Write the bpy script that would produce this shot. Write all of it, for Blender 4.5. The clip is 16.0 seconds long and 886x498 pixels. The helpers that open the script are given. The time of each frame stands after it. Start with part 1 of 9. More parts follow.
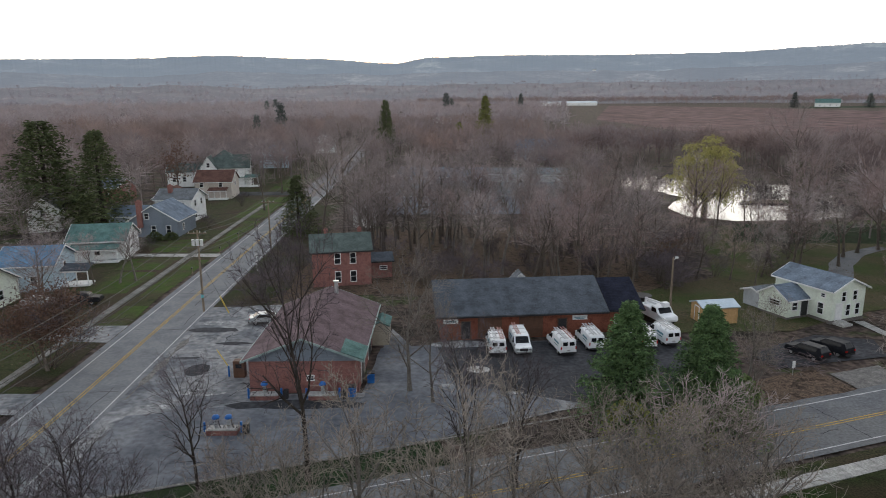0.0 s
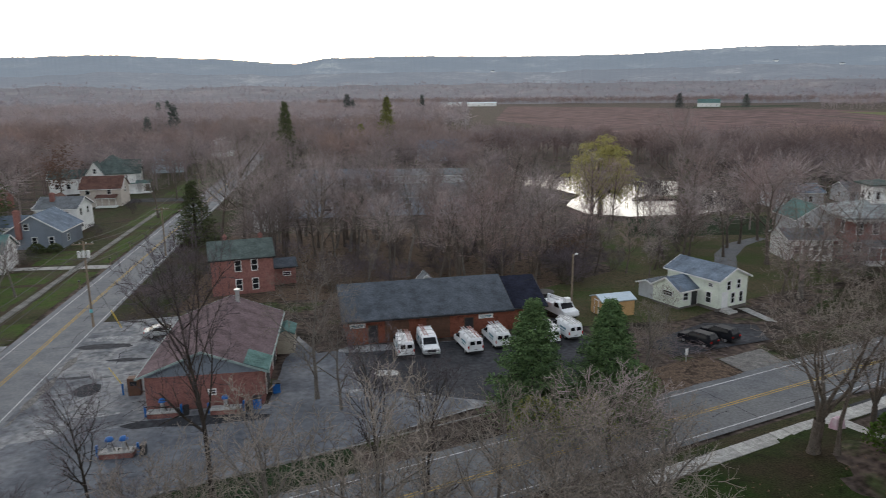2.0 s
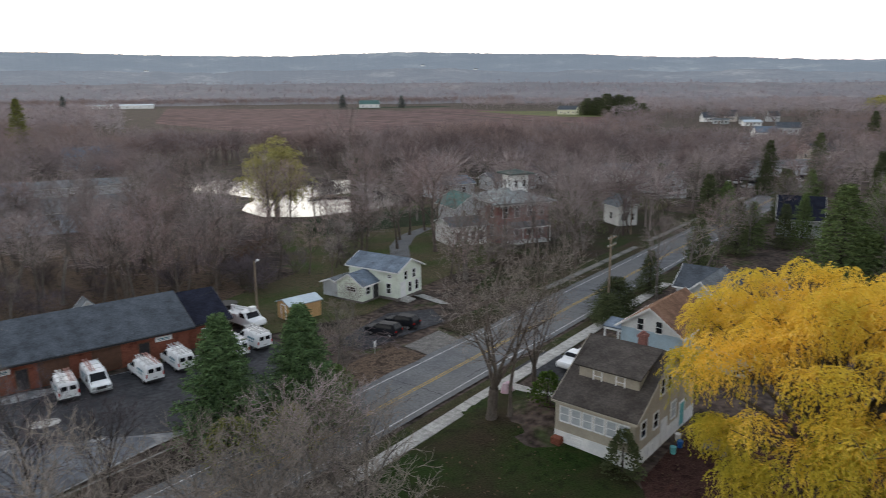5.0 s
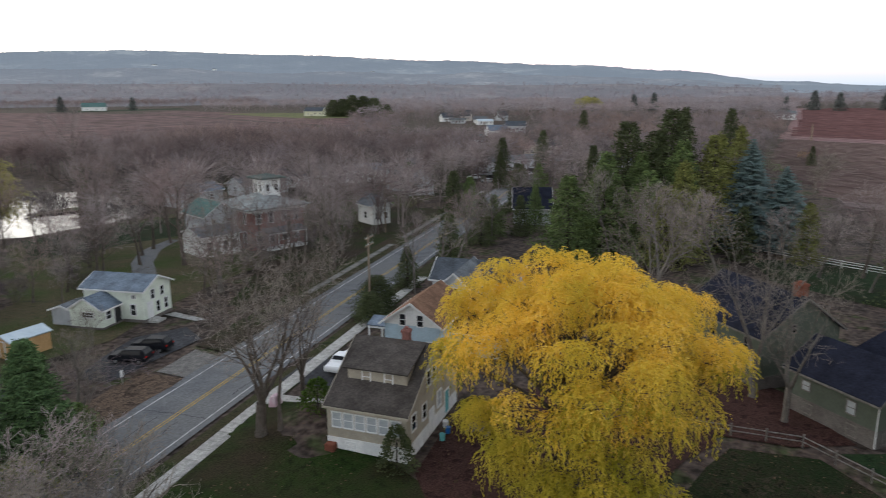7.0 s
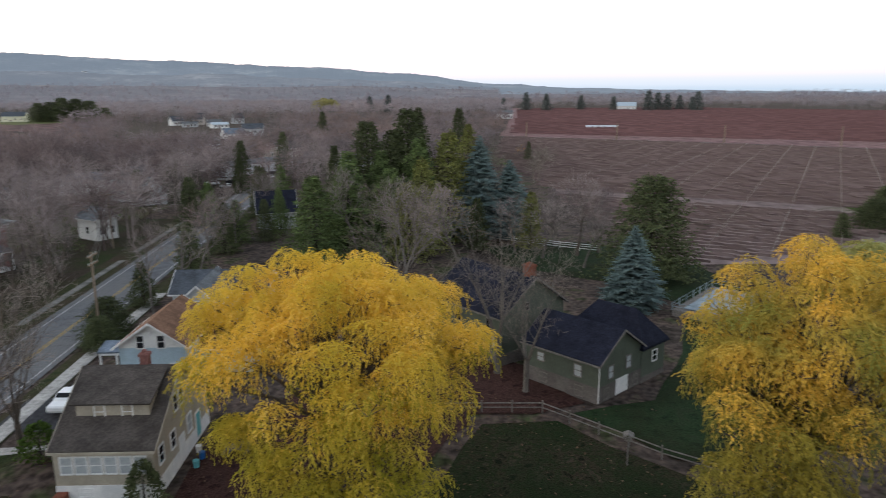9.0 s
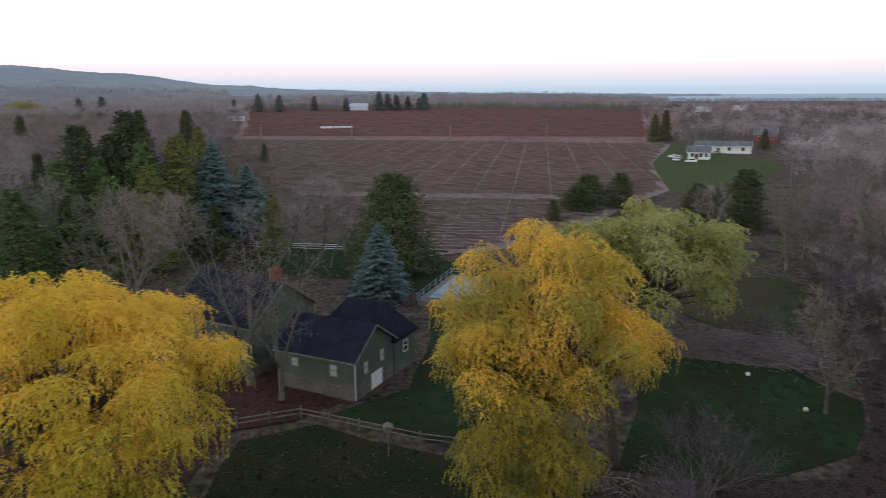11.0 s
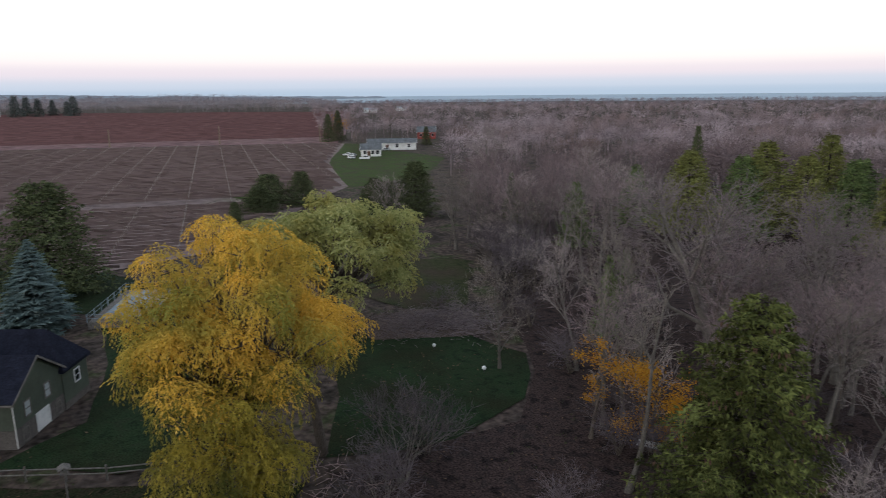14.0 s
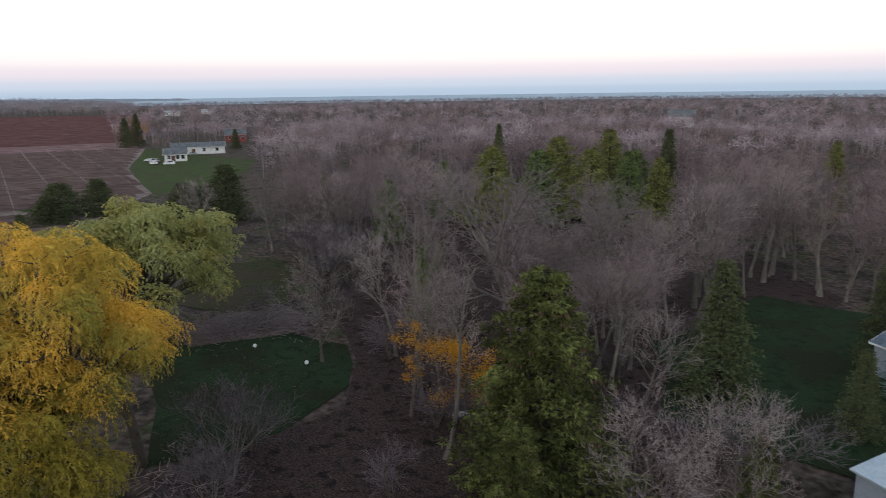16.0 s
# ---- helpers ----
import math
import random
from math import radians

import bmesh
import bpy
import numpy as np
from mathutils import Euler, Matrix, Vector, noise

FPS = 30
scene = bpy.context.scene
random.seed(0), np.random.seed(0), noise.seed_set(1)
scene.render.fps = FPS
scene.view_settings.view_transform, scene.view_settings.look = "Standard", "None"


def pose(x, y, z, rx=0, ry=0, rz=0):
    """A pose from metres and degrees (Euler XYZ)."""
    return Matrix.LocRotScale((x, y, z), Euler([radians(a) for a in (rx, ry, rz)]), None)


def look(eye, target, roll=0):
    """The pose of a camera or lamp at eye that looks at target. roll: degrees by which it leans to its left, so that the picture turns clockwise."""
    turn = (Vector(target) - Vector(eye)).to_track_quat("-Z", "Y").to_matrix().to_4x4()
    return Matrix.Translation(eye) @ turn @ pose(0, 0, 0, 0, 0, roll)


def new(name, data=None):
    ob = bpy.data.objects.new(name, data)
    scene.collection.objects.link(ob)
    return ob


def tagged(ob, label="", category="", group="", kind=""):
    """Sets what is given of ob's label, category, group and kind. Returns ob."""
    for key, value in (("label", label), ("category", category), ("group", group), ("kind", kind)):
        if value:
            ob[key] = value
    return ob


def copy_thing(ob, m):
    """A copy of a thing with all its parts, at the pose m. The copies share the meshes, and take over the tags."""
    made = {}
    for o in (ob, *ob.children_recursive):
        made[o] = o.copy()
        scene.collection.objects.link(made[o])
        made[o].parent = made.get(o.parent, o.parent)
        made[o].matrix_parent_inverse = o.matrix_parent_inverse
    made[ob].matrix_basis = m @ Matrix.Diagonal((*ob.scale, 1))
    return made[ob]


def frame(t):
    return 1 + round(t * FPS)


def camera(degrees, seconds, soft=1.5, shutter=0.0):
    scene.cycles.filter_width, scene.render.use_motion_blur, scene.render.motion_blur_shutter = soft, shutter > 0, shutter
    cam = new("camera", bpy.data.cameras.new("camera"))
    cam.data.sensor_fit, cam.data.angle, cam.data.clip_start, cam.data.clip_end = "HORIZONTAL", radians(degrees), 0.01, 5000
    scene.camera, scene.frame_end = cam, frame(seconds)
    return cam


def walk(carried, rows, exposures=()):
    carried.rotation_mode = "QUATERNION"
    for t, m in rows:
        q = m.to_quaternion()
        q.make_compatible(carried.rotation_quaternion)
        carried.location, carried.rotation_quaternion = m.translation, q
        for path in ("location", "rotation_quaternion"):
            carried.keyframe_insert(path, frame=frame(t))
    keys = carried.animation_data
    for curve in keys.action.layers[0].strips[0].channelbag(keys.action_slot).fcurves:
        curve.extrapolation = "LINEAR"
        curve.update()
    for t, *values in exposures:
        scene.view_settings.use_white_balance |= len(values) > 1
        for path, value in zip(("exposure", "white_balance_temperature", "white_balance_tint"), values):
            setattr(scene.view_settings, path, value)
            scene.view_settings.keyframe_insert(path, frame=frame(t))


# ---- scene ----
cam = camera(64.84, 16.0, soft=0.9, shutter=0.5)
# seconds, place, yaw, pitch, roll of the drone
ROWS = [
    (0.0, 0.00, 0.00, 27.00, 0.00, -12.60, -0.49),
    (0.5, -0.01, 0.07, 27.01, -1.51, -12.58, -0.48),
    (1.0, 0.04, 0.09, 27.02, -3.26, -12.58, -0.46),
    (1.5, 0.10, 0.16, 27.05, -5.25, -12.57, -0.52),
    (2.0, 0.15, 0.33, 27.08, -7.89, -12.59, -0.57),
    (2.5, 0.16, 0.57, 27.09, -11.90, -12.60, -0.55),
    (3.0, 0.09, 0.94, 27.06, -16.13, -12.62, -0.54),
    (5.5, 0.79, 1.96, 27.00, -39.24, -12.69, -0.39),
    (6.0, 0.86, 2.13, 27.03, -44.30, -12.69, -0.38),
    (6.5, 0.91, 2.29, 27.04, -49.38, -12.69, -0.34),
    (7.0, 1.06, 2.40, 27.04, -54.53, -12.70, -0.38),
    (7.5, 1.25, 2.44, 27.00, -59.69, -12.66, -0.40),
    (8.0, 1.52, 2.51, 26.91, -64.89, -12.66, -0.43),
    (8.5, 1.74, 2.56, 26.81, -70.07, -12.64, -0.46),
    (9.0, 1.92, 2.63, 26.75, -75.39, -12.68, -0.43),
    (9.5, 2.10, 2.65, 26.71, -80.71, -12.68, -0.40),
    (12.0, 2.68, 2.75, 26.26, -107.16, -12.68, -0.45),
    (12.5, 2.73, 2.68, 26.09, -111.98, -12.65, -0.48),
    (13.0, 2.80, 2.61, 25.97, -115.24, -12.65, -0.46),
    (13.5, 2.89, 2.53, 25.81, -118.87, -12.66, -0.50),
    (14.0, 2.84, 2.59, 25.65, -122.50, -12.67, -0.56),
    (14.5, 2.48, 2.76, 25.59, -126.41, -12.67, -0.66),
    (15.0, 1.98, 3.01, 25.54, -130.26, -12.65, -0.65),
    (15.5, 1.32, 3.37, 25.50, -134.15, -12.68, -0.77),
    (16.0, 0.56, 3.75, 25.49, -137.49, -12.74, -0.78),
]
walk(cam, [(t, pose(x, y, z, 90 + pitch, 0, yaw) @ pose(0, 0, 0, 0, 0, roll)) for t, x, y, z, yaw, pitch, roll in ROWS],
     exposures=[(0.0, 0.06, 6500, 10), (3.0, 0.08, 6500, 10), (6.0, 0.10, 6400, 10), (9.0, 0.06, 6300, 10), (12.0, -0.26, 6100, 10), (16.0, -0.30, 6100, 10)])

# ---- light: a white dusk sky, glow low in the south-west ----
GLOW = 8.0  # direction of the set sun, degrees left of +y
world = bpy.data.worlds.new("dusk_sky")
scene.world = world
world.use_nodes = True
wn, wl = world.node_tree.nodes, world.node_tree.links
wn.clear()
w_out, w_bg = wn.new("ShaderNodeOutputWorld"), wn.new("ShaderNodeBackground")
w_sky = wn.new("ShaderNodeTexSky")
w_sky.sky_type, w_sky.sun_disc = "NISHITA", False
w_sky.sun_elevation, w_sky.sun_rotation = radians(4.0), radians(-GLOW)
w_sky.air_density, w_sky.dust_density = 1.0, 2.0
w_co, w_sep = wn.new("ShaderNodeTexCoord"), wn.new("ShaderNodeSeparateXYZ")
wl.new(w_co.outputs["Generated"], w_sep.inputs[0])
# thin bright cloud: blue-grey at the rim, a pink belt above it, white overhead
w_ramp = wn.new("ShaderNodeValToRGB")
w_ramp.color_ramp.interpolation = "EASE"
stops = [(0.0, (0.60, 0.72, 0.85)), (0.011, (0.78, 0.84, 0.94)), (0.027, (1.06, 0.94, 0.98)), (0.047, (1.3, 1.16, 1.1)), (0.077, (1.45, 1.41, 1.36)), (0.17, (1.42, 1.40, 1.38)), (0.36, (0.95, 0.99, 1.05)), (1.0, (0.36, 0.43, 0.54))]
while len(w_ramp.color_ramp.elements) < len(stops):
    w_ramp.color_ramp.elements.new(0.5)
for e, (p, c) in zip(w_ramp.color_ramp.elements, stops):
    e.position, e.color = p, (*c, 1)
wl.new(w_sep.outputs["Z"], w_ramp.inputs[0])
# towards the glow the rim is bright too
w_dot = wn.new("ShaderNodeVectorMath")
w_dot.operation = "DOT_PRODUCT"
w_dot.inputs[1].default_value = (-math.sin(radians(GLOW)), math.cos(radians(GLOW)), 0)
wl.new(w_co.outputs["Generated"], w_dot.inputs[0])
w_map = wn.new("ShaderNodeMapRange")
w_map.inputs["From Min"].default_value, w_map.inputs["From Max"].default_value = 0.55, 1.0
wl.new(w_dot.outputs["Value"], w_map.inputs["Value"])
w_mix = wn.new("ShaderNodeMix")
w_mix.data_type = "RGBA"
w_mix.inputs[7].default_value = (2.6, 2.5, 2.35, 1)
wl.new(w_map.outputs[0], w_mix.inputs[0])
wl.new(w_ramp.outputs[0], w_mix.inputs[6])
w_scale = wn.new("ShaderNodeMix")
w_scale.data_type, w_scale.blend_type = "RGBA", "ADD"
w_scale.inputs[0].default_value = 0.05
wl.new(w_mix.outputs[2], w_scale.inputs[6])
wl.new(w_sky.outputs[0], w_scale.inputs[7])
wl.new(w_scale.outputs[2], w_bg.inputs[0])
w_bg.inputs[1].default_value = 1.0
wl.new(w_bg.outputs[0], w_out.inputs[0])

sun = new("sun", bpy.data.lights.new("sun", "SUN"))
sun.data.energy, sun.data.angle, sun.data.color = 0.25, radians(35), (1.0, 0.95, 0.9)
sun.matrix_world = look((0, 0, 60), (40 * math.sin(radians(GLOW)), -40 * math.cos(radians(GLOW)), 0))

# ---- materials ----
def lin(*c):
    return tuple(c) + (1.0,)


def material(name, stops, scale=2.0, rough=0.9, metal=0.0, fine=0.0, bump=0.0, spec=0.3, coords="Object", rand=0.0, stretch=None, detail=6.0, wave=None, island=False, leafy=0.0, emit=None, blend=None):
    """Colours of `stops` mixed by a noise of `scale` per metre, with a finer one over it; rand: change from piece to piece."""
    m = bpy.data.materials.new(name)
    m.use_nodes = True
    n, l = m.node_tree.nodes, m.node_tree.links
    b = n["Principled BSDF"]
    b.inputs["Roughness"].default_value, b.inputs["Metallic"].default_value = rough, metal
    b.inputs["Specular IOR Level"].default_value = min(spec, 0.06) if rough >= 0.9 else spec
    co = n.new("ShaderNodeTexCoord")
    vec = co.outputs[coords]
    if stretch:
        mp = n.new("ShaderNodeMapping")
        mp.inputs["Scale"].default_value = stretch
        l.new(vec, mp.inputs[0])
        vec = mp.outputs[0]
    ns = n.new("ShaderNodeTexNoise")
    ns.inputs["Scale"].default_value, ns.inputs["Detail"].default_value, ns.inputs["Roughness"].default_value = scale, detail, 0.62
    l.new(vec, ns.inputs["Vector"])
    ramp = n.new("ShaderNodeValToRGB")
    el = ramp.color_ramp.elements
    while len(el) < len(stops):
        el.new(0.5)
    for i, (e, c) in enumerate(zip(el, stops)):
        e.position, e.color = 0.37 + 0.26 * i / max(1, len(stops) - 1), lin(*c)
    fac = ns.outputs["Fac"]
    if island:
        geo = n.new("ShaderNodeNewGeometry")
        fac = geo.outputs["Random Per Island"]
        for i, e in enumerate(el):
            e.position = i / max(1, len(stops) - 1)
    l.new(fac, ramp.inputs[0])
    col = ramp.outputs[0]
    if blend:  # a second colour in patches: colour, patches per metre
        nb, rb, mb = n.new("ShaderNodeTexNoise"), n.new("ShaderNodeMapRange"), n.new("ShaderNodeMix")
        nb.inputs["Scale"].default_value, nb.inputs["Detail"].default_value = blend[1], 3
        l.new(co.outputs["Object"], nb.inputs["Vector"])
        rb.inputs["From Min"].default_value, rb.inputs["From Max"].default_value = 0.42, 0.66
        l.new(nb.outputs["Fac"], rb.inputs["Value"])
        mb.data_type = "RGBA"
        mb.inputs[7].default_value = lin(*blend[0])
        l.new(rb.outputs[0], mb.inputs[0])
        l.new(col, mb.inputs[6])
        col = mb.outputs[2]
    if fine or rand:
        hsv = n.new("ShaderNodeHueSaturation")
        l.new(col, hsv.inputs["Color"])
        if fine:
            n2 = n.new("ShaderNodeTexNoise")
            n2.inputs["Scale"].default_value, n2.inputs["Detail"].default_value = scale * 9, 4
            l.new(vec, n2.inputs["Vector"])
            mr = n.new("ShaderNodeMapRange")
            mr.inputs["From Min"].default_value, mr.inputs["From Max"].default_value = 0.32, 0.68
            mr.inputs["To Min"].default_value, mr.inputs["To Max"].default_value = 1 - fine, 1 + fine
            l.new(n2.outputs["Fac"], mr.inputs["Value"])
            val = mr.outputs[0]
        if rand:
            oi = n.new("ShaderNodeObjectInfo")
            mr2 = n.new("ShaderNodeMapRange")
            mr2.inputs["To Min"].default_value, mr2.inputs["To Max"].default_value = 1 - rand, 1 + rand
            l.new(oi.outputs["Random"], mr2.inputs["Value"])
            if fine:
                mu = n.new("ShaderNodeMath")
                mu.operation = "MULTIPLY"
                l.new(val, mu.inputs[0])
                l.new(mr2.outputs[0], mu.inputs[1])
                val = mu.outputs[0]
            else:
                val = mr2.outputs[0]
        l.new(val, hsv.inputs["Value"])
        col = hsv.outputs[0]
    l.new(col, b.inputs["Base Color"])
    height = None
    if wave:  # courses or boards: direction, lines per metre
        wv = n.new("ShaderNodeTexWave")
        wv.bands_direction, wv.wave_profile = wave[0], "SAW"
        wv.inputs["Scale"].default_value, wv.inputs["Distortion"].default_value, wv.inputs["Detail"].default_value = wave[1] / 3.183, wave[2], 1
        l.new(co.outputs["Object"], wv.inputs["Vector"])
        bp = n.new("ShaderNodeBump")
        bp.inputs["Strength"].default_value, bp.inputs["Distance"].default_value = wave[3], 0.02
        l.new(wv.outputs["Fac"], bp.inputs["Height"])
        height = bp
    if bump:
        b2 = n.new("ShaderNodeBump")
        b2.inputs["Strength"].default_value, b2.inputs["Distance"].default_value = bump, 0.03
        n3 = n.new("ShaderNodeTexNoise")
        n3.inputs["Scale"].default_value, n3.inputs["Detail"].default_value = scale * 6, 5
        l.new(vec, n3.inputs["Vector"])
        l.new(n3.outputs["Fac"], b2.inputs["Height"])
        if height:
            l.new(height.outputs[0], b2.inputs["Normal"])
        height = b2
    if height:
        l.new(height.outputs[0], b.inputs["Normal"])
    if leafy:
        b.inputs["Subsurface Weight"].default_value = 0.0
        tr = n.new("ShaderNodeBsdfTranslucent")
        l.new(col, tr.inputs["Color"])
        mx = n.new("ShaderNodeMixShader")
        mx.inputs[0].default_value = leafy
        l.new(b.outputs[0], mx.inputs[1])
        l.new(tr.outputs[0], mx.inputs[2])
        l.new(mx.outputs[0], n["Material Output"].inputs["Surface"])
    # glow; only the far hills have it, in place of haze
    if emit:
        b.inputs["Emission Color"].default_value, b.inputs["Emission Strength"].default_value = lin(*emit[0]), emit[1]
    return m


M = {}
M["ground"] = material("leafy_soil", [(0.0288, 0.024, 0.0192), (0.0608, 0.048, 0.0416), (0.08, 0.0592, 0.0496), (0.0416, 0.0496, 0.0224)], 0.15, fine=0.6, bump=0.8)
M["litter"] = material("leaf_litter", [(0.0156, 0.0117, 0.0117), (0.052, 0.0351, 0.0312), (0.0286, 0.0221, 0.0208)], 0.7, fine=0.7, bump=1.0)
M["lawn"] = material("lawn_grass", [(0.0099, 0.0187, 0.009), (0.0194, 0.0369, 0.015), (0.0219, 0.0324, 0.0158)], 0.8, fine=0.5, bump=0.9, blend=((0.018, 0.022, 0.010), 0.16))
M["lawn_dim"] = material("old_lawn", [(0.0216, 0.0276, 0.012), (0.0384, 0.0456, 0.018), (0.048, 0.0444, 0.0252)], 0.9, fine=0.6, bump=0.9, blend=((0.05, 0.036, 0.026), 0.12))
M["lawn_bright"] = material("fresh_lawn", [(0.028, 0.05, 0.011), (0.046, 0.078, 0.016), (0.052, 0.066, 0.02)], 0.9, fine=0.5, bump=0.9, blend=((0.05, 0.045, 0.026), 0.2))
M["leafy_grass"] = material("leaf_strewn_grass", [(0.022, 0.02, 0.014), (0.05, 0.036, 0.026), (0.033, 0.026, 0.02), (0.054, 0.042, 0.032)], 0.8, fine=0.6, bump=0.9, blend=((0.026, 0.036, 0.013), 0.12))
M["worn"] = material("bleached_worn_asphalt", [(0.138, 0.1426, 0.1472), (0.23, 0.2334, 0.2357), (0.368, 0.368, 0.3622)], 0.9, fine=0.4)
M["concrete_old"] = material("grey_old_concrete", [(0.13, 0.128, 0.122), (0.19, 0.185, 0.175), (0.10, 0.098, 0.09)], 0.7, fine=0.3, rand=0.25)
M["lawn_field"] = material("green_field", [(0.069, 0.0862, 0.031), (0.115, 0.1242, 0.0483), (0.092, 0.0978, 0.0403)], 0.03, fine=0.3)
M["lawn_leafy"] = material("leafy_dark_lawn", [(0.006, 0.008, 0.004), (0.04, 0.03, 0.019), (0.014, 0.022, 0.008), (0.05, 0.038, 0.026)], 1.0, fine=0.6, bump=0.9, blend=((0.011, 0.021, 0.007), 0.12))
M["weeds"] = material("pale_dead_weeds", [(0.075, 0.0555, 0.0495), (0.1425, 0.1087, 0.0975), (0.105, 0.081, 0.0713)], 0.6, fine=0.6, bump=1.0, blend=((0.07, 0.055, 0.045), 0.2))
M["mulch"] = material("red_bark_mulch", [(0.026, 0.013, 0.012), (0.06, 0.031, 0.026), (0.04, 0.022, 0.018)], 1.0, fine=0.6, bump=1.0)
M["leaf_floor"] = material("brown_leaf_floor", [(0.039, 0.0286, 0.0221), (0.1105, 0.078, 0.0572), (0.065, 0.0481, 0.0364)], 0.8, fine=0.7, bump=1.0)
M["field_vine"] = material("far_vineyard", [(0.145, 0.086, 0.087), (0.19, 0.113, 0.112), (0.165, 0.104, 0.098)], 0.02, fine=0.4, bump=0.5)
M["lawn_near"] = material("green_house_lawn", [(0.010, 0.018, 0.005), (0.019, 0.036, 0.008), (0.024, 0.032, 0.010)], 0.9, fine=0.5, bump=0.9, blend=((0.034, 0.026, 0.016), 0.13))
M["garden_grass"] = material("olive_garden_grass", [(0.045, 0.045, 0.022), (0.085, 0.07, 0.042), (0.06, 0.058, 0.03), (0.095, 0.075, 0.052)], 0.8, fine=0.6, bump=0.9, blend=((0.045, 0.062, 0.02), 0.12))
M["asphalt"] = material("road_asphalt", [(0.1064, 0.1142, 0.1254), (0.1344, 0.1411, 0.1512), (0.1568, 0.1624, 0.168)], 0.35, rough=0.85, fine=0.15, bump=0.3)
M["asphalt_b"] = material("cracked_dark_road", [(0.0756, 0.0805, 0.0903), (0.1, 0.1061, 0.1159), (0.1281, 0.1318, 0.1391)], 0.5, rough=0.85, fine=0.25, bump=0.4, blend=((0.125, 0.127, 0.13), 0.09))
M["asphalt_old"] = material("patched_asphalt", [(0.1053, 0.1109, 0.1221), (0.1615, 0.1657, 0.1755), (0.2387, 0.2387, 0.2387), (0.1193, 0.125, 0.1348)], 0.16, rough=0.9, fine=0.3, bump=0.4)
M["asphalt_dark"] = material("dark_asphalt", [(0.035, 0.0363, 0.04), (0.0625, 0.0625, 0.0675)], 0.25, rough=0.9, fine=0.3, bump=0.3)
M["asphalt_front"] = material("damp_dark_asphalt", [(0.0648, 0.0716, 0.0851), (0.0945, 0.1026, 0.1188), (0.135, 0.1404, 0.1539)], 0.2, rough=0.85, fine=0.25, bump=0.3)
M["tar"] = material("crack_tar", [(0.02, 0.02, 0.023), (0.035, 0.035, 0.038)], 2.0)
M["concrete"] = material("worn_concrete", [(0.30, 0.295, 0.28), (0.38, 0.37, 0.35), (0.25, 0.245, 0.235)], 0.8, fine=0.25, bump=0.3, rand=0.12)
M["gravel"] = material("gravel_edge", [(0.11, 0.105, 0.10), (0.18, 0.17, 0.16)], 1.2, fine=0.4, bump=0.8)
M["line_white"] = material("white_line_paint", [(0.34, 0.34, 0.34), (0.52, 0.52, 0.52)], 1.5, fine=0.3)
M["line_yellow"] = material("yellow_line_paint", [(0.32, 0.22, 0.06), (0.44, 0.30, 0.075)], 1.5, fine=0.3)
M["water"] = material("pond_water", [(0.03, 0.035, 0.035), (0.05, 0.05, 0.045)], 0.2, rough=0.04, spec=0.9, bump=0.02)
M["lake"] = material("lake_water", [(0.32, 0.405, 0.47), (0.36, 0.44, 0.505)], 0.002, rough=0.8, spec=0.2)
M["vine_soil"] = material("vineyard_soil", [(0.1395, 0.106, 0.1014), (0.1767, 0.1348, 0.1283), (0.1442, 0.1274, 0.0995)], 0.04, fine=0.3, bump=0.5, blend=((0.21, 0.161, 0.153), 0.012))
M["field_red"] = material("red_brown_field", [(0.075, 0.046, 0.046), (0.115, 0.07, 0.068), (0.09, 0.058, 0.056)], 0.008, fine=0.5, bump=0.5)
M["vine"] = material("vine_canes", [(0.1395, 0.1042, 0.1014), (0.1767, 0.133, 0.1274), (0.1581, 0.1209, 0.1135)], 1, island=True)
M["brick"] = material("red_brick", [(0.1873, 0.0917, 0.0818), (0.2637, 0.1296, 0.1146), (0.2154, 0.1074, 0.0975)], 1.2, fine=0.3, wave=("Z", 13, 0.3, 0.6), bump=0.4)
M["brick_orange"] = material("orange_brick", [(0.1486, 0.053, 0.0372), (0.2261, 0.0866, 0.0573), (0.1786, 0.0683, 0.0481)], 1.2, fine=0.3, wave=("Z", 13, 0.3, 0.6), bump=0.4)
for nm, c in dict(white=(0.72, 0.73, 0.72), pale=(0.66, 0.71, 0.62), tan=(0.40, 0.36, 0.29), blue=(0.40, 0.52, 0.60), cream=(0.68, 0.66, 0.50), grey=(0.17, 0.20, 0.24), lightgrey=(0.45, 0.47, 0.49), green=(0.088, 0.106, 0.082), beige=(0.50, 0.45, 0.40), steel=(0.30, 0.34, 0.40)).items():
    M["side_" + nm] = material(nm + "_siding", [tuple(v * 0.88 for v in c), c, tuple(min(0.85, v * 1.05) for v in c)], 0.6, rough=0.7, fine=0.08, wave=("Z", 7, 0.05, 0.7))
for nm, c in dict(slate=(0.07, 0.08, 0.094), brown=(0.18, 0.105, 0.07), mauve=(0.115, 0.084, 0.09), teal=(0.085, 0.15, 0.14), greyroof=(0.13, 0.14, 0.15), bluegrey=(0.13, 0.16, 0.20), dark=(0.018, 0.02, 0.032), tanroof=(0.075, 0.066, 0.060), blueroof=(0.11, 0.19, 0.28), greenroof=(0.08, 0.1, 0.094), redbrown=(0.10, 0.055, 0.045), slatepale=(0.24, 0.26, 0.26)).items():
    M["roof_" + nm] = material(nm + "_shingles", [tuple(v * 0.75 for v in c), c, tuple(v * 1.25 for v in c)], 0.7, rough=0.92, fine=0.25, wave=("Z", 9, 0.5, 0.5), bump=0.5)
M["block"] = material("concrete_block", [(0.115, 0.105, 0.098), (0.165, 0.15, 0.14)], 1.0, fine=0.2, wave=("Z", 5, 0.1, 0.6), bump=0.3)
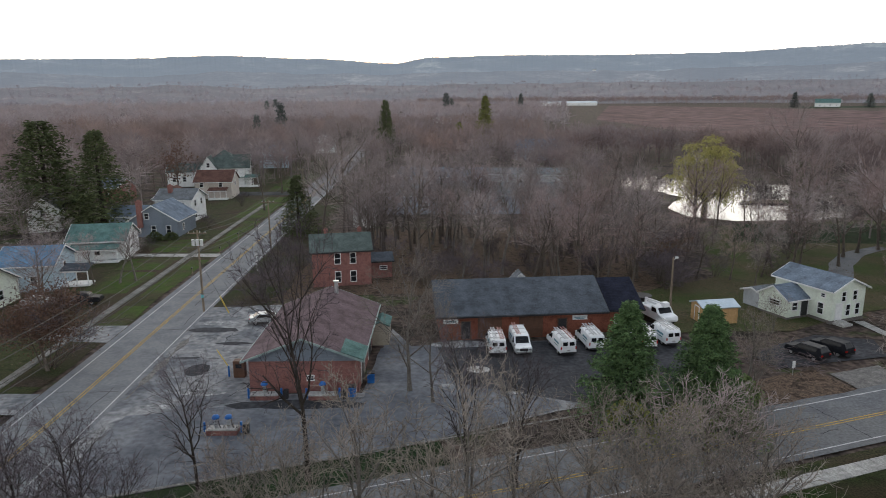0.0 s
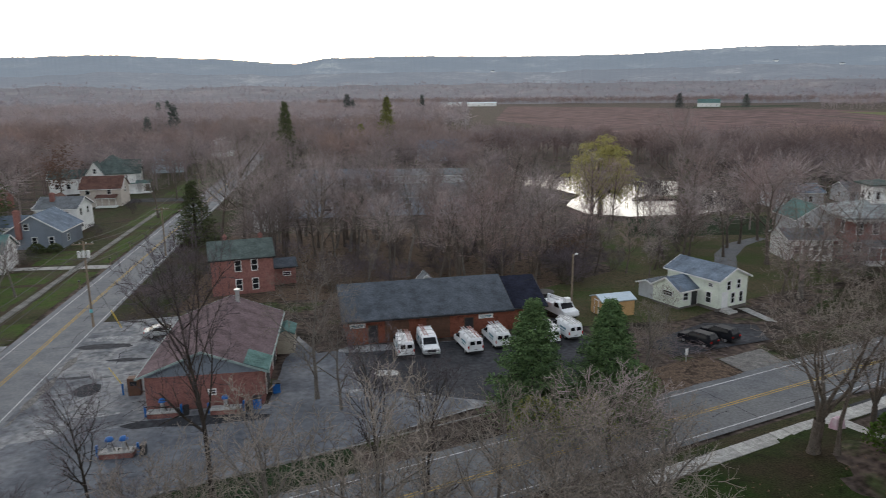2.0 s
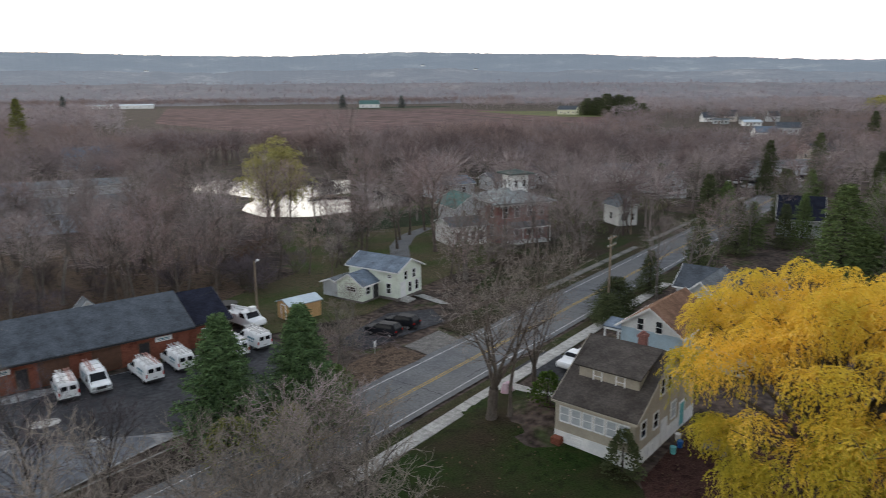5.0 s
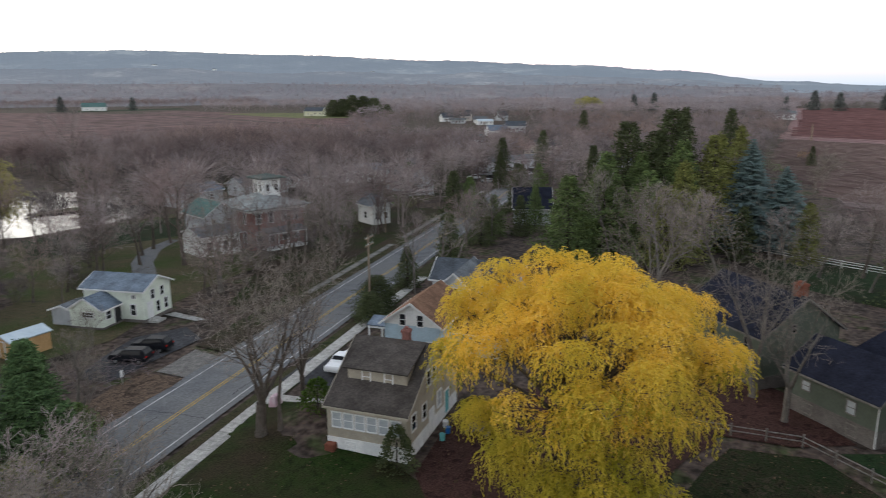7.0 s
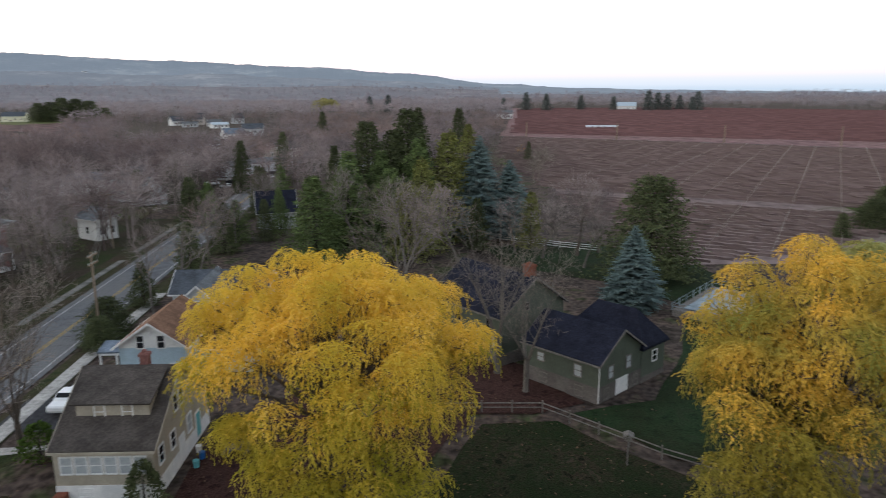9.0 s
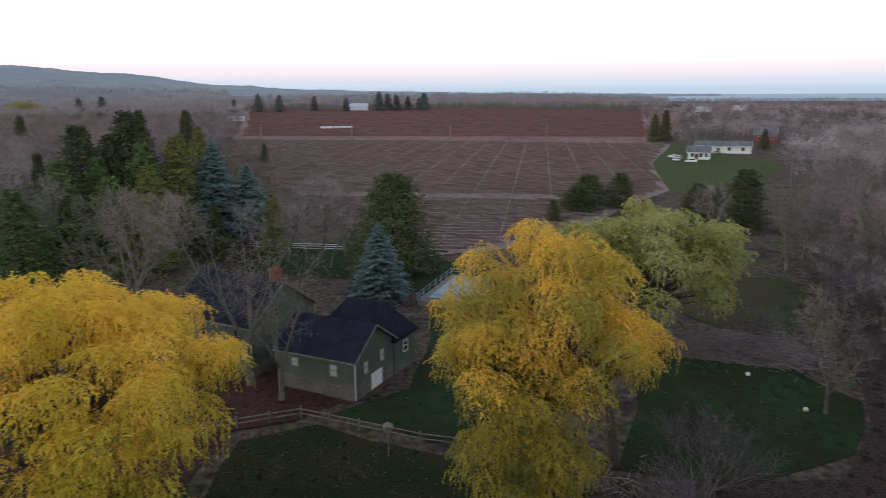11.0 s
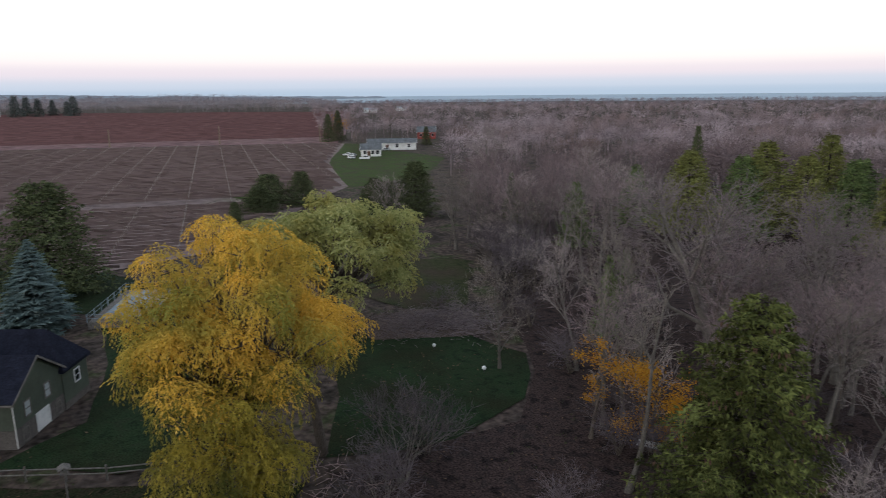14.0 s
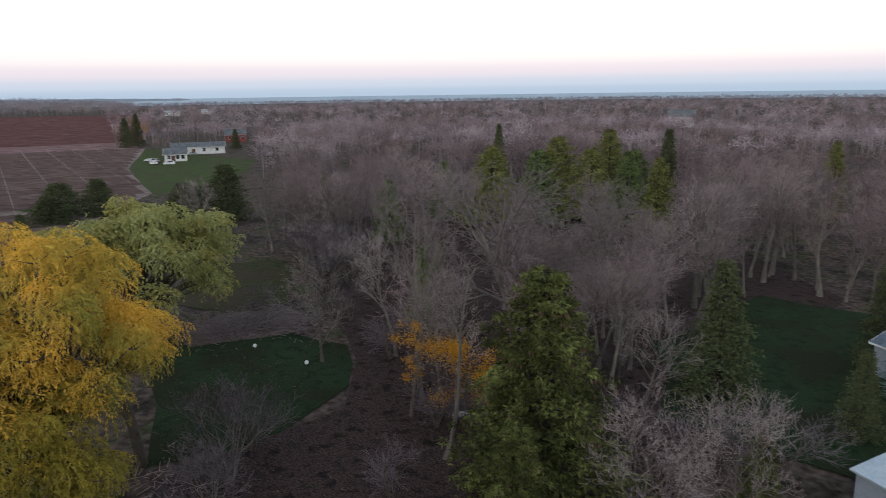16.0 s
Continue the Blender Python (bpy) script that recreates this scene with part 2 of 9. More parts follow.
M["barn_red"] = material("faded_red_clapboard", [(0.24, 0.055, 0.05), (0.31, 0.075, 0.066)], 0.8, rough=0.8, fine=0.2, wave=("Z", 7, 0.3, 0.5), bump=0.3)
M["white_paint"] = material("white_paint", [(0.62, 0.63, 0.63), (0.76, 0.76, 0.75)], 1.5, rough=0.55, fine=0.08)
M["car_glass"] = material("car_glass", [(0.008, 0.009, 0.011), (0.012, 0.013, 0.016)], 1.0, rough=0.15, spec=0.2)
M["glass"] = material("window_glass", [(0.012, 0.014, 0.017), (0.02, 0.022, 0.026)], 1.0, rough=0.06, spec=0.6)
# pale blue-grey panes for some of the windows
M["blind"] = material("pale_blue_pane", [(0.33, 0.36, 0.38), (0.42, 0.45, 0.46)], 3.0, rough=0.35)
M["door_brown"] = material("brown_door_paint", [(0.085, 0.045, 0.03), (0.12, 0.062, 0.04)], 2, rough=0.6)
M["dark_metal"] = material("dark_metal", [(0.02, 0.02, 0.022), (0.035, 0.035, 0.038)], 4, rough=0.5)
M["metal"] = material("galvanised_metal", [(0.4, 0.41, 0.42), (0.55, 0.56, 0.57)], 4, rough=0.4, metal=0.7)
M["van_white"] = material("white_van_paint", [(0.70, 0.72, 0.73), (0.78, 0.79, 0.80)], 1.2, rough=0.3, spec=0.5)
M["car_black"] = material("black_car_paint", [(0.008, 0.009, 0.012), (0.014, 0.015, 0.019)], 1.2, rough=0.45, spec=0.12)
M["car_white"] = material("white_car_paint", [(0.66, 0.68, 0.70), (0.74, 0.75, 0.76)], 1.2, rough=0.25, spec=0.5)
M["car_silver"] = material("silver_car_paint", [(0.32, 0.34, 0.35), (0.4, 0.42, 0.43)], 1.2, rough=0.3, metal=0.3)
M["tyre"] = material("tyre_rubber", [(0.012, 0.012, 0.012), (0.022, 0.022, 0.022)], 5, rough=0.85)
M["rim"] = material("wheel_rim", [(0.35, 0.35, 0.36), (0.5, 0.5, 0.5)], 5, rough=0.35, metal=0.8)
M["red_lamp"] = material("red_lamp_plastic", [(0.35, 0.015, 0.012), (0.42, 0.02, 0.015)], 5, rough=0.25)
M["amber"] = material("red_ladder_fibreglass", [(0.30, 0.15, 0.13), (0.38, 0.2, 0.17)], 5, rough=0.5)
M["lettering"] = material("dark_lettering", [(0.06, 0.17, 0.22), (0.08, 0.2, 0.25)], 5, rough=0.4)
M["plastic_blue"] = material("blue_plastic", [(0.015, 0.09, 0.30), (0.02, 0.13, 0.38)], 2, rough=0.35)
M["teal_paint"] = material("teal_paint", [(0.10, 0.36, 0.38), (0.15, 0.42, 0.44)], 3, rough=0.5)
M["yellow_paint"] = material("yellow_paint", [(0.5, 0.36, 0.06), (0.6, 0.42, 0.08)], 3, rough=0.5)
M["red_paint"] = material("red_paint", [(0.35, 0.03, 0.02), (0.45, 0.04, 0.03)], 3, rough=0.5)
M["trim_teal"] = material("faded_teal_trim", [(0.20, 0.27, 0.26), (0.28, 0.35, 0.34)], 1.5, rough=0.6, fine=0.1)
M["wood_pole"] = material("weathered_pole_wood", [(0.16, 0.125, 0.095), (0.24, 0.19, 0.145)], 3, stretch=(1, 1, 0.1), fine=0.3, bump=0.4)
M["wood_new"] = material("new_pine_boards", [(0.42, 0.26, 0.12), (0.5, 0.32, 0.16)], 2, stretch=(1, 1, 0.15), fine=0.2)
M["wood_grey"] = material("grey_fence_wood", [(0.13, 0.12, 0.11), (0.21, 0.195, 0.18)], 3, fine=0.3, bump=0.3)
M["post_grey"] = material("pale_post_wood", [(0.30, 0.27, 0.25), (0.40, 0.365, 0.34)], 3)
M["vine_red"] = material("red_vine_canes", [(0.14, 0.082, 0.084), (0.19, 0.112, 0.112)], 1, island=True)
M["wire"] = material("black_cable", [(0.02, 0.02, 0.02), (0.035, 0.033, 0.03)], 5, rough=0.6)
M["pool_cover"] = material("pale_blue_pool_cover", [(0.16, 0.21, 0.24), (0.26, 0.32, 0.35)], 0.7, rough=0.6, fine=0.2)
M["tin"] = material("pale_tin_roof", [(0.38, 0.46, 0.52), (0.46, 0.53, 0.58)], 0.8, rough=0.45, metal=0.2, fine=0.1)
M["bark"] = material("grey_bark", [(0.075, 0.062, 0.052), (0.12, 0.10, 0.085), (0.10, 0.088, 0.075)], 2.5, stretch=(1, 1, 0.3), fine=0.35, bump=0.6, rand=0.15)
M["bark_pale"] = material("pale_bark", [(0.102, 0.0918, 0.0816), (0.17, 0.153, 0.136)], 2.0, stretch=(1, 1, 0.3), fine=0.3, bump=0.5, rand=0.15)
M["bark_dark"] = material("dark_bark", [(0.03, 0.025, 0.022), (0.052, 0.044, 0.038)], 2.5, stretch=(1, 1, 0.3), fine=0.35, bump=0.6)
M["twig"] = material("brown_twigs", [(0.1749, 0.1481, 0.1423), (0.2915, 0.2449, 0.2367), (0.2332, 0.1959, 0.1901)], 1, island=True, rand=0.35)
M["twig_village"] = material("dark_red_brown_twigs", [(0.0978, 0.077, 0.0759), (0.161, 0.1253, 0.1219), (0.1265, 0.1, 0.0978)], 1, leafy=0.5, island=True, rand=0.35)
M["twig_dim"] = material("dim_twigs", [(0.069, 0.0575, 0.0633), (0.1265, 0.1058, 0.115), (0.0978, 0.0816, 0.0885)], 1, island=True, rand=0.3)
# far northern crowns: purple-brown twig colour lightened, haze put into it
M["far_wood_north"] = material("northern_hazy_crowns", [(0.297, 0.242, 0.2563), (0.418, 0.341, 0.3608), (0.3575, 0.2915, 0.308)], 0.008, leafy=0.5, island=True, fine=0.6, blend=((0.21, 0.15, 0.14), 0.02))
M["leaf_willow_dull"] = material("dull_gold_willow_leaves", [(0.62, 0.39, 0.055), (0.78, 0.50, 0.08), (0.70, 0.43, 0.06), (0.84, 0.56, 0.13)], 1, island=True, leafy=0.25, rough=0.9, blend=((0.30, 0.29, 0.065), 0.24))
M["twig_lilac"] = material("grey_lilac_twigs", [(0.135, 0.11, 0.115), (0.215, 0.176, 0.182), (0.175, 0.144, 0.149)], 1, island=True, rand=0.2)
M["twig_street"] = material("grey_brown_street_twigs", [(0.14, 0.12, 0.108), (0.24, 0.208, 0.186), (0.185, 0.16, 0.143)], 1, island=True, rand=0.2)
M["twig_north"] = material("purple_brown_twigs", [(0.1485, 0.1133, 0.1188), (0.2475, 0.1892, 0.1958), (0.1958, 0.1496, 0.1562)], 1, island=True, rand=0.3)
M["twig_dark"] = material("dark_twigs", [(0.05, 0.042, 0.036), (0.08, 0.066, 0.058)], 1, island=True)
M["twig_tan"] = material("tan_twigs", [(0.14, 0.119, 0.102), (0.255, 0.22, 0.19), (0.195, 0.167, 0.144)], 1, island=True, rand=0.2)
M["twig_red"] = material("reddish_twigs", [(0.1925, 0.1452, 0.1386), (0.297, 0.22, 0.209), (0.242, 0.1815, 0.1727)], 1, island=True, rand=0.35)
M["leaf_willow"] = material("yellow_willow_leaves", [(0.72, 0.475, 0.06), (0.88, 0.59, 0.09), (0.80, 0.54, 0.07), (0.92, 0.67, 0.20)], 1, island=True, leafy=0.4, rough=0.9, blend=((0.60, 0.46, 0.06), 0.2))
# leaves low in the crown: olive tint, with crown shade put into the colour
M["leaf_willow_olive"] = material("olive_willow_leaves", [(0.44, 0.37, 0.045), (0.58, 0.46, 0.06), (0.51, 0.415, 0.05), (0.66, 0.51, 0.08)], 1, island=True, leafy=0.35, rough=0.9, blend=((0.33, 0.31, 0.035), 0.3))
M["leaf_willow_shade"] = material("shaded_olive_willow_leaves", [(0.31, 0.255, 0.042), (0.43, 0.345, 0.058), (0.37, 0.295, 0.048), (0.51, 0.40, 0.075)], 1, island=True, leafy=0.35, rough=0.9, blend=((0.15, 0.155, 0.04), 0.3))
M["leaf_willow_green"] = material("pale_green_willow_leaves", [(0.27, 0.30, 0.11), (0.39, 0.40, 0.165), (0.33, 0.345, 0.13), (0.46, 0.45, 0.20)], 1, island=True, leafy=0.35, rough=0.9, blend=((0.30, 0.26, 0.07), 0.2))
M["leaf_willow_pond"] = material("faded_willow_leaves", [(0.25, 0.23, 0.08), (0.37, 0.34, 0.12), (0.31, 0.285, 0.10)], 1, island=True, leafy=0.3, rough=0.6)
M["leaf_orange"] = material("orange_leaves", [(0.40, 0.20, 0.02), (0.54, 0.29, 0.03), (0.36, 0.15, 0.02), (0.60, 0.36, 0.05)], 1, island=True, leafy=0.3)
M["leaf_brown"] = material("dry_brown_leaves", [(0.095, 0.06, 0.046), (0.145, 0.09, 0.068), (0.115, 0.07, 0.054)], 1, island=True, leafy=0.2)
M["fallen"] = material("fallen_leaves", [(0.05, 0.033, 0.022), (0.13, 0.085, 0.055), (0.09, 0.055, 0.035), (0.16, 0.115, 0.075)], 1, island=True)
M["tuft"] = material("grass_tufts", [(0.018, 0.03, 0.009), (0.045, 0.07, 0.018), (0.07, 0.066, 0.03)], 1, island=True)
M["needle"] = material("dark_needles", [(0.0468, 0.0598, 0.0299), (0.091, 0.1066, 0.0481), (0.0689, 0.0819, 0.039)], 0.08, island=True, rand=0.2, fine=0.3)
# needles of far conifers, haze put into the colour: greyer and bluer
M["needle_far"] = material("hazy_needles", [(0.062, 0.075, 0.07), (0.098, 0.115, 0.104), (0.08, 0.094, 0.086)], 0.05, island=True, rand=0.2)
M["needle_green"] = material("green_needles", [(0.0644, 0.0966, 0.0391), (0.1357, 0.1782, 0.0644), (0.0966, 0.1357, 0.0517)], 0.1, island=True, rand=0.15, fine=0.4)
M["needle_olive"] = material("olive_needles", [(0.112, 0.121, 0.0403), (0.196, 0.2016, 0.0627), (0.1512, 0.1602, 0.0504)], 0.1, island=True, rand=0.12, fine=0.4)
M["needle_norway"] = material("spruce_needles", [(0.0389, 0.0491, 0.0171), (0.0973, 0.1091, 0.0327), (0.0686, 0.0795, 0.0249)], 0.06, island=True, fine=0.8)
M["needle_fir"] = material("fir_needles", [(0.0517, 0.092, 0.0414), (0.115, 0.1782, 0.0736), (0.0805, 0.1288, 0.0552)], 0.2, island=True, fine=0.4)
M["needle_blue"] = material("blue_spruce_needles", [(0.09, 0.132, 0.128), (0.165, 0.222, 0.214), (0.128, 0.178, 0.172)], 1, island=True, rand=0.1)
M["bush_green"] = material("hedge_leaves", [(0.05, 0.09, 0.02), (0.09, 0.14, 0.03)], 1, island=True, leafy=0.2)
# distance haze put into the crown colours: lilac, then paler farther out
M["far_wood"] = material("far_hazy_crowns", [(0.18, 0.153, 0.158), (0.235, 0.20, 0.206), (0.205, 0.174, 0.18)], 0.011, leafy=0.5, island=True, fine=0.3, blend=((0.225, 0.165, 0.148), 0.02))
M["far_wood_pale"] = material("distant_hazy_crowns", [(0.265, 0.238, 0.253), (0.315, 0.284, 0.302), (0.29, 0.261, 0.277)], 0.006, leafy=0.5, island=True, fine=0.2, blend=((0.30, 0.245, 0.243), 0.008))
# hill haze put in as a blue-grey glow, stronger on farther ranges
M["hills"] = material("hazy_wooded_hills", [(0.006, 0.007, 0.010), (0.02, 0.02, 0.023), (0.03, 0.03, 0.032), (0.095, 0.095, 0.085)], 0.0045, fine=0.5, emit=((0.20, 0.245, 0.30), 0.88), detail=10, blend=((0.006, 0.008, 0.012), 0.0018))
M["hills_mid"] = material("hazy_lower_hills", [(0.008, 0.008, 0.010), (0.028, 0.026, 0.028), (0.04, 0.036, 0.036), (0.11, 0.105, 0.095)], 0.006, fine=0.5, emit=((0.19, 0.222, 0.268), 0.84), detail=10, blend=((0.010, 0.010, 0.014), 0.0025))
M["hills_near"] = material("hazy_foothills", [(0.012, 0.010, 0.012), (0.035, 0.028, 0.03), (0.05, 0.04, 0.04), (0.085, 0.07, 0.062)], 0.008, fine=0.6, emit=((0.18, 0.188, 0.217), 0.70), detail=12, blend=((0.014, 0.012, 0.016), 0.003))
# farthest crowns, bluest, with the haze in their base colour
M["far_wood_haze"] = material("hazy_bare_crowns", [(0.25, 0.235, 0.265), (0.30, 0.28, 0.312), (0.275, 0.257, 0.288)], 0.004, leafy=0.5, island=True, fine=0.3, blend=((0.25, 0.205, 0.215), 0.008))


# ---- building blocks ----
class Mesh:
    """Corners and faces gathered for one mesh."""

    def __init__(self):
        self.v, self.f = [], []

    def face(self, *pts):
        k = len(self.v)
        self.v += [tuple(p) for p in pts]
        self.f.append(tuple(range(k, k + len(pts))))

    def hull(self, pts, faces):
        k = len(self.v)
        self.v += [tuple(p) for p in pts]
        self.f += [tuple(k + i for i in f) for f in faces]

    def box(self, x0, x1, y0, y1, z0, z1):
        self.hull([(x, y, z) for z in (z0, z1) for y in (y0, y1) for x in (x0, x1)],
                  [(0, 2, 3, 1), (4, 5, 7, 6), (0, 1, 5, 4), (2, 6, 7, 3), (0, 4, 6, 2), (1, 3, 7, 5)])

    def slab(self, quad, t):
        """A four-cornered board of thickness t under the given corners."""
        q = [Vector(p) for p in quad]
        n = (q[1] - q[0]).cross(q[3] - q[0]).normalized()
        if n.z < 0:
            n = -n
        self.hull(q + [p - n * t for p in q], [(0, 1, 2, 3), (7, 6, 5, 4), (0, 4, 5, 1), (1, 5, 6, 2), (2, 6, 7, 3), (3, 7, 4, 0)])

    def prism(self, outline, z0, z1):
        k, n = len(self.v), len(outline)
        self.v += [(x, y, z0) for x, y in outline] + [(x, y, z1) for x, y in outline]
        self.f += [tuple(range(k + n - 1, k - 1, -1)), tuple(range(k + n, k + 2 * n))]
        self.f += [(k + i, k + (i + 1) % n, k + n + (i + 1) % n, k + n + i) for i in range(n)]

    def tube(self, p0, p1, r0, r1, sides=5, caps=False):
        a, b = Vector(p0), Vector(p1)
        w = (b - a).normalized()
        u = w.cross(Vector((0.31, 0.17, 0.93))).normalized()
        if u.length < 0.5:
            u = w.cross(Vector((1, 0, 0))).normalized()
        t = w.cross(u)
        k = len(self.v)
        for c, r in ((a, r0), (b, r1)):
            for i in range(sides):
                an = 6.28318 * i / sides
                self.v.append(tuple(c + (u * math.cos(an) + t * math.sin(an)) * r))
        self.f += [(k + i, k + (i + 1) % sides, k + sides + (i + 1) % sides, k + sides + i) for i in range(sides)]
        if caps:
            self.f += [tuple(range(k + sides - 1, k - 1, -1)), tuple(range(k + sides, k + 2 * sides))]

    def disc(self, c, axis, r, depth, sides=16):
        w = Vector(axis).normalized() * depth / 2
        self.tube(Vector(c) - w, Vector(c) + w, r, r, sides, True)

    def done(self, name, mat, smooth=False, bevel=0.0):
        me = bpy.data.meshes.new(name)
        me.from_pydata(self.v, [], self.f)
        for m in mat if isinstance(mat, (list, tuple)) else [mat]:
            me.materials.append(m)
        if bevel:
            bm = bmesh.new()
            bm.from_mesh(me)
            bmesh.ops.recalc_face_normals(bm, faces=bm.faces)
            sharp = [e for e in bm.edges if len(e.link_faces) == 2 and e.calc_face_angle() > 0.45]
            bmesh.ops.bevel(bm, geom=sharp, offset=bevel, segments=2, affect="EDGES", clamp_overlap=True)
            bm.to_mesh(me)
            bm.free()
        if smooth:
            me.polygons.foreach_set("use_smooth", [True] * len(me.polygons))
        me.update()
        return me


def part(name, mesh, mat=None, parent=None, label="", at=None, smooth=False, bevel=0.0):
    me = mesh.done(name, mat, smooth, bevel) if isinstance(mesh, Mesh) else mesh
    ob = new(name, me)
    if parent is not None:
        ob.parent = parent
    if at is not None:
        ob.matrix_basis = at
    return tagged(ob, label) if label else ob


def thing(name, x, y, z=0.0, rot=0.0, label="", category="", group="", kind=""):
    ob = new(name)
    ob.empty_display_size = 0.3
    ob.matrix_basis = pose(x, y, z, 0, 0, rot)
    return tagged(ob, label, category, group, kind)


def setting(name, mesh, mat, label, category, kind="structure"):
    ob = new(name, mesh.done(name, mat) if isinstance(mesh, Mesh) else mesh)
    return tagged(ob, label, category, kind=kind)


RISE_AT, RISE = (38.6, 42.0), 1.15  # the ground swells beside the tan house


def ground_z(x, y):
    d2 = ((x - RISE_AT[0]) ** 2 + (y - RISE_AT[1]) ** 2) / 16.0
    return RISE * math.exp(-d2)


# ---- the ground: one sheet out to the horizon ----
gm = Mesh()
RINGS = [0.0] + [1.6 * i for i in range(1, 46)] + [72 * 1.14 ** i for i in range(1, 33)]
RINGS = [r for r in RINGS if r < 4850] + [4900]
SECT = 200
for r in RINGS:
    for s in range(SECT):
        a = 6.28318 * s / SECT
        x, y = r * math.cos(a), r * math.sin(a)
        bump = 0.05 * noise.noise(Vector((x * 0.12, y * 0.12, 0))) if 20 < r < 400 else 0
        gm.v.append((x, y, ground_z(x, y) + bump - 0.07))
for i in range(len(RINGS) - 1):
    for s in range(SECT):
        gm.f.append((i * SECT + s, (i + 1) * SECT + s, (i + 1) * SECT + (s + 1) % SECT, i * SECT + (s + 1) % SECT))
setting("ground", gm, M["ground"], "brown soil with dead grass and fallen leaves", "ground")


def patch(name, outline, mat, label, category, z=0.0, wobble=0.5, step=3.0):
    """A flat patch of ground with an uneven rim."""
    pts = []
    for i, p in enumerate(outline):
        a, b = Vector(p), Vector(outline[(i + 1) % len(outline)])
        n = max(1, int((b - a).length / step))
        side = Vector((b.y - a.y, a.x - b.x)).normalized() if (b - a).length else Vector((0, 0))
        for k in range(n):
            q = a.lerp(b, k / n)
            q = q + side * wobble * noise.noise(Vector((q.x * 0.31, q.y * 0.31, 3.7)))
            pts.append(q)
    bm = bmesh.new()
    bm.faces.new([bm.verts.new((q.x, q.y, 0)) for q in pts])
    bmesh.ops.triangulate(bm, faces=bm.faces)
    for _ in range(1):
        bmesh.ops.subdivide_edges(bm, edges=[e for e in bm.edges if e.calc_length() > 5], cuts=1, use_grid_fill=False)
        bmesh.ops.triangulate(bm, faces=bm.faces)
    for v in bm.verts:
        v.co.z = z + ground_z(v.co.x, v.co.y)
    me = bpy.data.meshes.new(name)
    bm.to_mesh(me)
    bm.free()
    me.materials.append(mat)
    return setting(name, me, mat, label, category)


# Road B runs through O_B along U_B; N_B points to its far side
O_B, U_B = Vector((24.9, 50.7)), Vector((0.947, 0.3212)).normalized()
N_B = Vector((-U_B.y, U_B.x))


def on_b(s, n):
    p = O_B + U_B * s + N_B * n
    return (p.x, p.y)


def on_a(y, n):
    """A point of road A, n metres right of its middle line."""
    return (-33.3 - 0.0195 * (y - 50) + n, y)


def strip(name, f, ends, n0, n1, mat, label, category, z, steps=40):
    m = Mesh()
    for i in range(steps + 1):
        s = ends[0] + (ends[1] - ends[0]) * i / steps
        m.v += [(*f(s, n0), z), (*f(s, n1), z)]
    m.f = [(2 * i, 2 * i + 1, 2 * i + 3, 2 * i + 2) for i in range(steps)]
    for v in range(len(m.v)):
        x, y, zz = m.v[v]
        m.v[v] = (x, y, zz + ground_z(x, y))
    return setting(name, m, mat, label, category)


# lawns, verges and fields
patch("lawn_1", [on_a(52, -4.6), on_a(300, -4.6), (-75, 290), (-75, 60), (-48, 50)], M["lawn_dim"], "thin lawn with fallen leaves along the street houses", "lawn", 0.0, 1.0, 6)
patch("verge_1", [on_a(86, 4.0), on_a(300, 4.0), (-25, 300), (-22, 96), (-24, 86)], M["leafy_grass"], "grass verge beside the road", "verge", 0.0, 0.6)
patch("litter_1", [(-22, 92), (30, 92), (34, 120), (30, 140), (-26, 140)], M["leaf_floor"], "brown leaf litter under the bare woods", "woodland floor", -0.01, 2.0, 5)
patch("lawn_2", [(26, 76), (40, 76), (60, 86), (100, 96), (150, 110), (150, 135), (95, 145), (52, 140), (40, 100), (26, 92)], M["garden_grass"], "leaf-strewn ground round the houses", "ground", 0.0, 1.0, 6)
patch("litter_7", [(112, 104), (150, 110), (330, 150), (330, 250), (150, 235), (100, 146)], M["leafy_grass"], "dark leaf-strewn gardens of the village", "ground", -0.004, 1.0, 10)
patch("lawn_3", [(52, 124), (80, 122), (95, 140), (60, 143)], M["lawn"], "green grass bank beside the pond", "lawn", 0.02, 1.5, 4)
patch("lawn_4", [on_b(6, -5.4), on_b(12, -5.4), on_b(14, -9), (38, 37), (36, 28), (24, 22), (16, 30), (18, 40)], M["lawn_near"], "dark green lawn beside the tan house", "lawn", 0.0, 1.0, 4)
patch("litter_2", [(37, 31), (48, 34), (58, 30), (60, 18), (54, 14), (38, 18), (33, 25)], M["mulch"], "red-brown leaf litter under the willow", "yard", 0.01, 1.0, 4)
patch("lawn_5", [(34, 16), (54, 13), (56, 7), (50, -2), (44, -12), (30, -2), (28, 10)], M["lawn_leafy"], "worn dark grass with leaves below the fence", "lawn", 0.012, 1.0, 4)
patch("lawn_6", [(58, 6), (62, -1), (75, -4), (92, -6), (100, 2), (108, 20), (120, 26), (128, 10), (118, -8), (96, -16), (70, -18), (52, -10), (52, -2)], M["lawn"], "mown green lawn round the green barn house", "lawn", 0.01, 1.0, 4)
patch("litter_3", [(55, 16), (57, 9), (60, 5), (67, 11), (71, 18), (66, 22)], M["mulch"], "bark mulch bed beside the barn house", "yard", 0.02, 0.5, 3)
patch("lawn_7", [(46, -15), (60, -22), (70, -27), (62, -38), (54, -40), (46, -33), (43, -24)], M["lawn"], "small green lawn between the woods", "lawn", 0.01, 1.0, 4)
patch("lawn_8", [(68, -38), (84, -34), (98, -50), (90, -58), (74, -48)], M["lawn_dim"], "faded green lawn behind the willows", "lawn", 0.01, 3.0, 3)
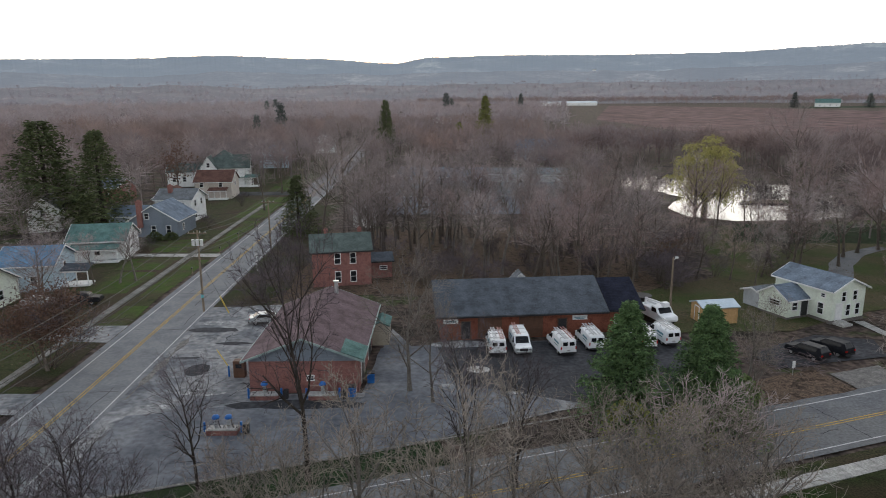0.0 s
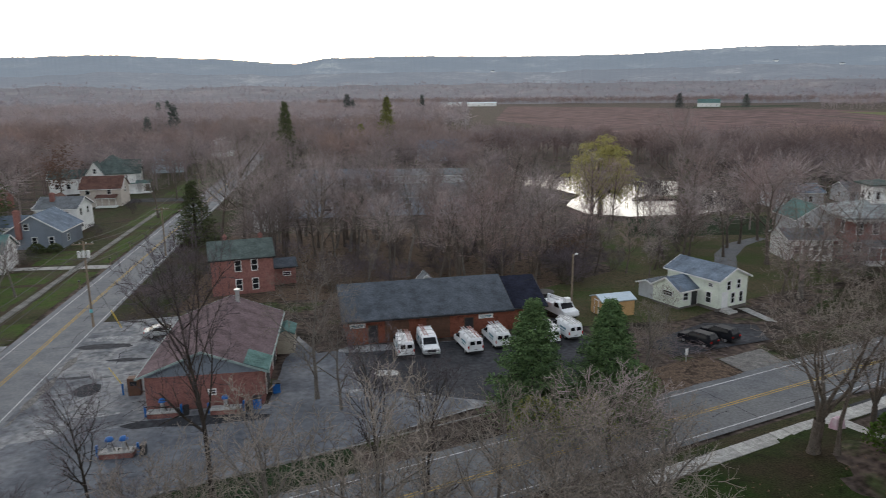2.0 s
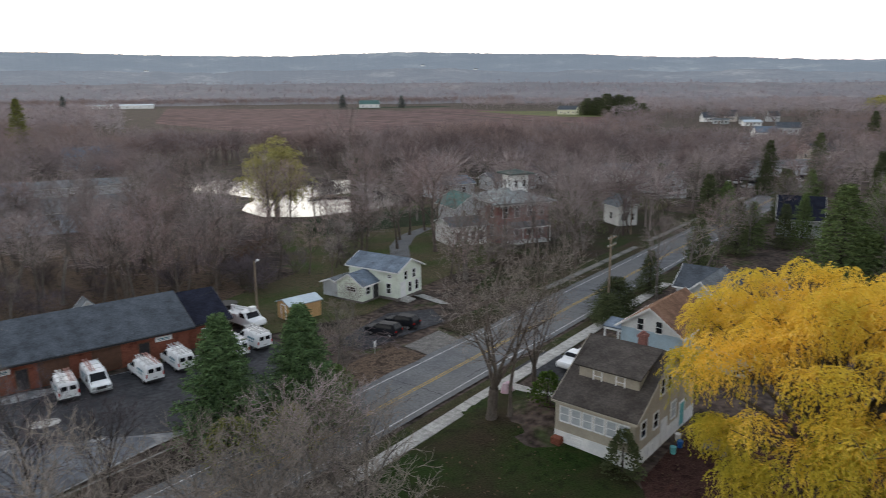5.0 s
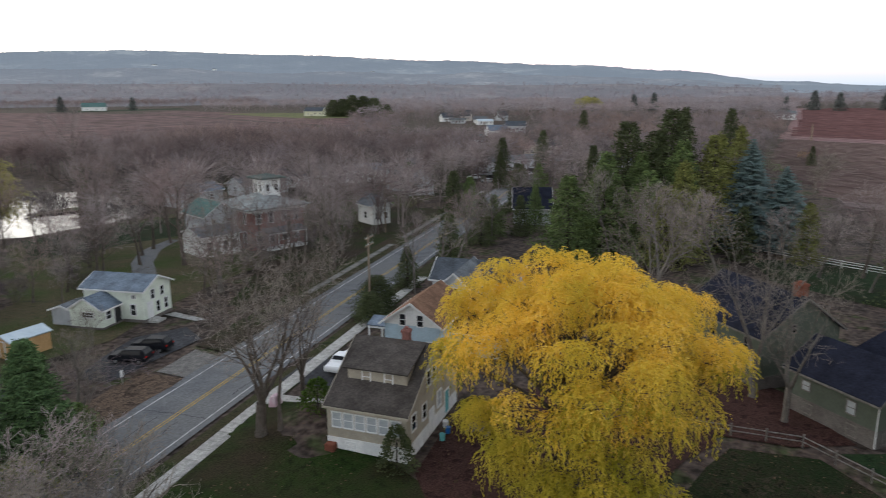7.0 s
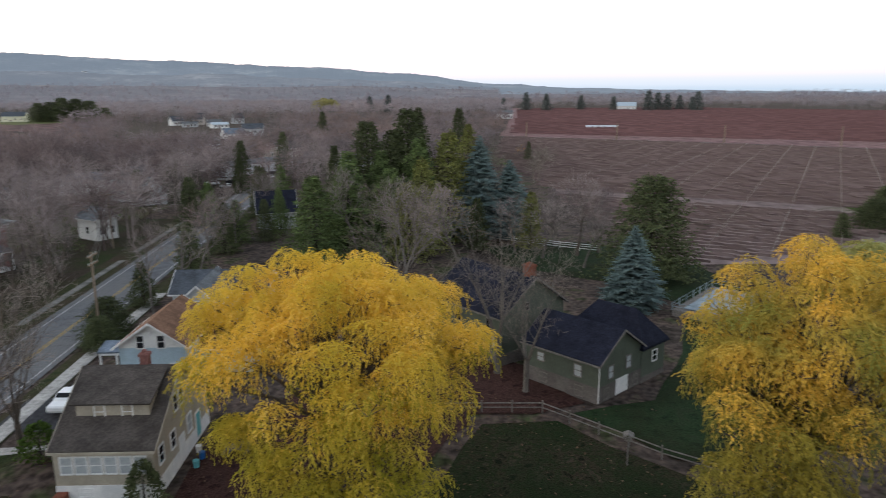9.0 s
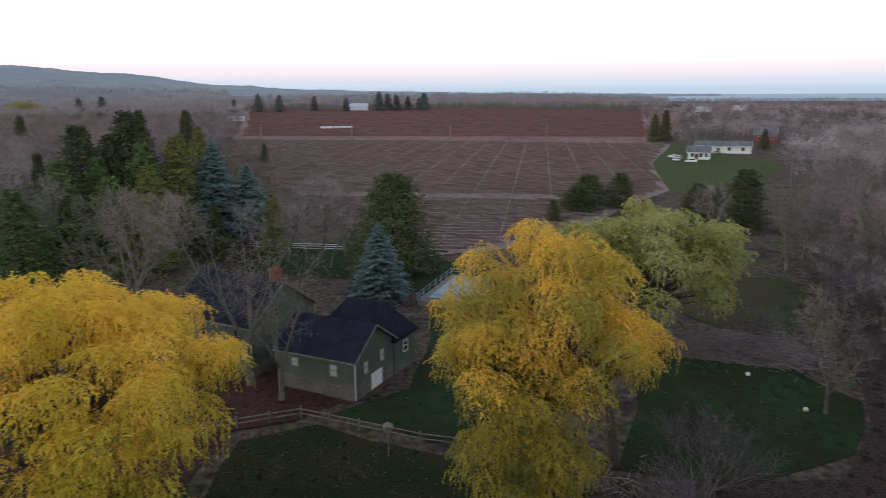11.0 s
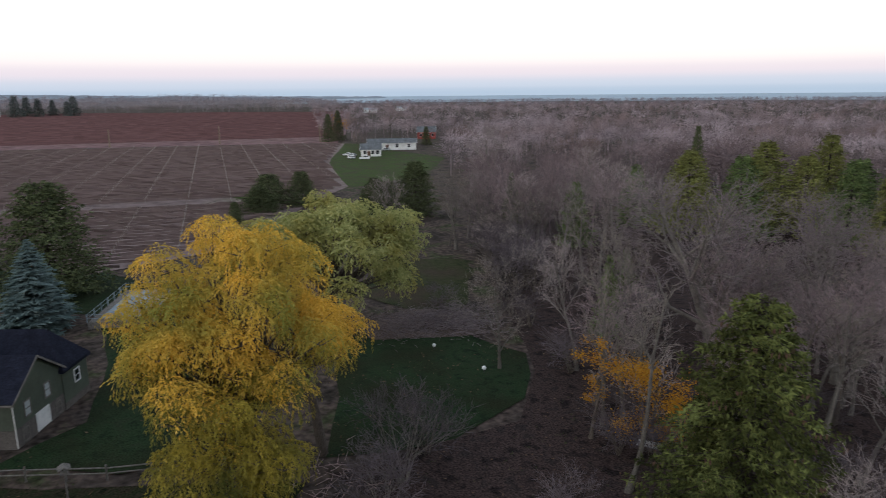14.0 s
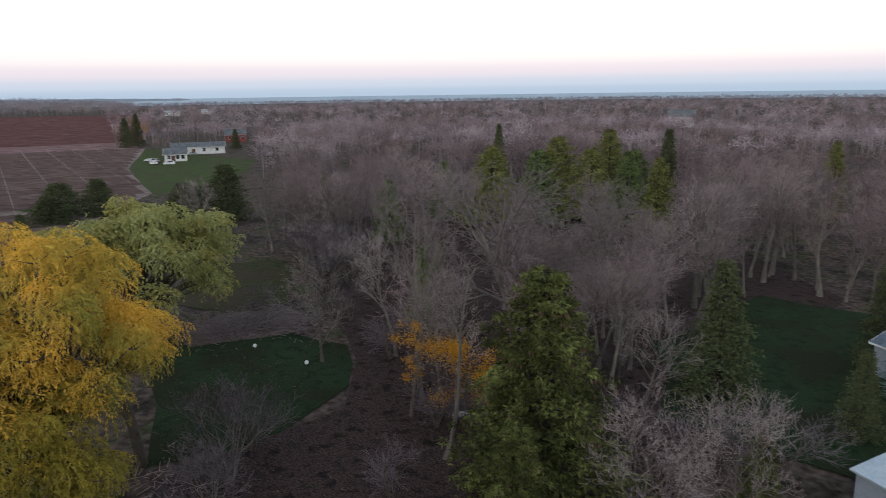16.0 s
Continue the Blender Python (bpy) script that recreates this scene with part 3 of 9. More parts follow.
patch("litter_4", [(66, -29), (69.5, -29.5), (74, -37), (67, -44), (61, -40), (64.5, -33)], M["weeds"], "heap of cut brush and dead weeds", "brush", 0.03, 1.2, 3)
patch("litter_5", [(20, -20), (44, -14), (43, -30), (50, -38), (90, -60), (120, -100), (60, -130), (20, -90), (16, -40)], M["litter"], "dark leaf litter in the bare woods", "woodland floor", 0.0, 1.5, 6)
patch("lawn_9", [(8, -45), (22, -46), (30, -60), (28, -84), (10, -86), (2, -60)], M["lawn"], "dark green lawn at the edge of the woods", "lawn", 0.01, 1.5, 5)

# vineyards
patch("field_1", [(114, -6), (136, 1), (302, 55), (424, 72), (388, -30), (340, -152), (250, -104), (182, -80), (160, -60), (120, -30)], M["vine_soil"], "brown vineyard soil between rows of bare vines", "vineyard", 0.03, 1.0, 15)
patch("field_2", [(432, 78), (395, -30), (346, -150), (420, -190), (900, -420), (1150, -100), (1150, 190), (740, 120)], M["field_vine"], "far brown vineyard beyond the lane", "vineyard", 0.1, 3.0, 40)
patch("field_3", [(180, 330), (330, 330), (420, 430), (560, 900), (500, 1150), (330, 1400), (150, 700)], M["field_red"], "brown field beyond the woods", "field", 0.1, 4.0, 40)
patch("field_4", [(340, 325), (470, 390), (580, 510), (700, 560), (620, 640), (680, 1000), (585, 960), (430, 430)], M["field_red"], "ploughed brown field", "field", 0.1, 4.0, 40)
patch("lawn_10", [(602, 801), (666, 745), (679, 682), (649, 584), (571, 531), (536, 547), (555, 649)], M["lawn_field"], "strip of green field beside the yellow barn", "field", 0.2, 2.0, 25)
patch("lawn_11", [(560, 1080), (760, 1080), (800, 1180), (560, 1190)], M["lawn"], "green field round the far barn", "field", 0.2, 4, 40)
patch("lawn_12", [(262, 58), (300, 60), (318, 40), (290, 24), (258, 36)], M["lawn_bright"], "green grass corner of the vineyard", "lawn", 0.06, 2, 8)
patch("lawn_13", [(178, -75), (252, -102), (340, -149), (330, -166), (285, -150), (240, -150), (190, -110)], M["lawn_bright"], "green yard of the far white house", "lawn", 0.026, 1.5, 8)
patch("lawn_14", [(172, -48), (180, -47), (190, -68), (182, -76)], M["lawn_bright"], "green headland of the vineyard", "lawn", 0.07, 1.0, 6)
patch("lane", [(430.5, 81), (432, 80), (395.7, -30), (343.7, -156), (342.2, -156), (394.2, -30)], M["gravel"], "pale farm lane across the vineyard", "lane", 0.12, 0.2, 30)
patch("track", [(140, -10), (152, -12.5), (178, -45), (181, -48), (154, -15.5), (141, -13)], M["lawn_dim"], "grass track between vineyard blocks", "track", 0.09, 0.6, 6)

# paved ground
patch("parking_lot_1", [on_a(41, 3.4), on_a(87, 3.4), (-21, 88), (-18, 86), (-17.5, 60), (-7.6, 60), (-6, 78), (-3.5, 72), (26, 75), (27.5, 66), (24, 60.5), (10, 56), (-4, 49.6), (-16, 45.2), (-25, 42)], M["asphalt_old"], "cracked and patched grey asphalt lot", "parking lot", 0.012, 0.15, 3)
patch("parking_lot_2", [(1, 62), (12, 57.5), (23, 61), (27, 66), (26.5, 79), (21, 80), (19.6, 73.5), (-1, 73.2)], M["asphalt_dark"], "dark asphalt yard in front of the garage", "parking lot", 0.024, 0.2, 3)
patch("driveway_1", [(33.5, 65.0), (46, 68.0), (47.5, 73), (42, 74.6), (36, 71.5), (32, 68.5)], M["asphalt_dark"], "dark asphalt drive with parked cars", "driveway", 0.02, 0.2, 3)
patch("driveway_2", [(53, 91), (56.5, 99), (61.5, 108), (68, 115.5), (76.5, 120), (77.5, 118), (70.3, 113.2), (64.2, 106), (60, 98.5), (56, 89)], M["asphalt_b"], "curving grey drive to the mansion", "driveway", 0.03, 0.2, 3)
patch("driveway_3", [(43, 51.6), (49, 53.6), (50.6, 49), (44.6, 45.6)], M["asphalt_dark"], "asphalt drive beside the tan house", "driveway", 0.03, 0.1, 3)
patch("driveway_4", [on_a(74, -4), on_a(80, -4), on_a(80, -12), on_a(75, -12)], M["asphalt_old"], "asphalt drive across the verge", "driveway", 0.03, 0.2, 3)
patch("driveway_5", [on_a(56, -4), on_a(60.5, -4), on_a(60.5, -12), on_a(56.5, -12)], M["asphalt_old"], "asphalt drive across the verge", "driveway", 0.03, 0.2, 3)
patch("driveway_6", [on_a(116, -4), on_a(118.6, -4), on_a(119, -24), on_a(117.2, -24)], M["concrete"], "pale concrete drive across the verge", "driveway", 0.03, 0.1, 3)
patch("driveway_7", [on_a(190, -4), on_a(197, -4), on_a(197, -22), on_a(190, -22)], M["asphalt_dark"], "asphalt drive of the big white house", "driveway", 0.03, 0.1, 3)
# worn and mended places in the lot
rp = random.Random(5)
for x, y, w, d, mt in [(-27.2, 80.6, 5.2, 1.7, "worn"), (-26.8, 78.0, 7.0, 2.0, "asphalt_dark"), (-24.8, 65.8, 2.4, 3.4, "asphalt_dark"), (-27.0, 69.2, 3.6, 0.9, "asphalt_dark"), (-22.4, 60.3, 6.0, 1.5, "worn"), (-18.0, 60.6, 3.4, 1.1, "worn"), (-25.4, 57.4, 3.6, 0.7, "worn"), (2, 72.6, 8, 2.0, "worn"), (3.5, 65.5, 2.6, 2.0, "concrete"), (-29.0, 68, 0.8, 17, "gravel"), (-13, 57.6, 14, 1.8, "asphalt_dark"), (-23.5, 73.5, 4.5, 1.2, "asphalt_dark"), (0.5, 61.5, 2.2, 1.2, "worn"), (6.5, 59.8, 2.0, 0.9, "worn")]:
    pts = [(x + w / 2 * math.cos(k * 0.785) * rp.uniform(0.85, 1.1), y + d / 2 * math.sin(k * 0.785) * rp.uniform(0.85, 1.1)) for k in range(8)]
    patch("asphalt_patch", pts, M[mt], "mended or worn spot in the asphalt lot", "asphalt patch", 0.03, 0.45, 0.5)

patch("parking_lot_3", [(-27.5, 55.6), (-19, 57.6), (-7.4, 59.2), (-6.8, 71.5), (-0.8, 72.6), (0.6, 63), (10, 57.8), (10.4, 56.6), (-4, 49.9), (-16, 45.6), (-24, 43.0), (-27.5, 46)], M["asphalt_front"], "darker resurfaced asphalt in front of the car wash", "parking lot", 0.02, 0.4, 2)
# tar-sealed cracks
rc = random.Random(15)
for k in range(26):
    x, y = rc.uniform(-28, -3), rc.uniform(46, 86) if k < 18 else rc.uniform(46, 58)
    if x > -17 and y > 59 or y < 41.5 - 0.4 * x - 9:
        continue
    an, ln = rc.choice((0.05, 1.5, 0.35, -0.3)) + rc.gauss(0, 0.15), rc.uniform(2, 7)
    m = Mesh()
    px, py = x, y
    for q in range(9):
        a = an + rc.gauss(0, 0.35)
        w_ = 0.035 * rc.uniform(0.6, 1.3)
        m.v += [(px - math.sin(a) * w_, py + math.cos(a) * w_, 0.037), (px + math.sin(a) * w_, py - math.cos(a) * w_, 0.037)]
        px, py = px + math.cos(a) * ln / 8, py + math.sin(a) * ln / 8
    m.f = [(2 * q, 2 * q + 1, 2 * q + 3, 2 * q + 2) for q in range(8)]
    setting("tar_line", m, M["tar"], "black tar line in the asphalt", "crack")
for k in range(30):
    s, n, ln = rc.uniform(-20, 60) if k % 2 else rc.uniform(46, 120), rc.uniform(-3, 3), rc.uniform(2, 7.5)
    f = on_b if k % 2 else on_a
    across = k % 3 == 0
    m = Mesh()
    for q in range(9):
        t = q / 8
        ss, nn = (s + rc.gauss(0, 0.06), -3.3 + 6.6 * t) if across else (s + ln * t, n + 0.12 * math.sin(5 * t + k) + rc.gauss(0, 0.03))
        (x0, y0), (x1, y1) = (f(ss - 0.03, nn), f(ss + 0.03, nn)) if across else (f(ss, nn - 0.03), f(ss, nn + 0.03))
        m.v += [(x0, y0, 0.041), (x1, y1, 0.041)]
    m.f = [(2 * q, 2 * q + 1, 2 * q + 3, 2 * q + 2) for q in range(8)]
    setting("tar_line", m, M["tar"], "black tar line in the road", "crack")
# greener lawns of the street houses
for k, pts in enumerate([[on_a(79.5, -4.6), on_a(88, -4.6), on_a(88, -7.9), on_a(79.5, -7.9)], [on_a(92, -4.6), on_a(114, -4.6), on_a(114, -7.9), on_a(92, -7.9)], [on_a(94, -10.4), on_a(106, -10.4), on_a(106, -17.5), on_a(94, -17.0)], [on_a(107.5, -10.4), on_a(115, -10.4), on_a(115, -18), on_a(107.5, -18)], [on_a(120, -4.6), on_a(150, -4.6), on_a(150, -7.9), on_a(120, -7.9)], [on_a(120, -10.4), on_a(131, -10.4), on_a(131, -17), on_a(120, -17)], [on_a(155, -4.6), on_a(186, -4.6), on_a(186, -12), on_a(155, -12)], [on_a(200, -4.6), on_a(240, -4.6), on_a(240, -14), on_a(200, -14)]]):
    patch("lawn_%d" % (20 + k), pts, M["lawn_bright"], "green front lawn with fallen leaves", "lawn", 0.006, 0.5, 2.5)
patch("litter_6", [on_a(62, -4.6), on_a(74, -4.6), on_a(74, -8), on_a(62, -8)], M["leafy_grass"], "brown fallen leaves on the verge", "verge", 0.006, 0.5, 2.5)
strip("road_1", on_a, (-40, 460), -3.9, 4.0, M["asphalt"], "grey asphalt two-lane village street", "road", 0.03)
strip("road_2", on_b, (-66, 300), -3.7, 4.5, M["asphalt_b"], "grey asphalt two-lane road", "road", 0.034)
for n, mt, w in ((-3.0, "line_white", 0.12), (3.55, "line_white", 0.12), (-0.15, "line_yellow", 0.11), (0.15, "line_yellow", 0.11)):
    strip("road_line", on_a, (-20, 300), n - w / 2, n + w / 2, M[mt], "painted line on the street", "road line", 0.042, 60)
    strip("road_line", on_b, (-52, 160), n - w / 2, n + w / 2, M[mt], "painted line on the road", "road line", 0.046, 60)
patch("verge_5", [on_b(-3, 4.4), on_b(15.4, 4.4), on_b(15.4, 9.4), on_b(8, 9.3), on_b(2.5, 8.2), on_b(-2, 7.6)], M["leaf_floor"], "brown leaf-strewn verge between road and drive", "verge", 0.036, 0.4, 2)
patch("driveway_8", [on_b(15.6, 4.5), on_b(21.4, 4.5), on_b(22.4, 8.1), on_b(16.0, 8.1)], M["gravel"], "pale worn apron of the drive", "driveway", 0.038, 0.15, 2)
patch("verge_6", [on_b(22.6, 4.5), on_b(36, 4.5), on_b(36, 9.0), on_b(23.4, 9.0)], M["leafy_grass"], "leafy grass verge beside the road", "verge", 0.034, 0.4, 2)
strip("verge_2", on_b, (-66, -24), 4.5, 8.2, M["lawn"], "grass strip between road and lot", "verge", 0.02)
strip("verge_3", on_b, (-10, 150), -7.0, -4.2, M["lawn_dim"], "verge with dead grass beside the pavement", "verge", 0.008)
patch("lawn_30", [on_b(36, 8.8), on_b(118, 8.8), on_b(118, 26), on_b(66, 24), on_b(38, 14)], M["leafy_grass"], "leaf-strewn lawn with leaves beside the road", "lawn", 0.012, 1.0, 5)
strip("verge_4", on_b, (34, 150), 4.4, 9.0, M["lawn_dim"], "grass verge beside the road", "verge", 0.018)
strip("kerb_1", on_b, (-64, -10), 8.2, 8.45, M["concrete_old"], "worn concrete kerb of the lot", "kerb", 0.10)
# pavements of single slabs
slab_b = Mesh()
slab_b.box(-0.74, 0.74, -0.72, 0.72, -0.05, 0.05)
slab_me = slab_b.done("slab", M["concrete"])
slab_n = Mesh()
slab_n.box(-0.74, 0.74, -0.55, 0.55, -0.05, 0.03)
slab_old = slab_n.done("slab", M["concrete_old"])
for nm, f, s0, s1, n, along in (("pavement_1", on_b, -9, 58, -6.1, 18.7), ("pavement_2", on_b, 46, 150, 6.6, 18.7), ("pavement_3", on_a, 45, 175, -9.0, 91.1)):
    pv = tagged(new(nm), "pavement of worn pale concrete slabs", "pavement", kind="structure")
    s, k = s0, 0
    while s < s1:
        if not (nm == "pavement_2" and 78 < s < 84):
            x, y = f(s, n)
            part("slab", slab_me if nm == "pavement_1" else slab_old, parent=pv, at=pose(x, y, 0.03 + ground_z(x, y) + 0.012 * noise.noise(Vector((s, n, 0))), 0.4 * noise.noise(Vector((s, 1, 0))), 0, along))
        s += 1.5
patch("path_1", [(49.5, 74), (50.6, 73.4), (50.2, 79.2), (48.8, 79.4)], M["concrete"], "concrete path to the pale house", "path", 0.03, 0.05, 2)
patch("path_2", [on_b(13.2, -6.8), on_b(14.6, -6.8), (42.3, 42.2), (41, 42)], M["concrete"], "concrete path to the tan house", "path", 0.03, 0.05, 2)

# pond and lake
patch("water_1", [(53, 163), (54, 151), (62, 145.5), (80, 146), (94, 151), (101, 168), (102, 195), (92, 216), (70, 226), (56, 222), (52, 200), (60, 190), (62, 180)], M["water"], "still pond mirroring the white sky", "pond", 0.06, 1.2, 4)
patch("pond_island", [(72, 168), (84, 166), (92, 170), (84, 172), (74, 171)], M["lawn_dim"], "low grassy spit in the pond", "island", 0.35, 0.5, 3)
lm = Mesh()
for i, r in enumerate((1850, 4890)):
    for k in range(24):
        a = radians(90 - 110 - k * 4.0)
        lm.v.append((r * math.cos(a), r * math.sin(a), 0.6))
lm.f = [(k, k + 1, 24 + k + 1, 24 + k) for k in range(23)]
setting("water_2", lm, M["lake"], "far pale blue lake along the horizon", "lake")

# wooded hills round the southern horizon: azimuth (left of +y), elevation of the ridge
RIDGE = [(75, 1.4), (50, 2.2), (31, 2.5), (24, 2.63), (17, 2.9), (10, 2.7), (3.6, 2.33), (1, 2.75), (-5, 2.88), (-14, 2.78), (-22, 2.78), (-28, 3.0), (-31, 3.1), (-43, 2.85), (-54, 2.42), (-65, 1.98), (-72, 1.48), (-80, 0.6), (-86, 0.24), (-93, 0.05), (-100, -0.1), (-110, -0.22), (-125, -0.4)]


def hill_top(az, share, seed):
    el = RIDGE[-1][1]
    for (a0, e0), (a1, e1) in zip(RIDGE, RIDGE[1:]):
        if a1 <= az <= a0:
            k = (a0 - az) / (a0 - a1)
            el = e0 + (e1 - e0) * k * k * (3 - 2 * k)
    if share == 1:
        tufts = 0.05 * noise.noise(Vector((az * 9.0, seed, 2))) + 0.03 * noise.noise(Vector((az * 21.0, seed, 4)))
        return el + 0.05 * noise.noise(Vector((az * 0.9, seed, 0))) + (tufts if el > 0.3 else 0.3 * tufts)
    if az < -80:  # the wooded plain towards the lake
        return -0.22 - 0.02 * max(0.0, -104 - az) ** 1.4 + 0.05 * noise.noise(Vector((az * 0.8, seed, 7))) + 0.03 * noise.noise(Vector((az * 7.0, seed, 3)))
    big = 0.30 * noise.noise(Vector((az * 0.11, seed, 7))) + 0.12 * noise.noise(Vector((az * 0.5, seed, 1))) + 0.06 * noise.noise(Vector((az * 7.0, seed, 3)))
    return el * share + big * min(1.0, max(0.0, el) / 2)


def hill_z(az, d, near, far, share, seed):
    top = 27 + math.tan(radians(hill_top(az, share, seed))) * far
    t = (d - near) / (far - near)
    h = -2 + (top + 2) * (0.15 * t + 0.85 * t ** 2.2)
    return h + (22 * t * (1 - t) * noise.noise(Vector((az * 0.3, d * 0.003, seed))) if top > 40 else 0)


def hill_range(name, mat, label, near, far, share, seed, az_end=-125, steps=500, rows=18):
    """A range of hills that rises from `near` to its ridge at `far` metres, to `share` of the skyline's elevation."""
    m = Mesh()
    for i in range(steps):
        az = 75 + (az_end - 75) * i / (steps - 1)
        a = radians(90 + az)
        for j in range(rows):
            d = near + (far - near) * j / (rows - 1)
            m.v.append((d * math.cos(a), d * math.sin(a), hill_z(az, d, near, far, share, seed)))
    m.f = [(i * rows + j, i * rows + j + 1, (i + 1) * rows + j + 1, (i + 1) * rows + j) for i in range(steps - 1) for j in range(rows - 1)]
    ob = setting(name, m, mat, label, "hills")
    return ob


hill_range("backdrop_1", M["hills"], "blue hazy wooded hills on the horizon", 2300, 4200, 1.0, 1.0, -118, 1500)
hill_range("backdrop_2", M["hills_mid"], "hazy blue-grey wooded lower hills below the ridge", 1900, 3300, 0.58, 4.0, -84, 900, 14)
hill_range("backdrop_3", M["hills_near"], "hazy grey-brown wooded foothills in the valley", 1600, 2700, 0.24, 9.0, -118, 900, 14)


HILL_HOUSES = [(-41.9, 1.35, 34), (-18.0, 1.4, 22), (-21.0, 1.2, 24), (-32.8, 2.0, 20), (-45.9, 1.2, 20), (29.8, 1.1, 30), (26.1, 1.1, 22), (-37.0, 1.7, 18), (-49.0, 1.5, 20), (-52.5, 1.1, 22), (-58.0, 1.2, 18), (-63.0, 0.9, 20), (-12.0, 1.6, 18)]


def hill_spot(az, el):
    """The point of the ridge's slope that is seen at that elevation."""
    for k in range(380):
        d = 2400 + k * 5
        z = hill_z(az, d, 2300, 4200, 1.0, 1.0)
        if z - 27 > math.tan(radians(el)) * d:
            break
    return -math.sin(radians(az)) * d, math.cos(radians(az)) * d, z


# ---- houses ----
MESHES = {}


def window_mesh(w, h, glass, frame_mat="white_paint"):
    key = ("win", round(w, 2), round(h, 2), glass, frame_mat)
    if key not in MESHES:
        f, g = Mesh(), Mesh()
        t = 0.09
        f.box(-w / 2 - t, -w / 2, -0.07, 0.02, -t, h + t)
        f.box(w / 2, w / 2 + t, -0.07, 0.02, -t, h + t)
        f.box(-w / 2, w / 2, -0.07, 0.02, h, h + t)
        f.box(-w / 2, w / 2, -0.10, 0.02, -t, 0)
        f.box(-w / 2, w / 2, -0.045, 0.02, h * 0.5 - 0.03, h * 0.5 + 0.03)
        g.box(-w / 2, w / 2, -0.025, 0.015, 0, h)
        MESHES[key] = (f.done("window_frame", M[frame_mat]), g.done("pane", M[glass]))
    return MESHES[key]


def face_pose(face, w, d, u, v):
    if face == "F":
        return pose(u, -d / 2, v)
    if face == "B":
        return pose(-u, d / 2, v, 0, 0, 180)
    if face == "L":
        return pose(-w / 2, -u, v, 0, 0, -90)
    return pose(w / 2, u, v, 0, 0, 90)


def block(parent, w, d, eave, ridge, axis="y", wall="side_white", roof="roof_greyroof", over=0.35, found=0.0, fmat="block", cx=0.0, cy=0.0, z0=0.0, trim="white_paint", hip=False, gable=None, wins=(), doors=(), chims=(), tin=0.14, dframe="white_paint"):
    """Walls, roof, trim, windows and doors of one gabled block. axis: the way the ridge runs."""
    base = pose(cx, cy, z0)
    if found:
        m = Mesh()
        m.box(-w / 2 - 0.03, w / 2 + 0.03, -d / 2 - 0.03, d / 2 + 0.03, -1.0, found)
        part("foundation", m, M[fmat], parent, at=base)
    m = Mesh()
    hw, hd = w / 2, d / 2
    low = found if found else -0.6
    if hip:
        m.box(-hw, hw, -hd, hd, low, eave)
    elif axis == "y":
        m.hull([(-hw, -hd, low), (hw, -hd, low), (hw, -hd, eave), (0, -hd, ridge), (-hw, -hd, eave), (-hw, hd, low), (hw, hd, low), (hw, hd, eave), (0, hd, ridge), (-hw, hd, eave)],
               [(0, 1, 2, 3, 4), (9, 8, 7, 6, 5), (1, 6, 7, 2), (5, 0, 4, 9)])
    else:
        m.hull([(-hw, -hd, low), (-hw, hd, low), (-hw, hd, eave), (-hw, 0, ridge), (-hw, -hd, eave), (hw, -hd, low), (hw, hd, low), (hw, hd, eave), (hw, 0, ridge), (hw, -hd, eave)],
               [(4, 3, 2, 1, 0), (5, 6, 7, 8, 9), (0, 5, 9, 4), (6, 1, 2, 7)])
    wob = part("wall", m, M[wall], parent, at=base)
    if gable and axis == "y":
        gmx = Mesh()
        gmx.face((-hw, -hd - 0.012, eave - 0.3), (hw, -hd - 0.012, eave - 0.3), (hw, -hd - 0.012, eave), (0, -hd - 0.012, ridge), (-hw, -hd - 0.012, eave))
        part("gable_siding", gmx, M[gable], parent, at=base)
    r = Mesh()
    run = hw if axis == "y" else hd
    slope = (ridge - eave) / run
    drop = over * slope
    if hip:
        rl = max(0.0, (hw - hd)) if hw > hd else 0.0
        rd = max(0.0, (hd - hw)) if hd > hw else 0.0
        A = [(-hw - over, -hd - over, eave), (hw + over, -hd - over, eave), (hw + over, hd + over, eave), (-hw - over, hd + over, eave)]
        P, Q = ((-rl, 0, ridge), (rl, 0, ridge)) if rl else ((0, -rd, ridge), (0, rd, ridge))
        low_ring = [(x, y, z - 0.25) for x, y, z in A]
        r.hull(A + [P, Q] + low_ring, [(0, 1, 5, 4), (2, 3, 4, 5), (1, 2, 5), (3, 0, 4)] if rl or not rd else [(0, 1, 4), (2, 3, 5), (1, 2, 5, 4), (3, 0, 4, 5)])
        r.hull(A + low_ring, [(0, 4, 5, 1), (1, 5, 6, 2), (2, 6, 7, 3), (3, 7, 4, 0), (7, 6, 5, 4)])
    elif axis == "y":
        for sx in (-1, 1):
            r.slab([(0, -hd - over, ridge + tin), (0, hd + over, ridge + tin), (sx * (hw + over), hd + over, eave - drop + tin), (sx * (hw + over), -hd - over, eave - drop + tin)], tin)
    else:
        for sy in (-1, 1):
            r.slab([(-hw - over, 0, ridge + tin), (hw + over, 0, ridge + tin), (hw + over, sy * (hd + over), eave - drop + tin), (-hw - over, sy * (hd + over), eave - drop + tin)], tin)
    part("roof", r, M[roof], parent, at=base)
    if trim and not hip:
        t = Mesh()
        o = over + 0.012
        if axis == "y":
            for sy in (-1, 1):
                for sx in (-1, 1):
                    y0, y1 = sorted((sy * (hd + o), sy * (hd + o + 0.05)))
                    ze, zr = eave - drop + tin, ridge + tin
                    xs = sx * (hw + over)
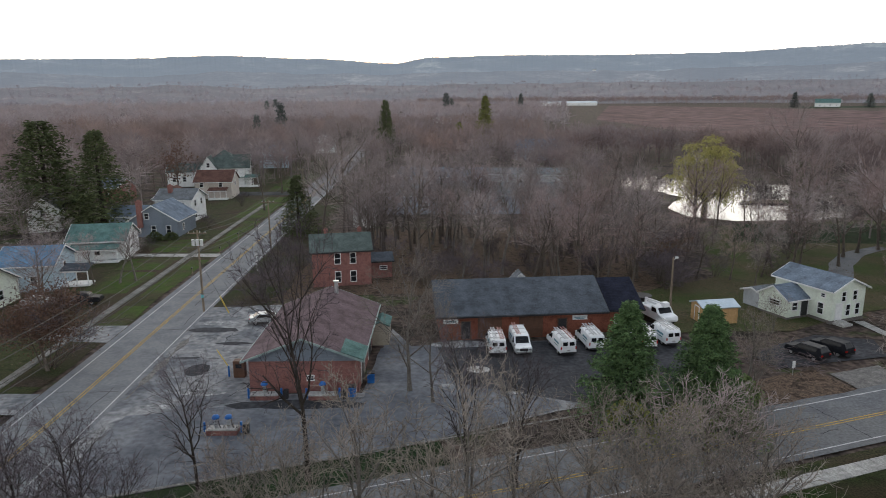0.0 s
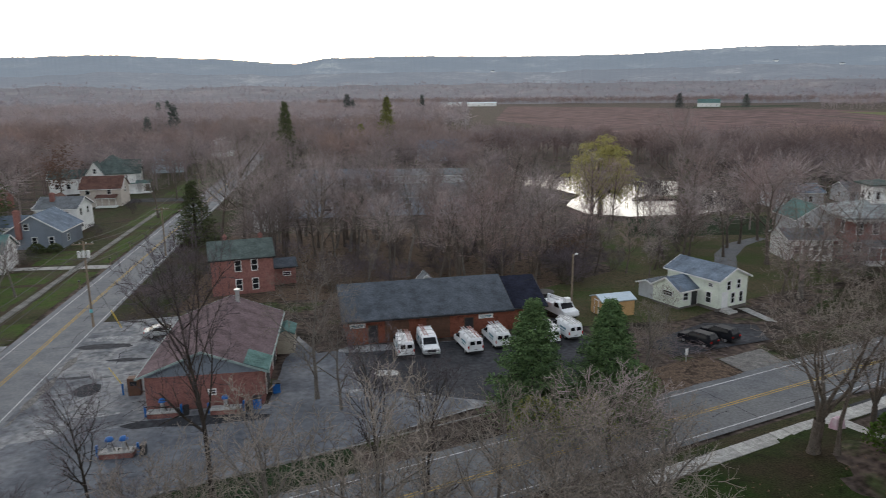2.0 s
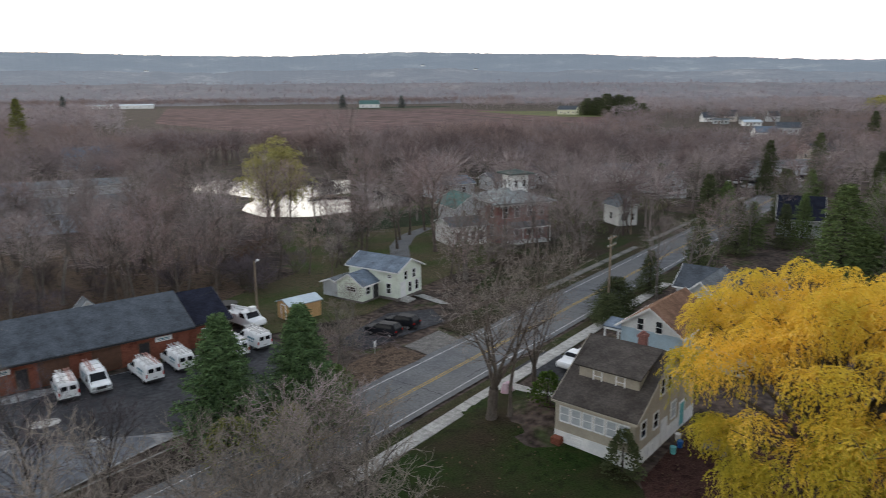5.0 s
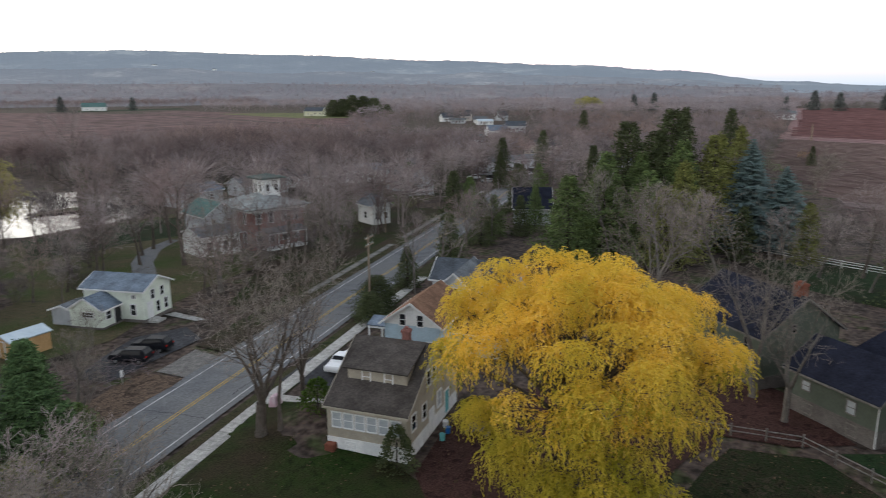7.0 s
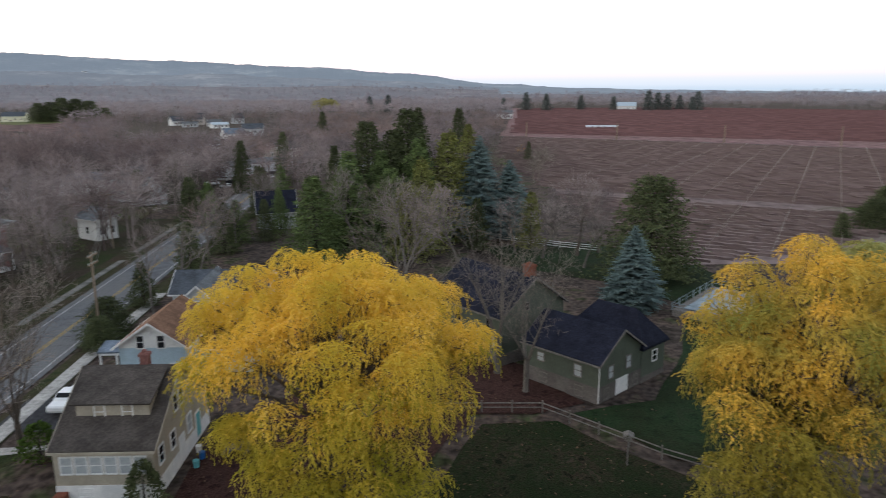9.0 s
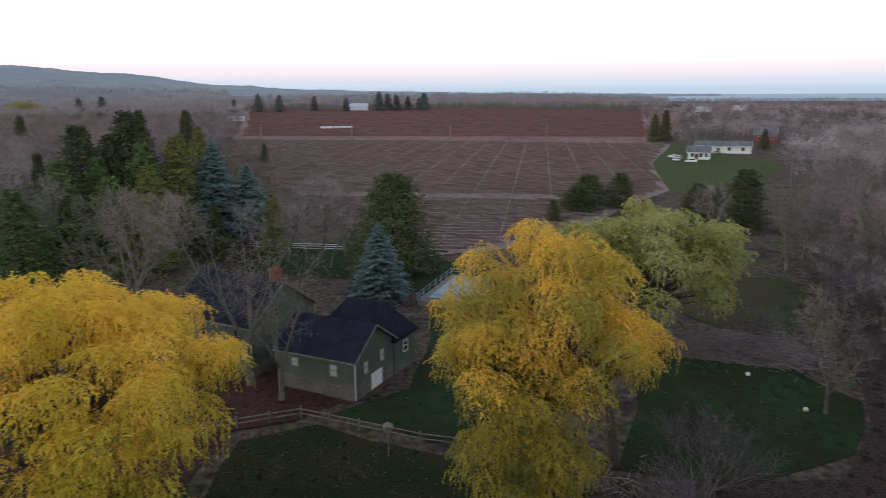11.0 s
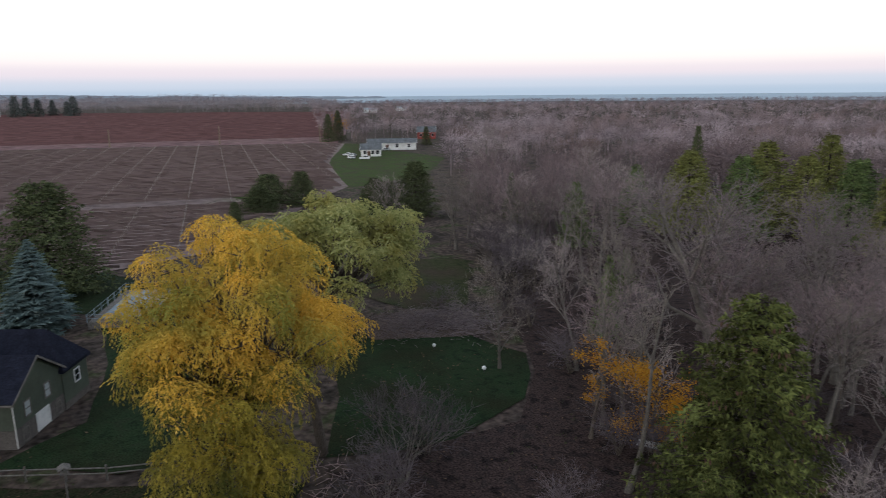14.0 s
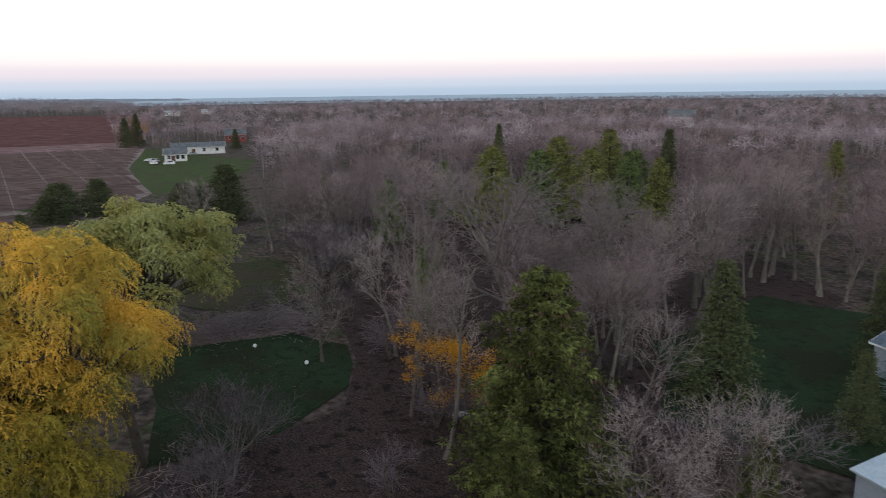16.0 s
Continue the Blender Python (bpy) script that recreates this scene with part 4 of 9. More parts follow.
                    t.hull([(xs, y0, ze - 0.2), (xs, y1, ze - 0.2), (xs, y0, ze), (xs, y1, ze), (0, y0, zr - 0.2), (0, y1, zr - 0.2), (0, y0, zr), (0, y1, zr)],
                           [(0, 2, 3, 1), (4, 5, 7, 6), (0, 4, 6, 2), (1, 3, 7, 5), (2, 6, 7, 3), (0, 1, 5, 4)])
            for sx in (-1, 1):
                x0, x1 = sorted((sx * (hw + o), sx * (hw + o + 0.09)))
                t.box(x0, x1, -hd - over, hd + over, eave - drop - 0.06, eave - drop + 0.09)
        else:
            for sx in (-1, 1):
                for sy in (-1, 1):
                    x0, x1 = sorted((sx * (hw + o), sx * (hw + o + 0.05)))
                    ze, zr = eave - drop + tin, ridge + tin
                    ys = sy * (hd + over)
                    t.hull([(x0, ys, ze - 0.2), (x1, ys, ze - 0.2), (x0, ys, ze), (x1, ys, ze), (x0, 0, zr - 0.2), (x1, 0, zr - 0.2), (x0, 0, zr), (x1, 0, zr)],
                           [(0, 2, 3, 1), (4, 5, 7, 6), (0, 4, 6, 2), (1, 3, 7, 5), (2, 6, 7, 3), (0, 1, 5, 4)])
            for sy in (-1, 1):
                y0, y1 = sorted((sy * (hd + o), sy * (hd + o + 0.09)))
                t.box(-hw - over, hw + over, y0, y1, eave - drop - 0.06, eave - drop + 0.09)
        part("trim", t, M[trim], parent, at=base)
    for face, u, v, ww, wh, *g in wins:
        fr, pn = window_mesh(ww, wh, g[0] if g else "glass", "wood_grey" if trim == "wood_grey" else "white_paint")
        wo = part("window", fr, parent=parent, at=base @ face_pose(face, w, d, u, v))
        part("pane", pn, parent=wo)
    for face, u, v, ww, wh, mt in doors:
        m = Mesh()
        m.box(-ww / 2, ww / 2, -0.05, 0.03, 0, wh)
        for k in range(max(1, int(wh / 0.55))):
            m.box(-ww * 0.42, ww * 0.42, -0.068, -0.05, 0.06 + k * 0.55, 0.5 + k * 0.55)
        do = part("door", m, M[mt], parent, at=base @ face_pose(face, w, d, u, v))
        f = Mesh()
        f.box(-ww / 2 - 0.1, -ww / 2, -0.08, 0.02, 0, wh + 0.1)
        f.box(ww / 2, ww / 2 + 0.1, -0.08, 0.02, 0, wh + 0.1)
        f.box(-ww / 2, ww / 2, -0.08, 0.02, wh, wh + 0.1)
        part("door_frame", f, M[dframe], do)
    for x, y, ztop, s, mt in chims:
        m = Mesh()
        m.box(-s / 2, s / 2, -s / 2, s / 2, eave * 0.6, ztop)
        m.box(-s / 2 - 0.07, s / 2 + 0.07, -s / 2 - 0.07, s / 2 + 0.07, ztop - 0.25, ztop - 0.08)
        m.box(-s / 4, s / 4, -s / 4, s / 4, ztop, ztop + 0.18)
        part("chimney", m, M[mt], parent, at=base @ pose(x, y, 0))
    return wob


def porch(parent, w, d, h, x, y, z0=0.0, roof="roof_greyroof", n=4, rise=0.5):
    """A porch roof on posts, standing out to -y from (x, y)."""
    m = Mesh()
    m.slab([(-w / 2, 0, h + rise), (w / 2, 0, h + rise), (w / 2, -d, h), (-w / 2, -d, h)], 0.14)
    pr = part("porch_roof", m, M[roof], parent, at=pose(x, y, z0))
    m = Mesh()
    m.box(-w / 2 + 0.1, w / 2 - 0.1, -d + 0.08, -d + 0.2, h - 0.36, h - 0.16)
    m.box(-w / 2 + 0.1, w / 2 - 0.1, -d + 0.1, -0.02, 0.0, 0.3)
    part("porch_floor", m, M["white_paint"], parent, at=pose(x, y, z0))
    for i in range(n):
        m = Mesh()
        px = -w / 2 + 0.2 + (w - 0.4) * i / max(1, n - 1)
        m.box(px - 0.07, px + 0.07, -d + 0.08, -d + 0.22, 0.3, h - 0.3)
        part("porch_post", m, M["white_paint"], parent, at=pose(x, y, z0))
    return pr


def place(name, a, b, d, label, category="house"):
    """A thing whose front runs from corner a (left, seen from before it) to b, d metres deep. Returns it, its width and depth."""
    a, b = Vector(a), Vector(b)
    rot = math.degrees(math.atan2(b.y - a.y, b.x - a.x))
    w = (b - a).length
    mid = (a + b) / 2 + Vector((-(b - a).y, (b - a).x)) / w * d / 2
    return thing(name, mid.x, mid.y, 0, rot, label, category), w, d


# the tan house beside the willow
h, w, d = place("tan_house", (36.2, 38.5), (38.0, 32.1), 11.4, "tan clapboard house with a brown roof and shed dormer")
block(h, w, d, 3.75, 7.3, "x", "side_tan", "roof_tanroof", 0.22, 1.15, trim="side_tan", fmat="white_paint",
      wins=[("F", -w / 2 + 0.85 + i * 0.98, 2.05, 0.72, 1.15, "blind") for i in range(6)] + [("F", -1.4, 0.35, 0.8, 0.5), ("F", 1.6, 0.1, 0.7, 0.6), ("R", -4.4, 2.1, 0.8, 1.2), ("R", -2.2, 2.0, 0.8, 1.2), ("R", -1.2, 4.4, 0.7, 1.2), ("R", 0.0, 4.4, 0.7, 1.2), ("R", -2.9, 0.1, 0.8, 0.7), ("R", 1.2, 1.6, 0.9, 1.3, "blind")],
      doors=[("R", -0.6, 0.05, 0.95, 2.0, "white_paint"), ("R", 3.0, 0.2, 0.95, 2.0, "teal_paint")],
      chims=[(0.9, 0.3, 8.3, 0.6, "brick")])
m = Mesh()  # shed dormer
zt = 6.9
m.hull([(-2.5, -3.6, 4.6), (2.5, -3.6, 4.6), (2.5, -3.6, 6.15), (-2.5, -3.6, 6.15), (-2.5, -0.1, 6.0), (2.5, -0.1, 6.0), (2.5, -0.1, 7.1), (-2.5, -0.1, 7.1)],
       [(0, 1, 2, 3), (1, 5, 6, 2), (4, 0, 3, 7), (5, 4, 7, 6)])
dm = part("dormer", m, M["side_tan"], h)
m = Mesh()
m.slab([(-2.75, 0.05, 7.46), (2.75, 0.05, 7.46), (2.75, -4.0, 6.22), (-2.75, -4.0, 6.22)], 0.12)
part("dormer_roof", m, M["roof_tanroof"], dm)
for u in (-0.9, 1.0):
    fr, pn = window_mesh(0.62, 0.95, "glass" if u < 0 else "blind")
    wo = part("dormer_window", fr, parent=dm, at=pose(u, -3.6, 5.0))
m = Mesh()
m.box(-3.3, -2.5, -6.4, -5.75, -0.2, 0.75)
part("cellar_hatch", m, M["brick_orange"], h, "weathered red cellar hatch", bevel=0.04)

# blue and cream house behind it
h, w, d = place("blue_house", (53.2, 47.0), (54.9, 41.2), 8.5, "pale blue house with a white gable and brown roof")
block(h, w, d, 4.2, 6.3, "y", "side_blue", "roof_brown", 0.45, 0.0, gable="side_white",
      wins=[("F", -1.0, 3.9, 0.62, 1.15), ("F", 0.9, 3.9, 0.62, 1.15), ("F", -1.4, 1.0, 0.7, 1.1), ("F", 1.9, 1.6, 0.6, 0.7), ("R", 0.5, 1.6, 0.8, 1.2), ("L", 0.5, 1.6, 0.8, 1.2)])
block(h, 5.5, 5.0, 2.6, 4.0, "x", "side_blue", "roof_redbrown", 0.4, cx=w / 2 + 2.4, cy=1.8, wins=[("F", 0.5, 1.0, 0.8, 1.0)])
porch(h, 3.5, 2.0, 2.5, -w / 2 - 1.6, 0.5, roof="roof_bluegrey", n=3)

# white house beyond
h, w, d = place("white_house", (63.9, 49.6), (65.6, 44.2), 8.0, "light grey house with a dark roof and gable front")
block(h, 4.0, d, 4.9, 6.7, "y", "side_lightgrey", "roof_greyroof", 0.4, wins=[("F", 0.0, 3.6, 0.8, 1.3), ("F", 0.3, 1.2, 0.8, 1.3), ("L", -1.5, 3.2, 0.8, 1.2)], cx=0.6)
block(h, 10.5, 6.0, 4.6, 6.4, "x", "side_lightgrey", "roof_slate", 0.4, cx=1.5, cy=4.0, wins=[("F", -3.6, 3.0, 0.8, 1.2), ("L", 0, 3.0, 0.8, 1.2)])

# pale green-white house
h, w, d = place("pale_house", (45.6, 78.4), (50.6, 80.4), 8.3, "pale green-white clapboard house with a grey roof")
block(h, w, d, 4.05, 5.25, "y", "side_pale", "roof_bluegrey", 0.4, 0.35,
      wins=[("F", -0.9, 2.6, 0.62, 1.1), ("F", 0.95, 2.6, 0.62, 1.1), ("F", 0.0, 0.75, 0.62, 1.3), ("F", 1.55, 0.75, 0.62, 1.3), ("L", 2.7, 0.9, 0.7, 1.3), ("L", 2.9, 3.0, 0.5, 0.4)],
      doors=[("F", -1.5, 0.35, 0.9, 1.95, "white_paint")])
block(h, 3.4, 4.4, 2.4, 3.7, "x", "side_pale", "roof_bluegrey", 0.25, 0.25, cx=-w / 2 - 1.68, cy=1.2, wins=[("L", 0.3, 1.45, 1.5, 0.55), ("F", -0.6, 1.1, 0.8, 0.9)], doors=[("F", 0.95, 0.25, 1.1, 1.9, "dark_metal")])
block(h, 3.6, 3.0, 1.9, 2.4, "x", "side_lightgrey", "roof_greyroof", 0.3, cx=-w / 2 - 1.0, cy=5.0)
m = Mesh()
m.box(-2.3, -0.7, -5.6, -4.18, -0.1, 0.18)
m.box(-2.1, -0.9, -5.0, -4.18, 0.18, 0.34)
part("door_step", m, M["concrete"], h, bevel=0.02)

# tool shed of new boards
h, w, d = place("garden_shed", (30.6, 78.4), (34.9, 79.0), 3.0, "new plywood shed with a pale tin roof", "shed")
block(h, w, d, 2.0, 2.5, "x", "wood_new", "tin", 0.2, trim=None, doors=[("L", 0.0, 0.05, 0.9, 1.8, "wood_new")])

# the car wash with its brick gable
h, w, d = place("car_wash", (-18.0, 60.4), (-7.9, 60.4), 16.5, "red brick car wash with a mauve shingle roof", "car wash")
block(h, w, d, 3.35, 5.3, "y", "brick", "roof_mauve", 0.55, gable="side_grey", trim="trim_teal", wins=[("F", 0.6, 1.2, 0.55, 0.4)], doors=[("R", -5.0, 0.0, 2.6, 2.5, "dark_metal"), ("R", 1.0, 0.0, 2.6, 2.5, "dark_metal")])
m = Mesh()
m.slab([(w / 2 - 1.5, -d / 2 - 0.58, 4.16), (w / 2 - 1.5, -d / 2 + 3.0, 4.16), (w / 2 + 0.62, -d / 2 + 3.0, 3.34), (w / 2 + 0.62, -d / 2 - 0.58, 3.34)], 0.06)
part("roof_patch", m, M["roof_teal"], h, "teal metal roof panel")
m = Mesh()
m.disc((0.9, 7.2, 5.6), (0, 0, 1), 0.22, 1.6, 12)
m.disc((0.9, 7.2, 6.45), (0, 0, 1), 0.34, 0.12, 12)
part("roof_vent", m, M["metal"], h, smooth=False)
block(h, 1.8, 3.0, 2.2, 2.6, "y", "side_tan", "roof_teal", 0.2, cx=w / 2 + 0.95, cy=5.5, trim=None)

# the long garage
h, w, d = place("garage", (-0.3, 74.1), (18.0, 75.6), 11.5, "long orange brick garage with a dark shingle roof", "garage")
block(h, w, d, 2.95, 5.3, "x", "brick_orange", "roof_slate", 0.6, trim="dark_metal", dframe="door_brown",
      wins=[],
      doors=[("F", -3.7, 0.02, 2.5, 2.3, "door_brown"), ("F", 1.0, 0.02, 2.5, 2.3, "door_brown"), ("F", -6.4, 0.02, 0.95, 2.0, "dark_metal"), ("F", 4.6, 0.02, 0.95, 2.0, "dark_metal")],
      chims=[])
block(h, 4.6, d - 1.0, 2.75, 4.9, "x", "brick_orange", "roof_dark", 0.5, cx=w / 2 + 2.3, cy=0.3, trim="dark_metal", dframe="door_brown", wins=[("F", -0.2, 1.0, 0.6, 0.9)], doors=[("F", 1.1, 0.02, 0.95, 2.0, "white_paint")])
for u, ww in ((-8.1, 1.7), (6.6, 1.7)):
    m = Mesh()
    m.box(-ww / 2, ww / 2, -0.08, 0.02, 0, 0.5)
    sg = part("sign", m, M["white_paint"], h, "white board with faded dark writing", pose(u, -d / 2, 1.85))
    m = Mesh()
    m.box(-ww * 0.38, ww * 0.38, -0.092, -0.08, 0.24, 0.33)
    m.box(-ww * 0.3, ww * 0.3, -0.092, -0.08, 0.1, 0.17)
    part("writing", m, M["lettering"], sg)
h, w, d = place("garden_hut", (9.3, 89.3), (11.2, 89.4), 2.0, "little white hut with a grey roof", "shed")
block(h, w, d, 2.6, 3.6, "y", "side_white", "roof_greyroof", 0.2)

# the brick house by the woods
h, w, d = place("brick_house", (-18.6, 96.3), (-10.4, 97.9), 6.5, "two-storey red brick house with a green-black roof")
block(h, w, d, 5.15, 7.0, "x", "brick", "roof_greenroof", 0.3, trim="dark_metal",
      wins=[("F", -0.6, 3.3, 0.75, 1.5), ("F", 1.6, 3.3, 0.75, 1.5), ("F", -0.6, 0.6, 0.75, 1.5), ("F", 1.6, 0.6, 0.75, 1.5), ("R", -1.5, 3.3, 0.7, 1.5), ("R", 1.2, 3.3, 0.7, 1.5), ("R", -1.5, 0.6, 0.7, 1.5), ("R", 1.2, 0.6, 0.7, 1.5)], chims=[(-2.0, 0.6, 7.7, 0.5, "brick"), (2.9, 0.6, 7.7, 0.5, "brick")])
block(h, 3.4, 4.0, 2.6, 3.4, "x", "brick", "roof_slate", 0.3, trim="dark_metal", cx=w / 2 + 1.7, cy=2.0, wins=[("F", 0.4, 1.3, 1.0, 0.5)])

# green barn house with its block cellar
GA = Vector((59.9, 4.0))
GU = Vector((-5.9, 9.3)).normalized() * -1
h, w, d = place("barn_house", (64.5, 11.0), (60.0, 3.9), 6.8, "green clapboard barn house on a concrete block cellar")
block(h, w, d, 3.75, 6.0, "x", "side_green", "roof_dark", 0.3, 1.45, "block", trim="wood_grey",
      wins=[("F", 2.0, 2.0, 0.72, 1.05, "blind"), ("F", -2.2, 2.3, 0.72, 0.75, "blind"), ("F", 2.2, 0.25, 0.8, 0.85), ("F", -1.9, 0.35, 0.8, 0.8), ("R", -1.6, 1.95, 0.7, 1.1, "blind"), ("R", 1.2, 2.2, 0.7, 1.1, "blind"), ("R", -2.2, 0.2, 0.7, 0.9), ("R", 2.4, 0.2, 0.7, 0.9)],
      doors=[("R", 0.2, 0.02, 1.7, 1.4, "white_paint")])
block(h, 8.4, 4.0, 3.5, 6.4, "x", "side_green", "roof_dark", 0.3, 0.5, "block", cx=w / 2 - 4.1, cy=5.36, hip=True, wins=[("R", 0.2, 1.7, 0.75, 1.0)])
m = Mesh()
m.tube((w / 2 + 0.08, -3.46, 0.1), (w / 2 + 0.08, -3.46, 3.6), 0.05, 0.05, 6, True)
part("downspout", m, M["white_paint"], h, "white downspout")
h2, w2, d2 = place("green_house", (73.0, 22.2), (66.6, 13.6), 9.0, "green clapboard house with a dark roof and brick chimney")
block(h2, w2, d2, 5.2, 8.4, "x", "side_green", "roof_dark", 0.4, 1.2, "block", trim="wood_grey",
      wins=[("F", -3.4, 3.3, 0.75, 1.3), ("F", -1.2, 3.3, 0.75, 1.3), ("F", 3.6, 3.2, 0.75, 1.3), ("F", 1.6, 1.7, 0.7, 1.2, "blind"), ("F", 4.4, 1.7, 0.7, 1.2, "blind"), ("F", 0.5, 0.2, 0.8, 0.6), ("F", 3.2, 0.2, 0.8, 0.6), ("R", -1.0, 5.2, 0.5, 0.7)],
      chims=[(w2 / 2 - 0.9, 0.2, 9.6, 0.95, "brick_orange")])

# mansion with a cupola
h, w, d = place("mansion", (78.8, 98.8), (89.4, 96.9), 11.0, "brick mansion with a low grey hip roof and white cupola", "mansion")
block(h, w, d, 7.4, 9.4, "x", "brick", "roof_slatepale", 1.1, hip=True,
      wins=[("F", u, v, 0.9, 2.0) for u in (-3.8, -1.3, 1.3, 3.8) for v in (1.2, 4.6)] + [("L", u, v, 0.9, 2.0) for u in (-3.5, 0, 3.5) for v in (1.2, 4.6)] + [("R", u, v, 0.9, 2.0) for u in (-3.5, 0, 3.5) for v in (1.2, 4.6)])
m = Mesh()
m.box(-w / 2 - 0.5, w / 2 + 0.5, -d / 2 - 0.5, d / 2 + 0.5, 6.75, 7.14)
part("cornice", m, M["white_paint"], h)
for k in range(14):
    m = Mesh()
    bx = -w / 2 + w * (k + 0.5) / 14
    m.box(bx - 0.1, bx + 0.1, -d / 2 - 0.95, -d / 2 - 0.5, 6.5, 7.12)
    part("bracket", m, M["white_paint"], h)
block(h, 3.5, 3.5, 3.1, 3.7, "x", "white_paint", "roof_greenroof", 0.9, z0=9.0, cx=1.4, hip=True, wins=[(f, u, 0.6, 0.6, 1.2) for f in "FLRB" for u in (-0.85, 0.85)])
porch(h, 8.0, 2.6, 3.2, 0.5, -d / 2, roof="roof_greyroof", n=5)
block(h, 7.0, 7.0, 3.6, 4.6, "x", "side_white", "roof_greyroof", 0.4, cx=-w / 2 - 5.2, cy=-1.0, wins=[("F", u, 1.0, 0.9, 1.5) for u in (-2.2, -0.7, 0.8, 2.3)])

block(h, 6.0, 8.0, 6.4, 8.4, "y", "side_lightgrey", "roof_teal", 0.5, cx=-w / 2 - 3.0, cy=3.2, wins=[("F", u, 4.2, 0.8, 1.4) for u in (-1.5, 1.5)])

# houses along road B further on
for nm, a, b, d, e, r, ax, wl_, rf, lab in [
    ("village_house", (109.0, 97.1), (113.0, 95.8), 6, 4.2, 6.0, "y", "side_white", "roof_greyroof", "pale house between bare trees"),
    ("grey_house", (146, 117), (152, 113), 9, 3.6, 6.8, "y", "side_lightgrey", "roof_slate", "grey house with a dark gambrel roof"),
    ("cottage", (125.7, 73.0), (129.5, 66.6), 8, 3.6, 7.2, "x", "side_lightgrey", "roof_dark", "pale cottage with a dark roof among conifers"),
    ("village_house", (150.5, 124.5), (158.5, 120), 8, 3.6, 6.2, "y", "side_lightgrey", "roof_greyroof", "grey gabled house behind a lawn"),
    ("village_house", (156, 150), (168, 144), 8, 3.4, 5.2, "x", "side_white", "roof_bluegrey", "white house with a blue-grey roof"),
    ("village_house", (138, 158), (150, 150), 8, 3.4, 5.2, "x", "side_white", "roof_bluegrey", "white house among bare trees"),
    ("village_house", (120, 152), (134, 150), 8, 3.2, 4.8, "x", "side_lightgrey", "roof_greyroof", "long grey house behind the mansion"),
    ("village_house", (100, 150), (112, 150), 8, 3.4, 5.0, "x", "side_lightgrey", "roof_bluegrey", "light grey house behind the mansion"),
    ("village_house", (176, 148), (190, 142), 8, 3.4, 5.2, "x", "side_lightgrey", "roof_greyroof", "light grey house at the street"),
    ("long_shed", (205, 128), (232, 118), 10, 3.4, 4.6, "x", "side_lightgrey", "roof_greyroof", "long pale shed beside parked cars"),
    ("village_house", (278, 192), (296, 186), 9, 4.0, 6.4, "x", "side_lightgrey", "roof_greyroof", "light grey house in the village"),
    ("village_house", (226, 92), (240, 88), 9, 3.6, 5.4, "x", "side_lightgrey", "roof_bluegrey", "pale house in the village"),
    ("cottage", (268, 142), (281, 138), 9, 4.0, 6.6, "x", "side_beige", "roof_slate", "beige house in the village"),
]:
    h, w, d = place(nm, a, b, d, lab)
    block(h, w, d, e, r, ax, wl_, rf, 0.4, wins=[("F", -w * 0.25, 1.2, 0.9, 1.3), ("F", w * 0.22, 1.2, 0.9, 1.3), ("L", 0, 1.2, 0.9, 1.3)] + ([("F", 0, e - 0.4, 0.9, 1.2)] if ax == "y" else []), doors=[("F", 0, 0.05, 1.0, 2.0, "white_paint")])

# houses along road A
def street_house(nm, a, b, d, e, r, ax, wl_, rf, lab, wins, chims=(), pch=None, hip=False):
    hh, ww, dd = place(nm, a, b, d, lab)
    block(hh, ww, dd, e, r, ax, wl_, rf, 0.4, wins=wins, chims=chims, hip=hip)
    if pch:
        porch(hh, *pch)
    return hh, ww, dd


street_house("blue_cottage", (-62.5, 94.5), (-55.0, 95.5), 8, 3.9, 5.8, "x", "side_blue", "roof_blueroof", "pale blue cottage with a blue metal roof and porch", [("R", 0, 2.2, 0.8, 1.2), ("F", 1.0, 1.0, 0.8, 1.2), ("F", -1.5, 1.0, 0.8, 1.2)], pch=(5.0, 2.6, 2.5, 5.2, 0.5, 0.0, "roof_slate", 4))
street_house("pale_cottage", (-70, 84), (-58, 84), 8, 3.0, 5.2, "x", "side_pale", "roof_bluegrey", "pale cottage behind a bare tree", [("F", 0, 1.0, 0.8, 1.2), ("R", 0, 1.0, 0.8, 1.2)])
street_house("green_roof_house", (-62.5, 113.5), (-53.5, 114.8), 8, 3.4, 5.5, "x", "side_white", "roof_teal", "white house with a green metal roof and porch", [("R", -1.5, 2.6, 0.8, 1.2), ("R", 1.0, 2.6, 0.8, 1.2), ("F", 0, 1.0, 0.8, 1.2)], pch=(7.8, 2.2, 2.4, 0.0, -4.0, 0.0, "roof_teal", 5))
street_house("grey_house", (-61.0, 133.6), (-51.6, 133.6), 10, 3.3, 6.2, "y", "side_grey", "roof_bluegrey", "slate-grey house with white windows and a brick chimney", [("F", -3.0, 0.9, 0.8, 1.3), ("F", 0.0, 0.9, 0.8, 1.3), ("F", 2.9, 0.9, 0.8, 1.3), ("F", -1.2, 3.6, 0.8, 1.1), ("R", -2, 1.0, 0.8, 1.2)], chims=[(-2.4, -5.2, 7.2, 0.9, "brick")])
street_house("white_gable_house", (-62.4, 150.0), (-54.4, 149.6), 8, 5.0, 6.8, "x", "side_white", "roof_greyroof", "two-storey white house with dark shutters", [("R", -2.0, 3.3, 0.8, 1.3), ("R", 1.5, 3.3, 0.8, 1.3), ("R", -2.0, 0.8, 0.8, 1.3), ("F", 2, 3.0, 0.8, 1.3)], chims=[(-1.5, -1.5, 7.8, 0.8, "brick")])
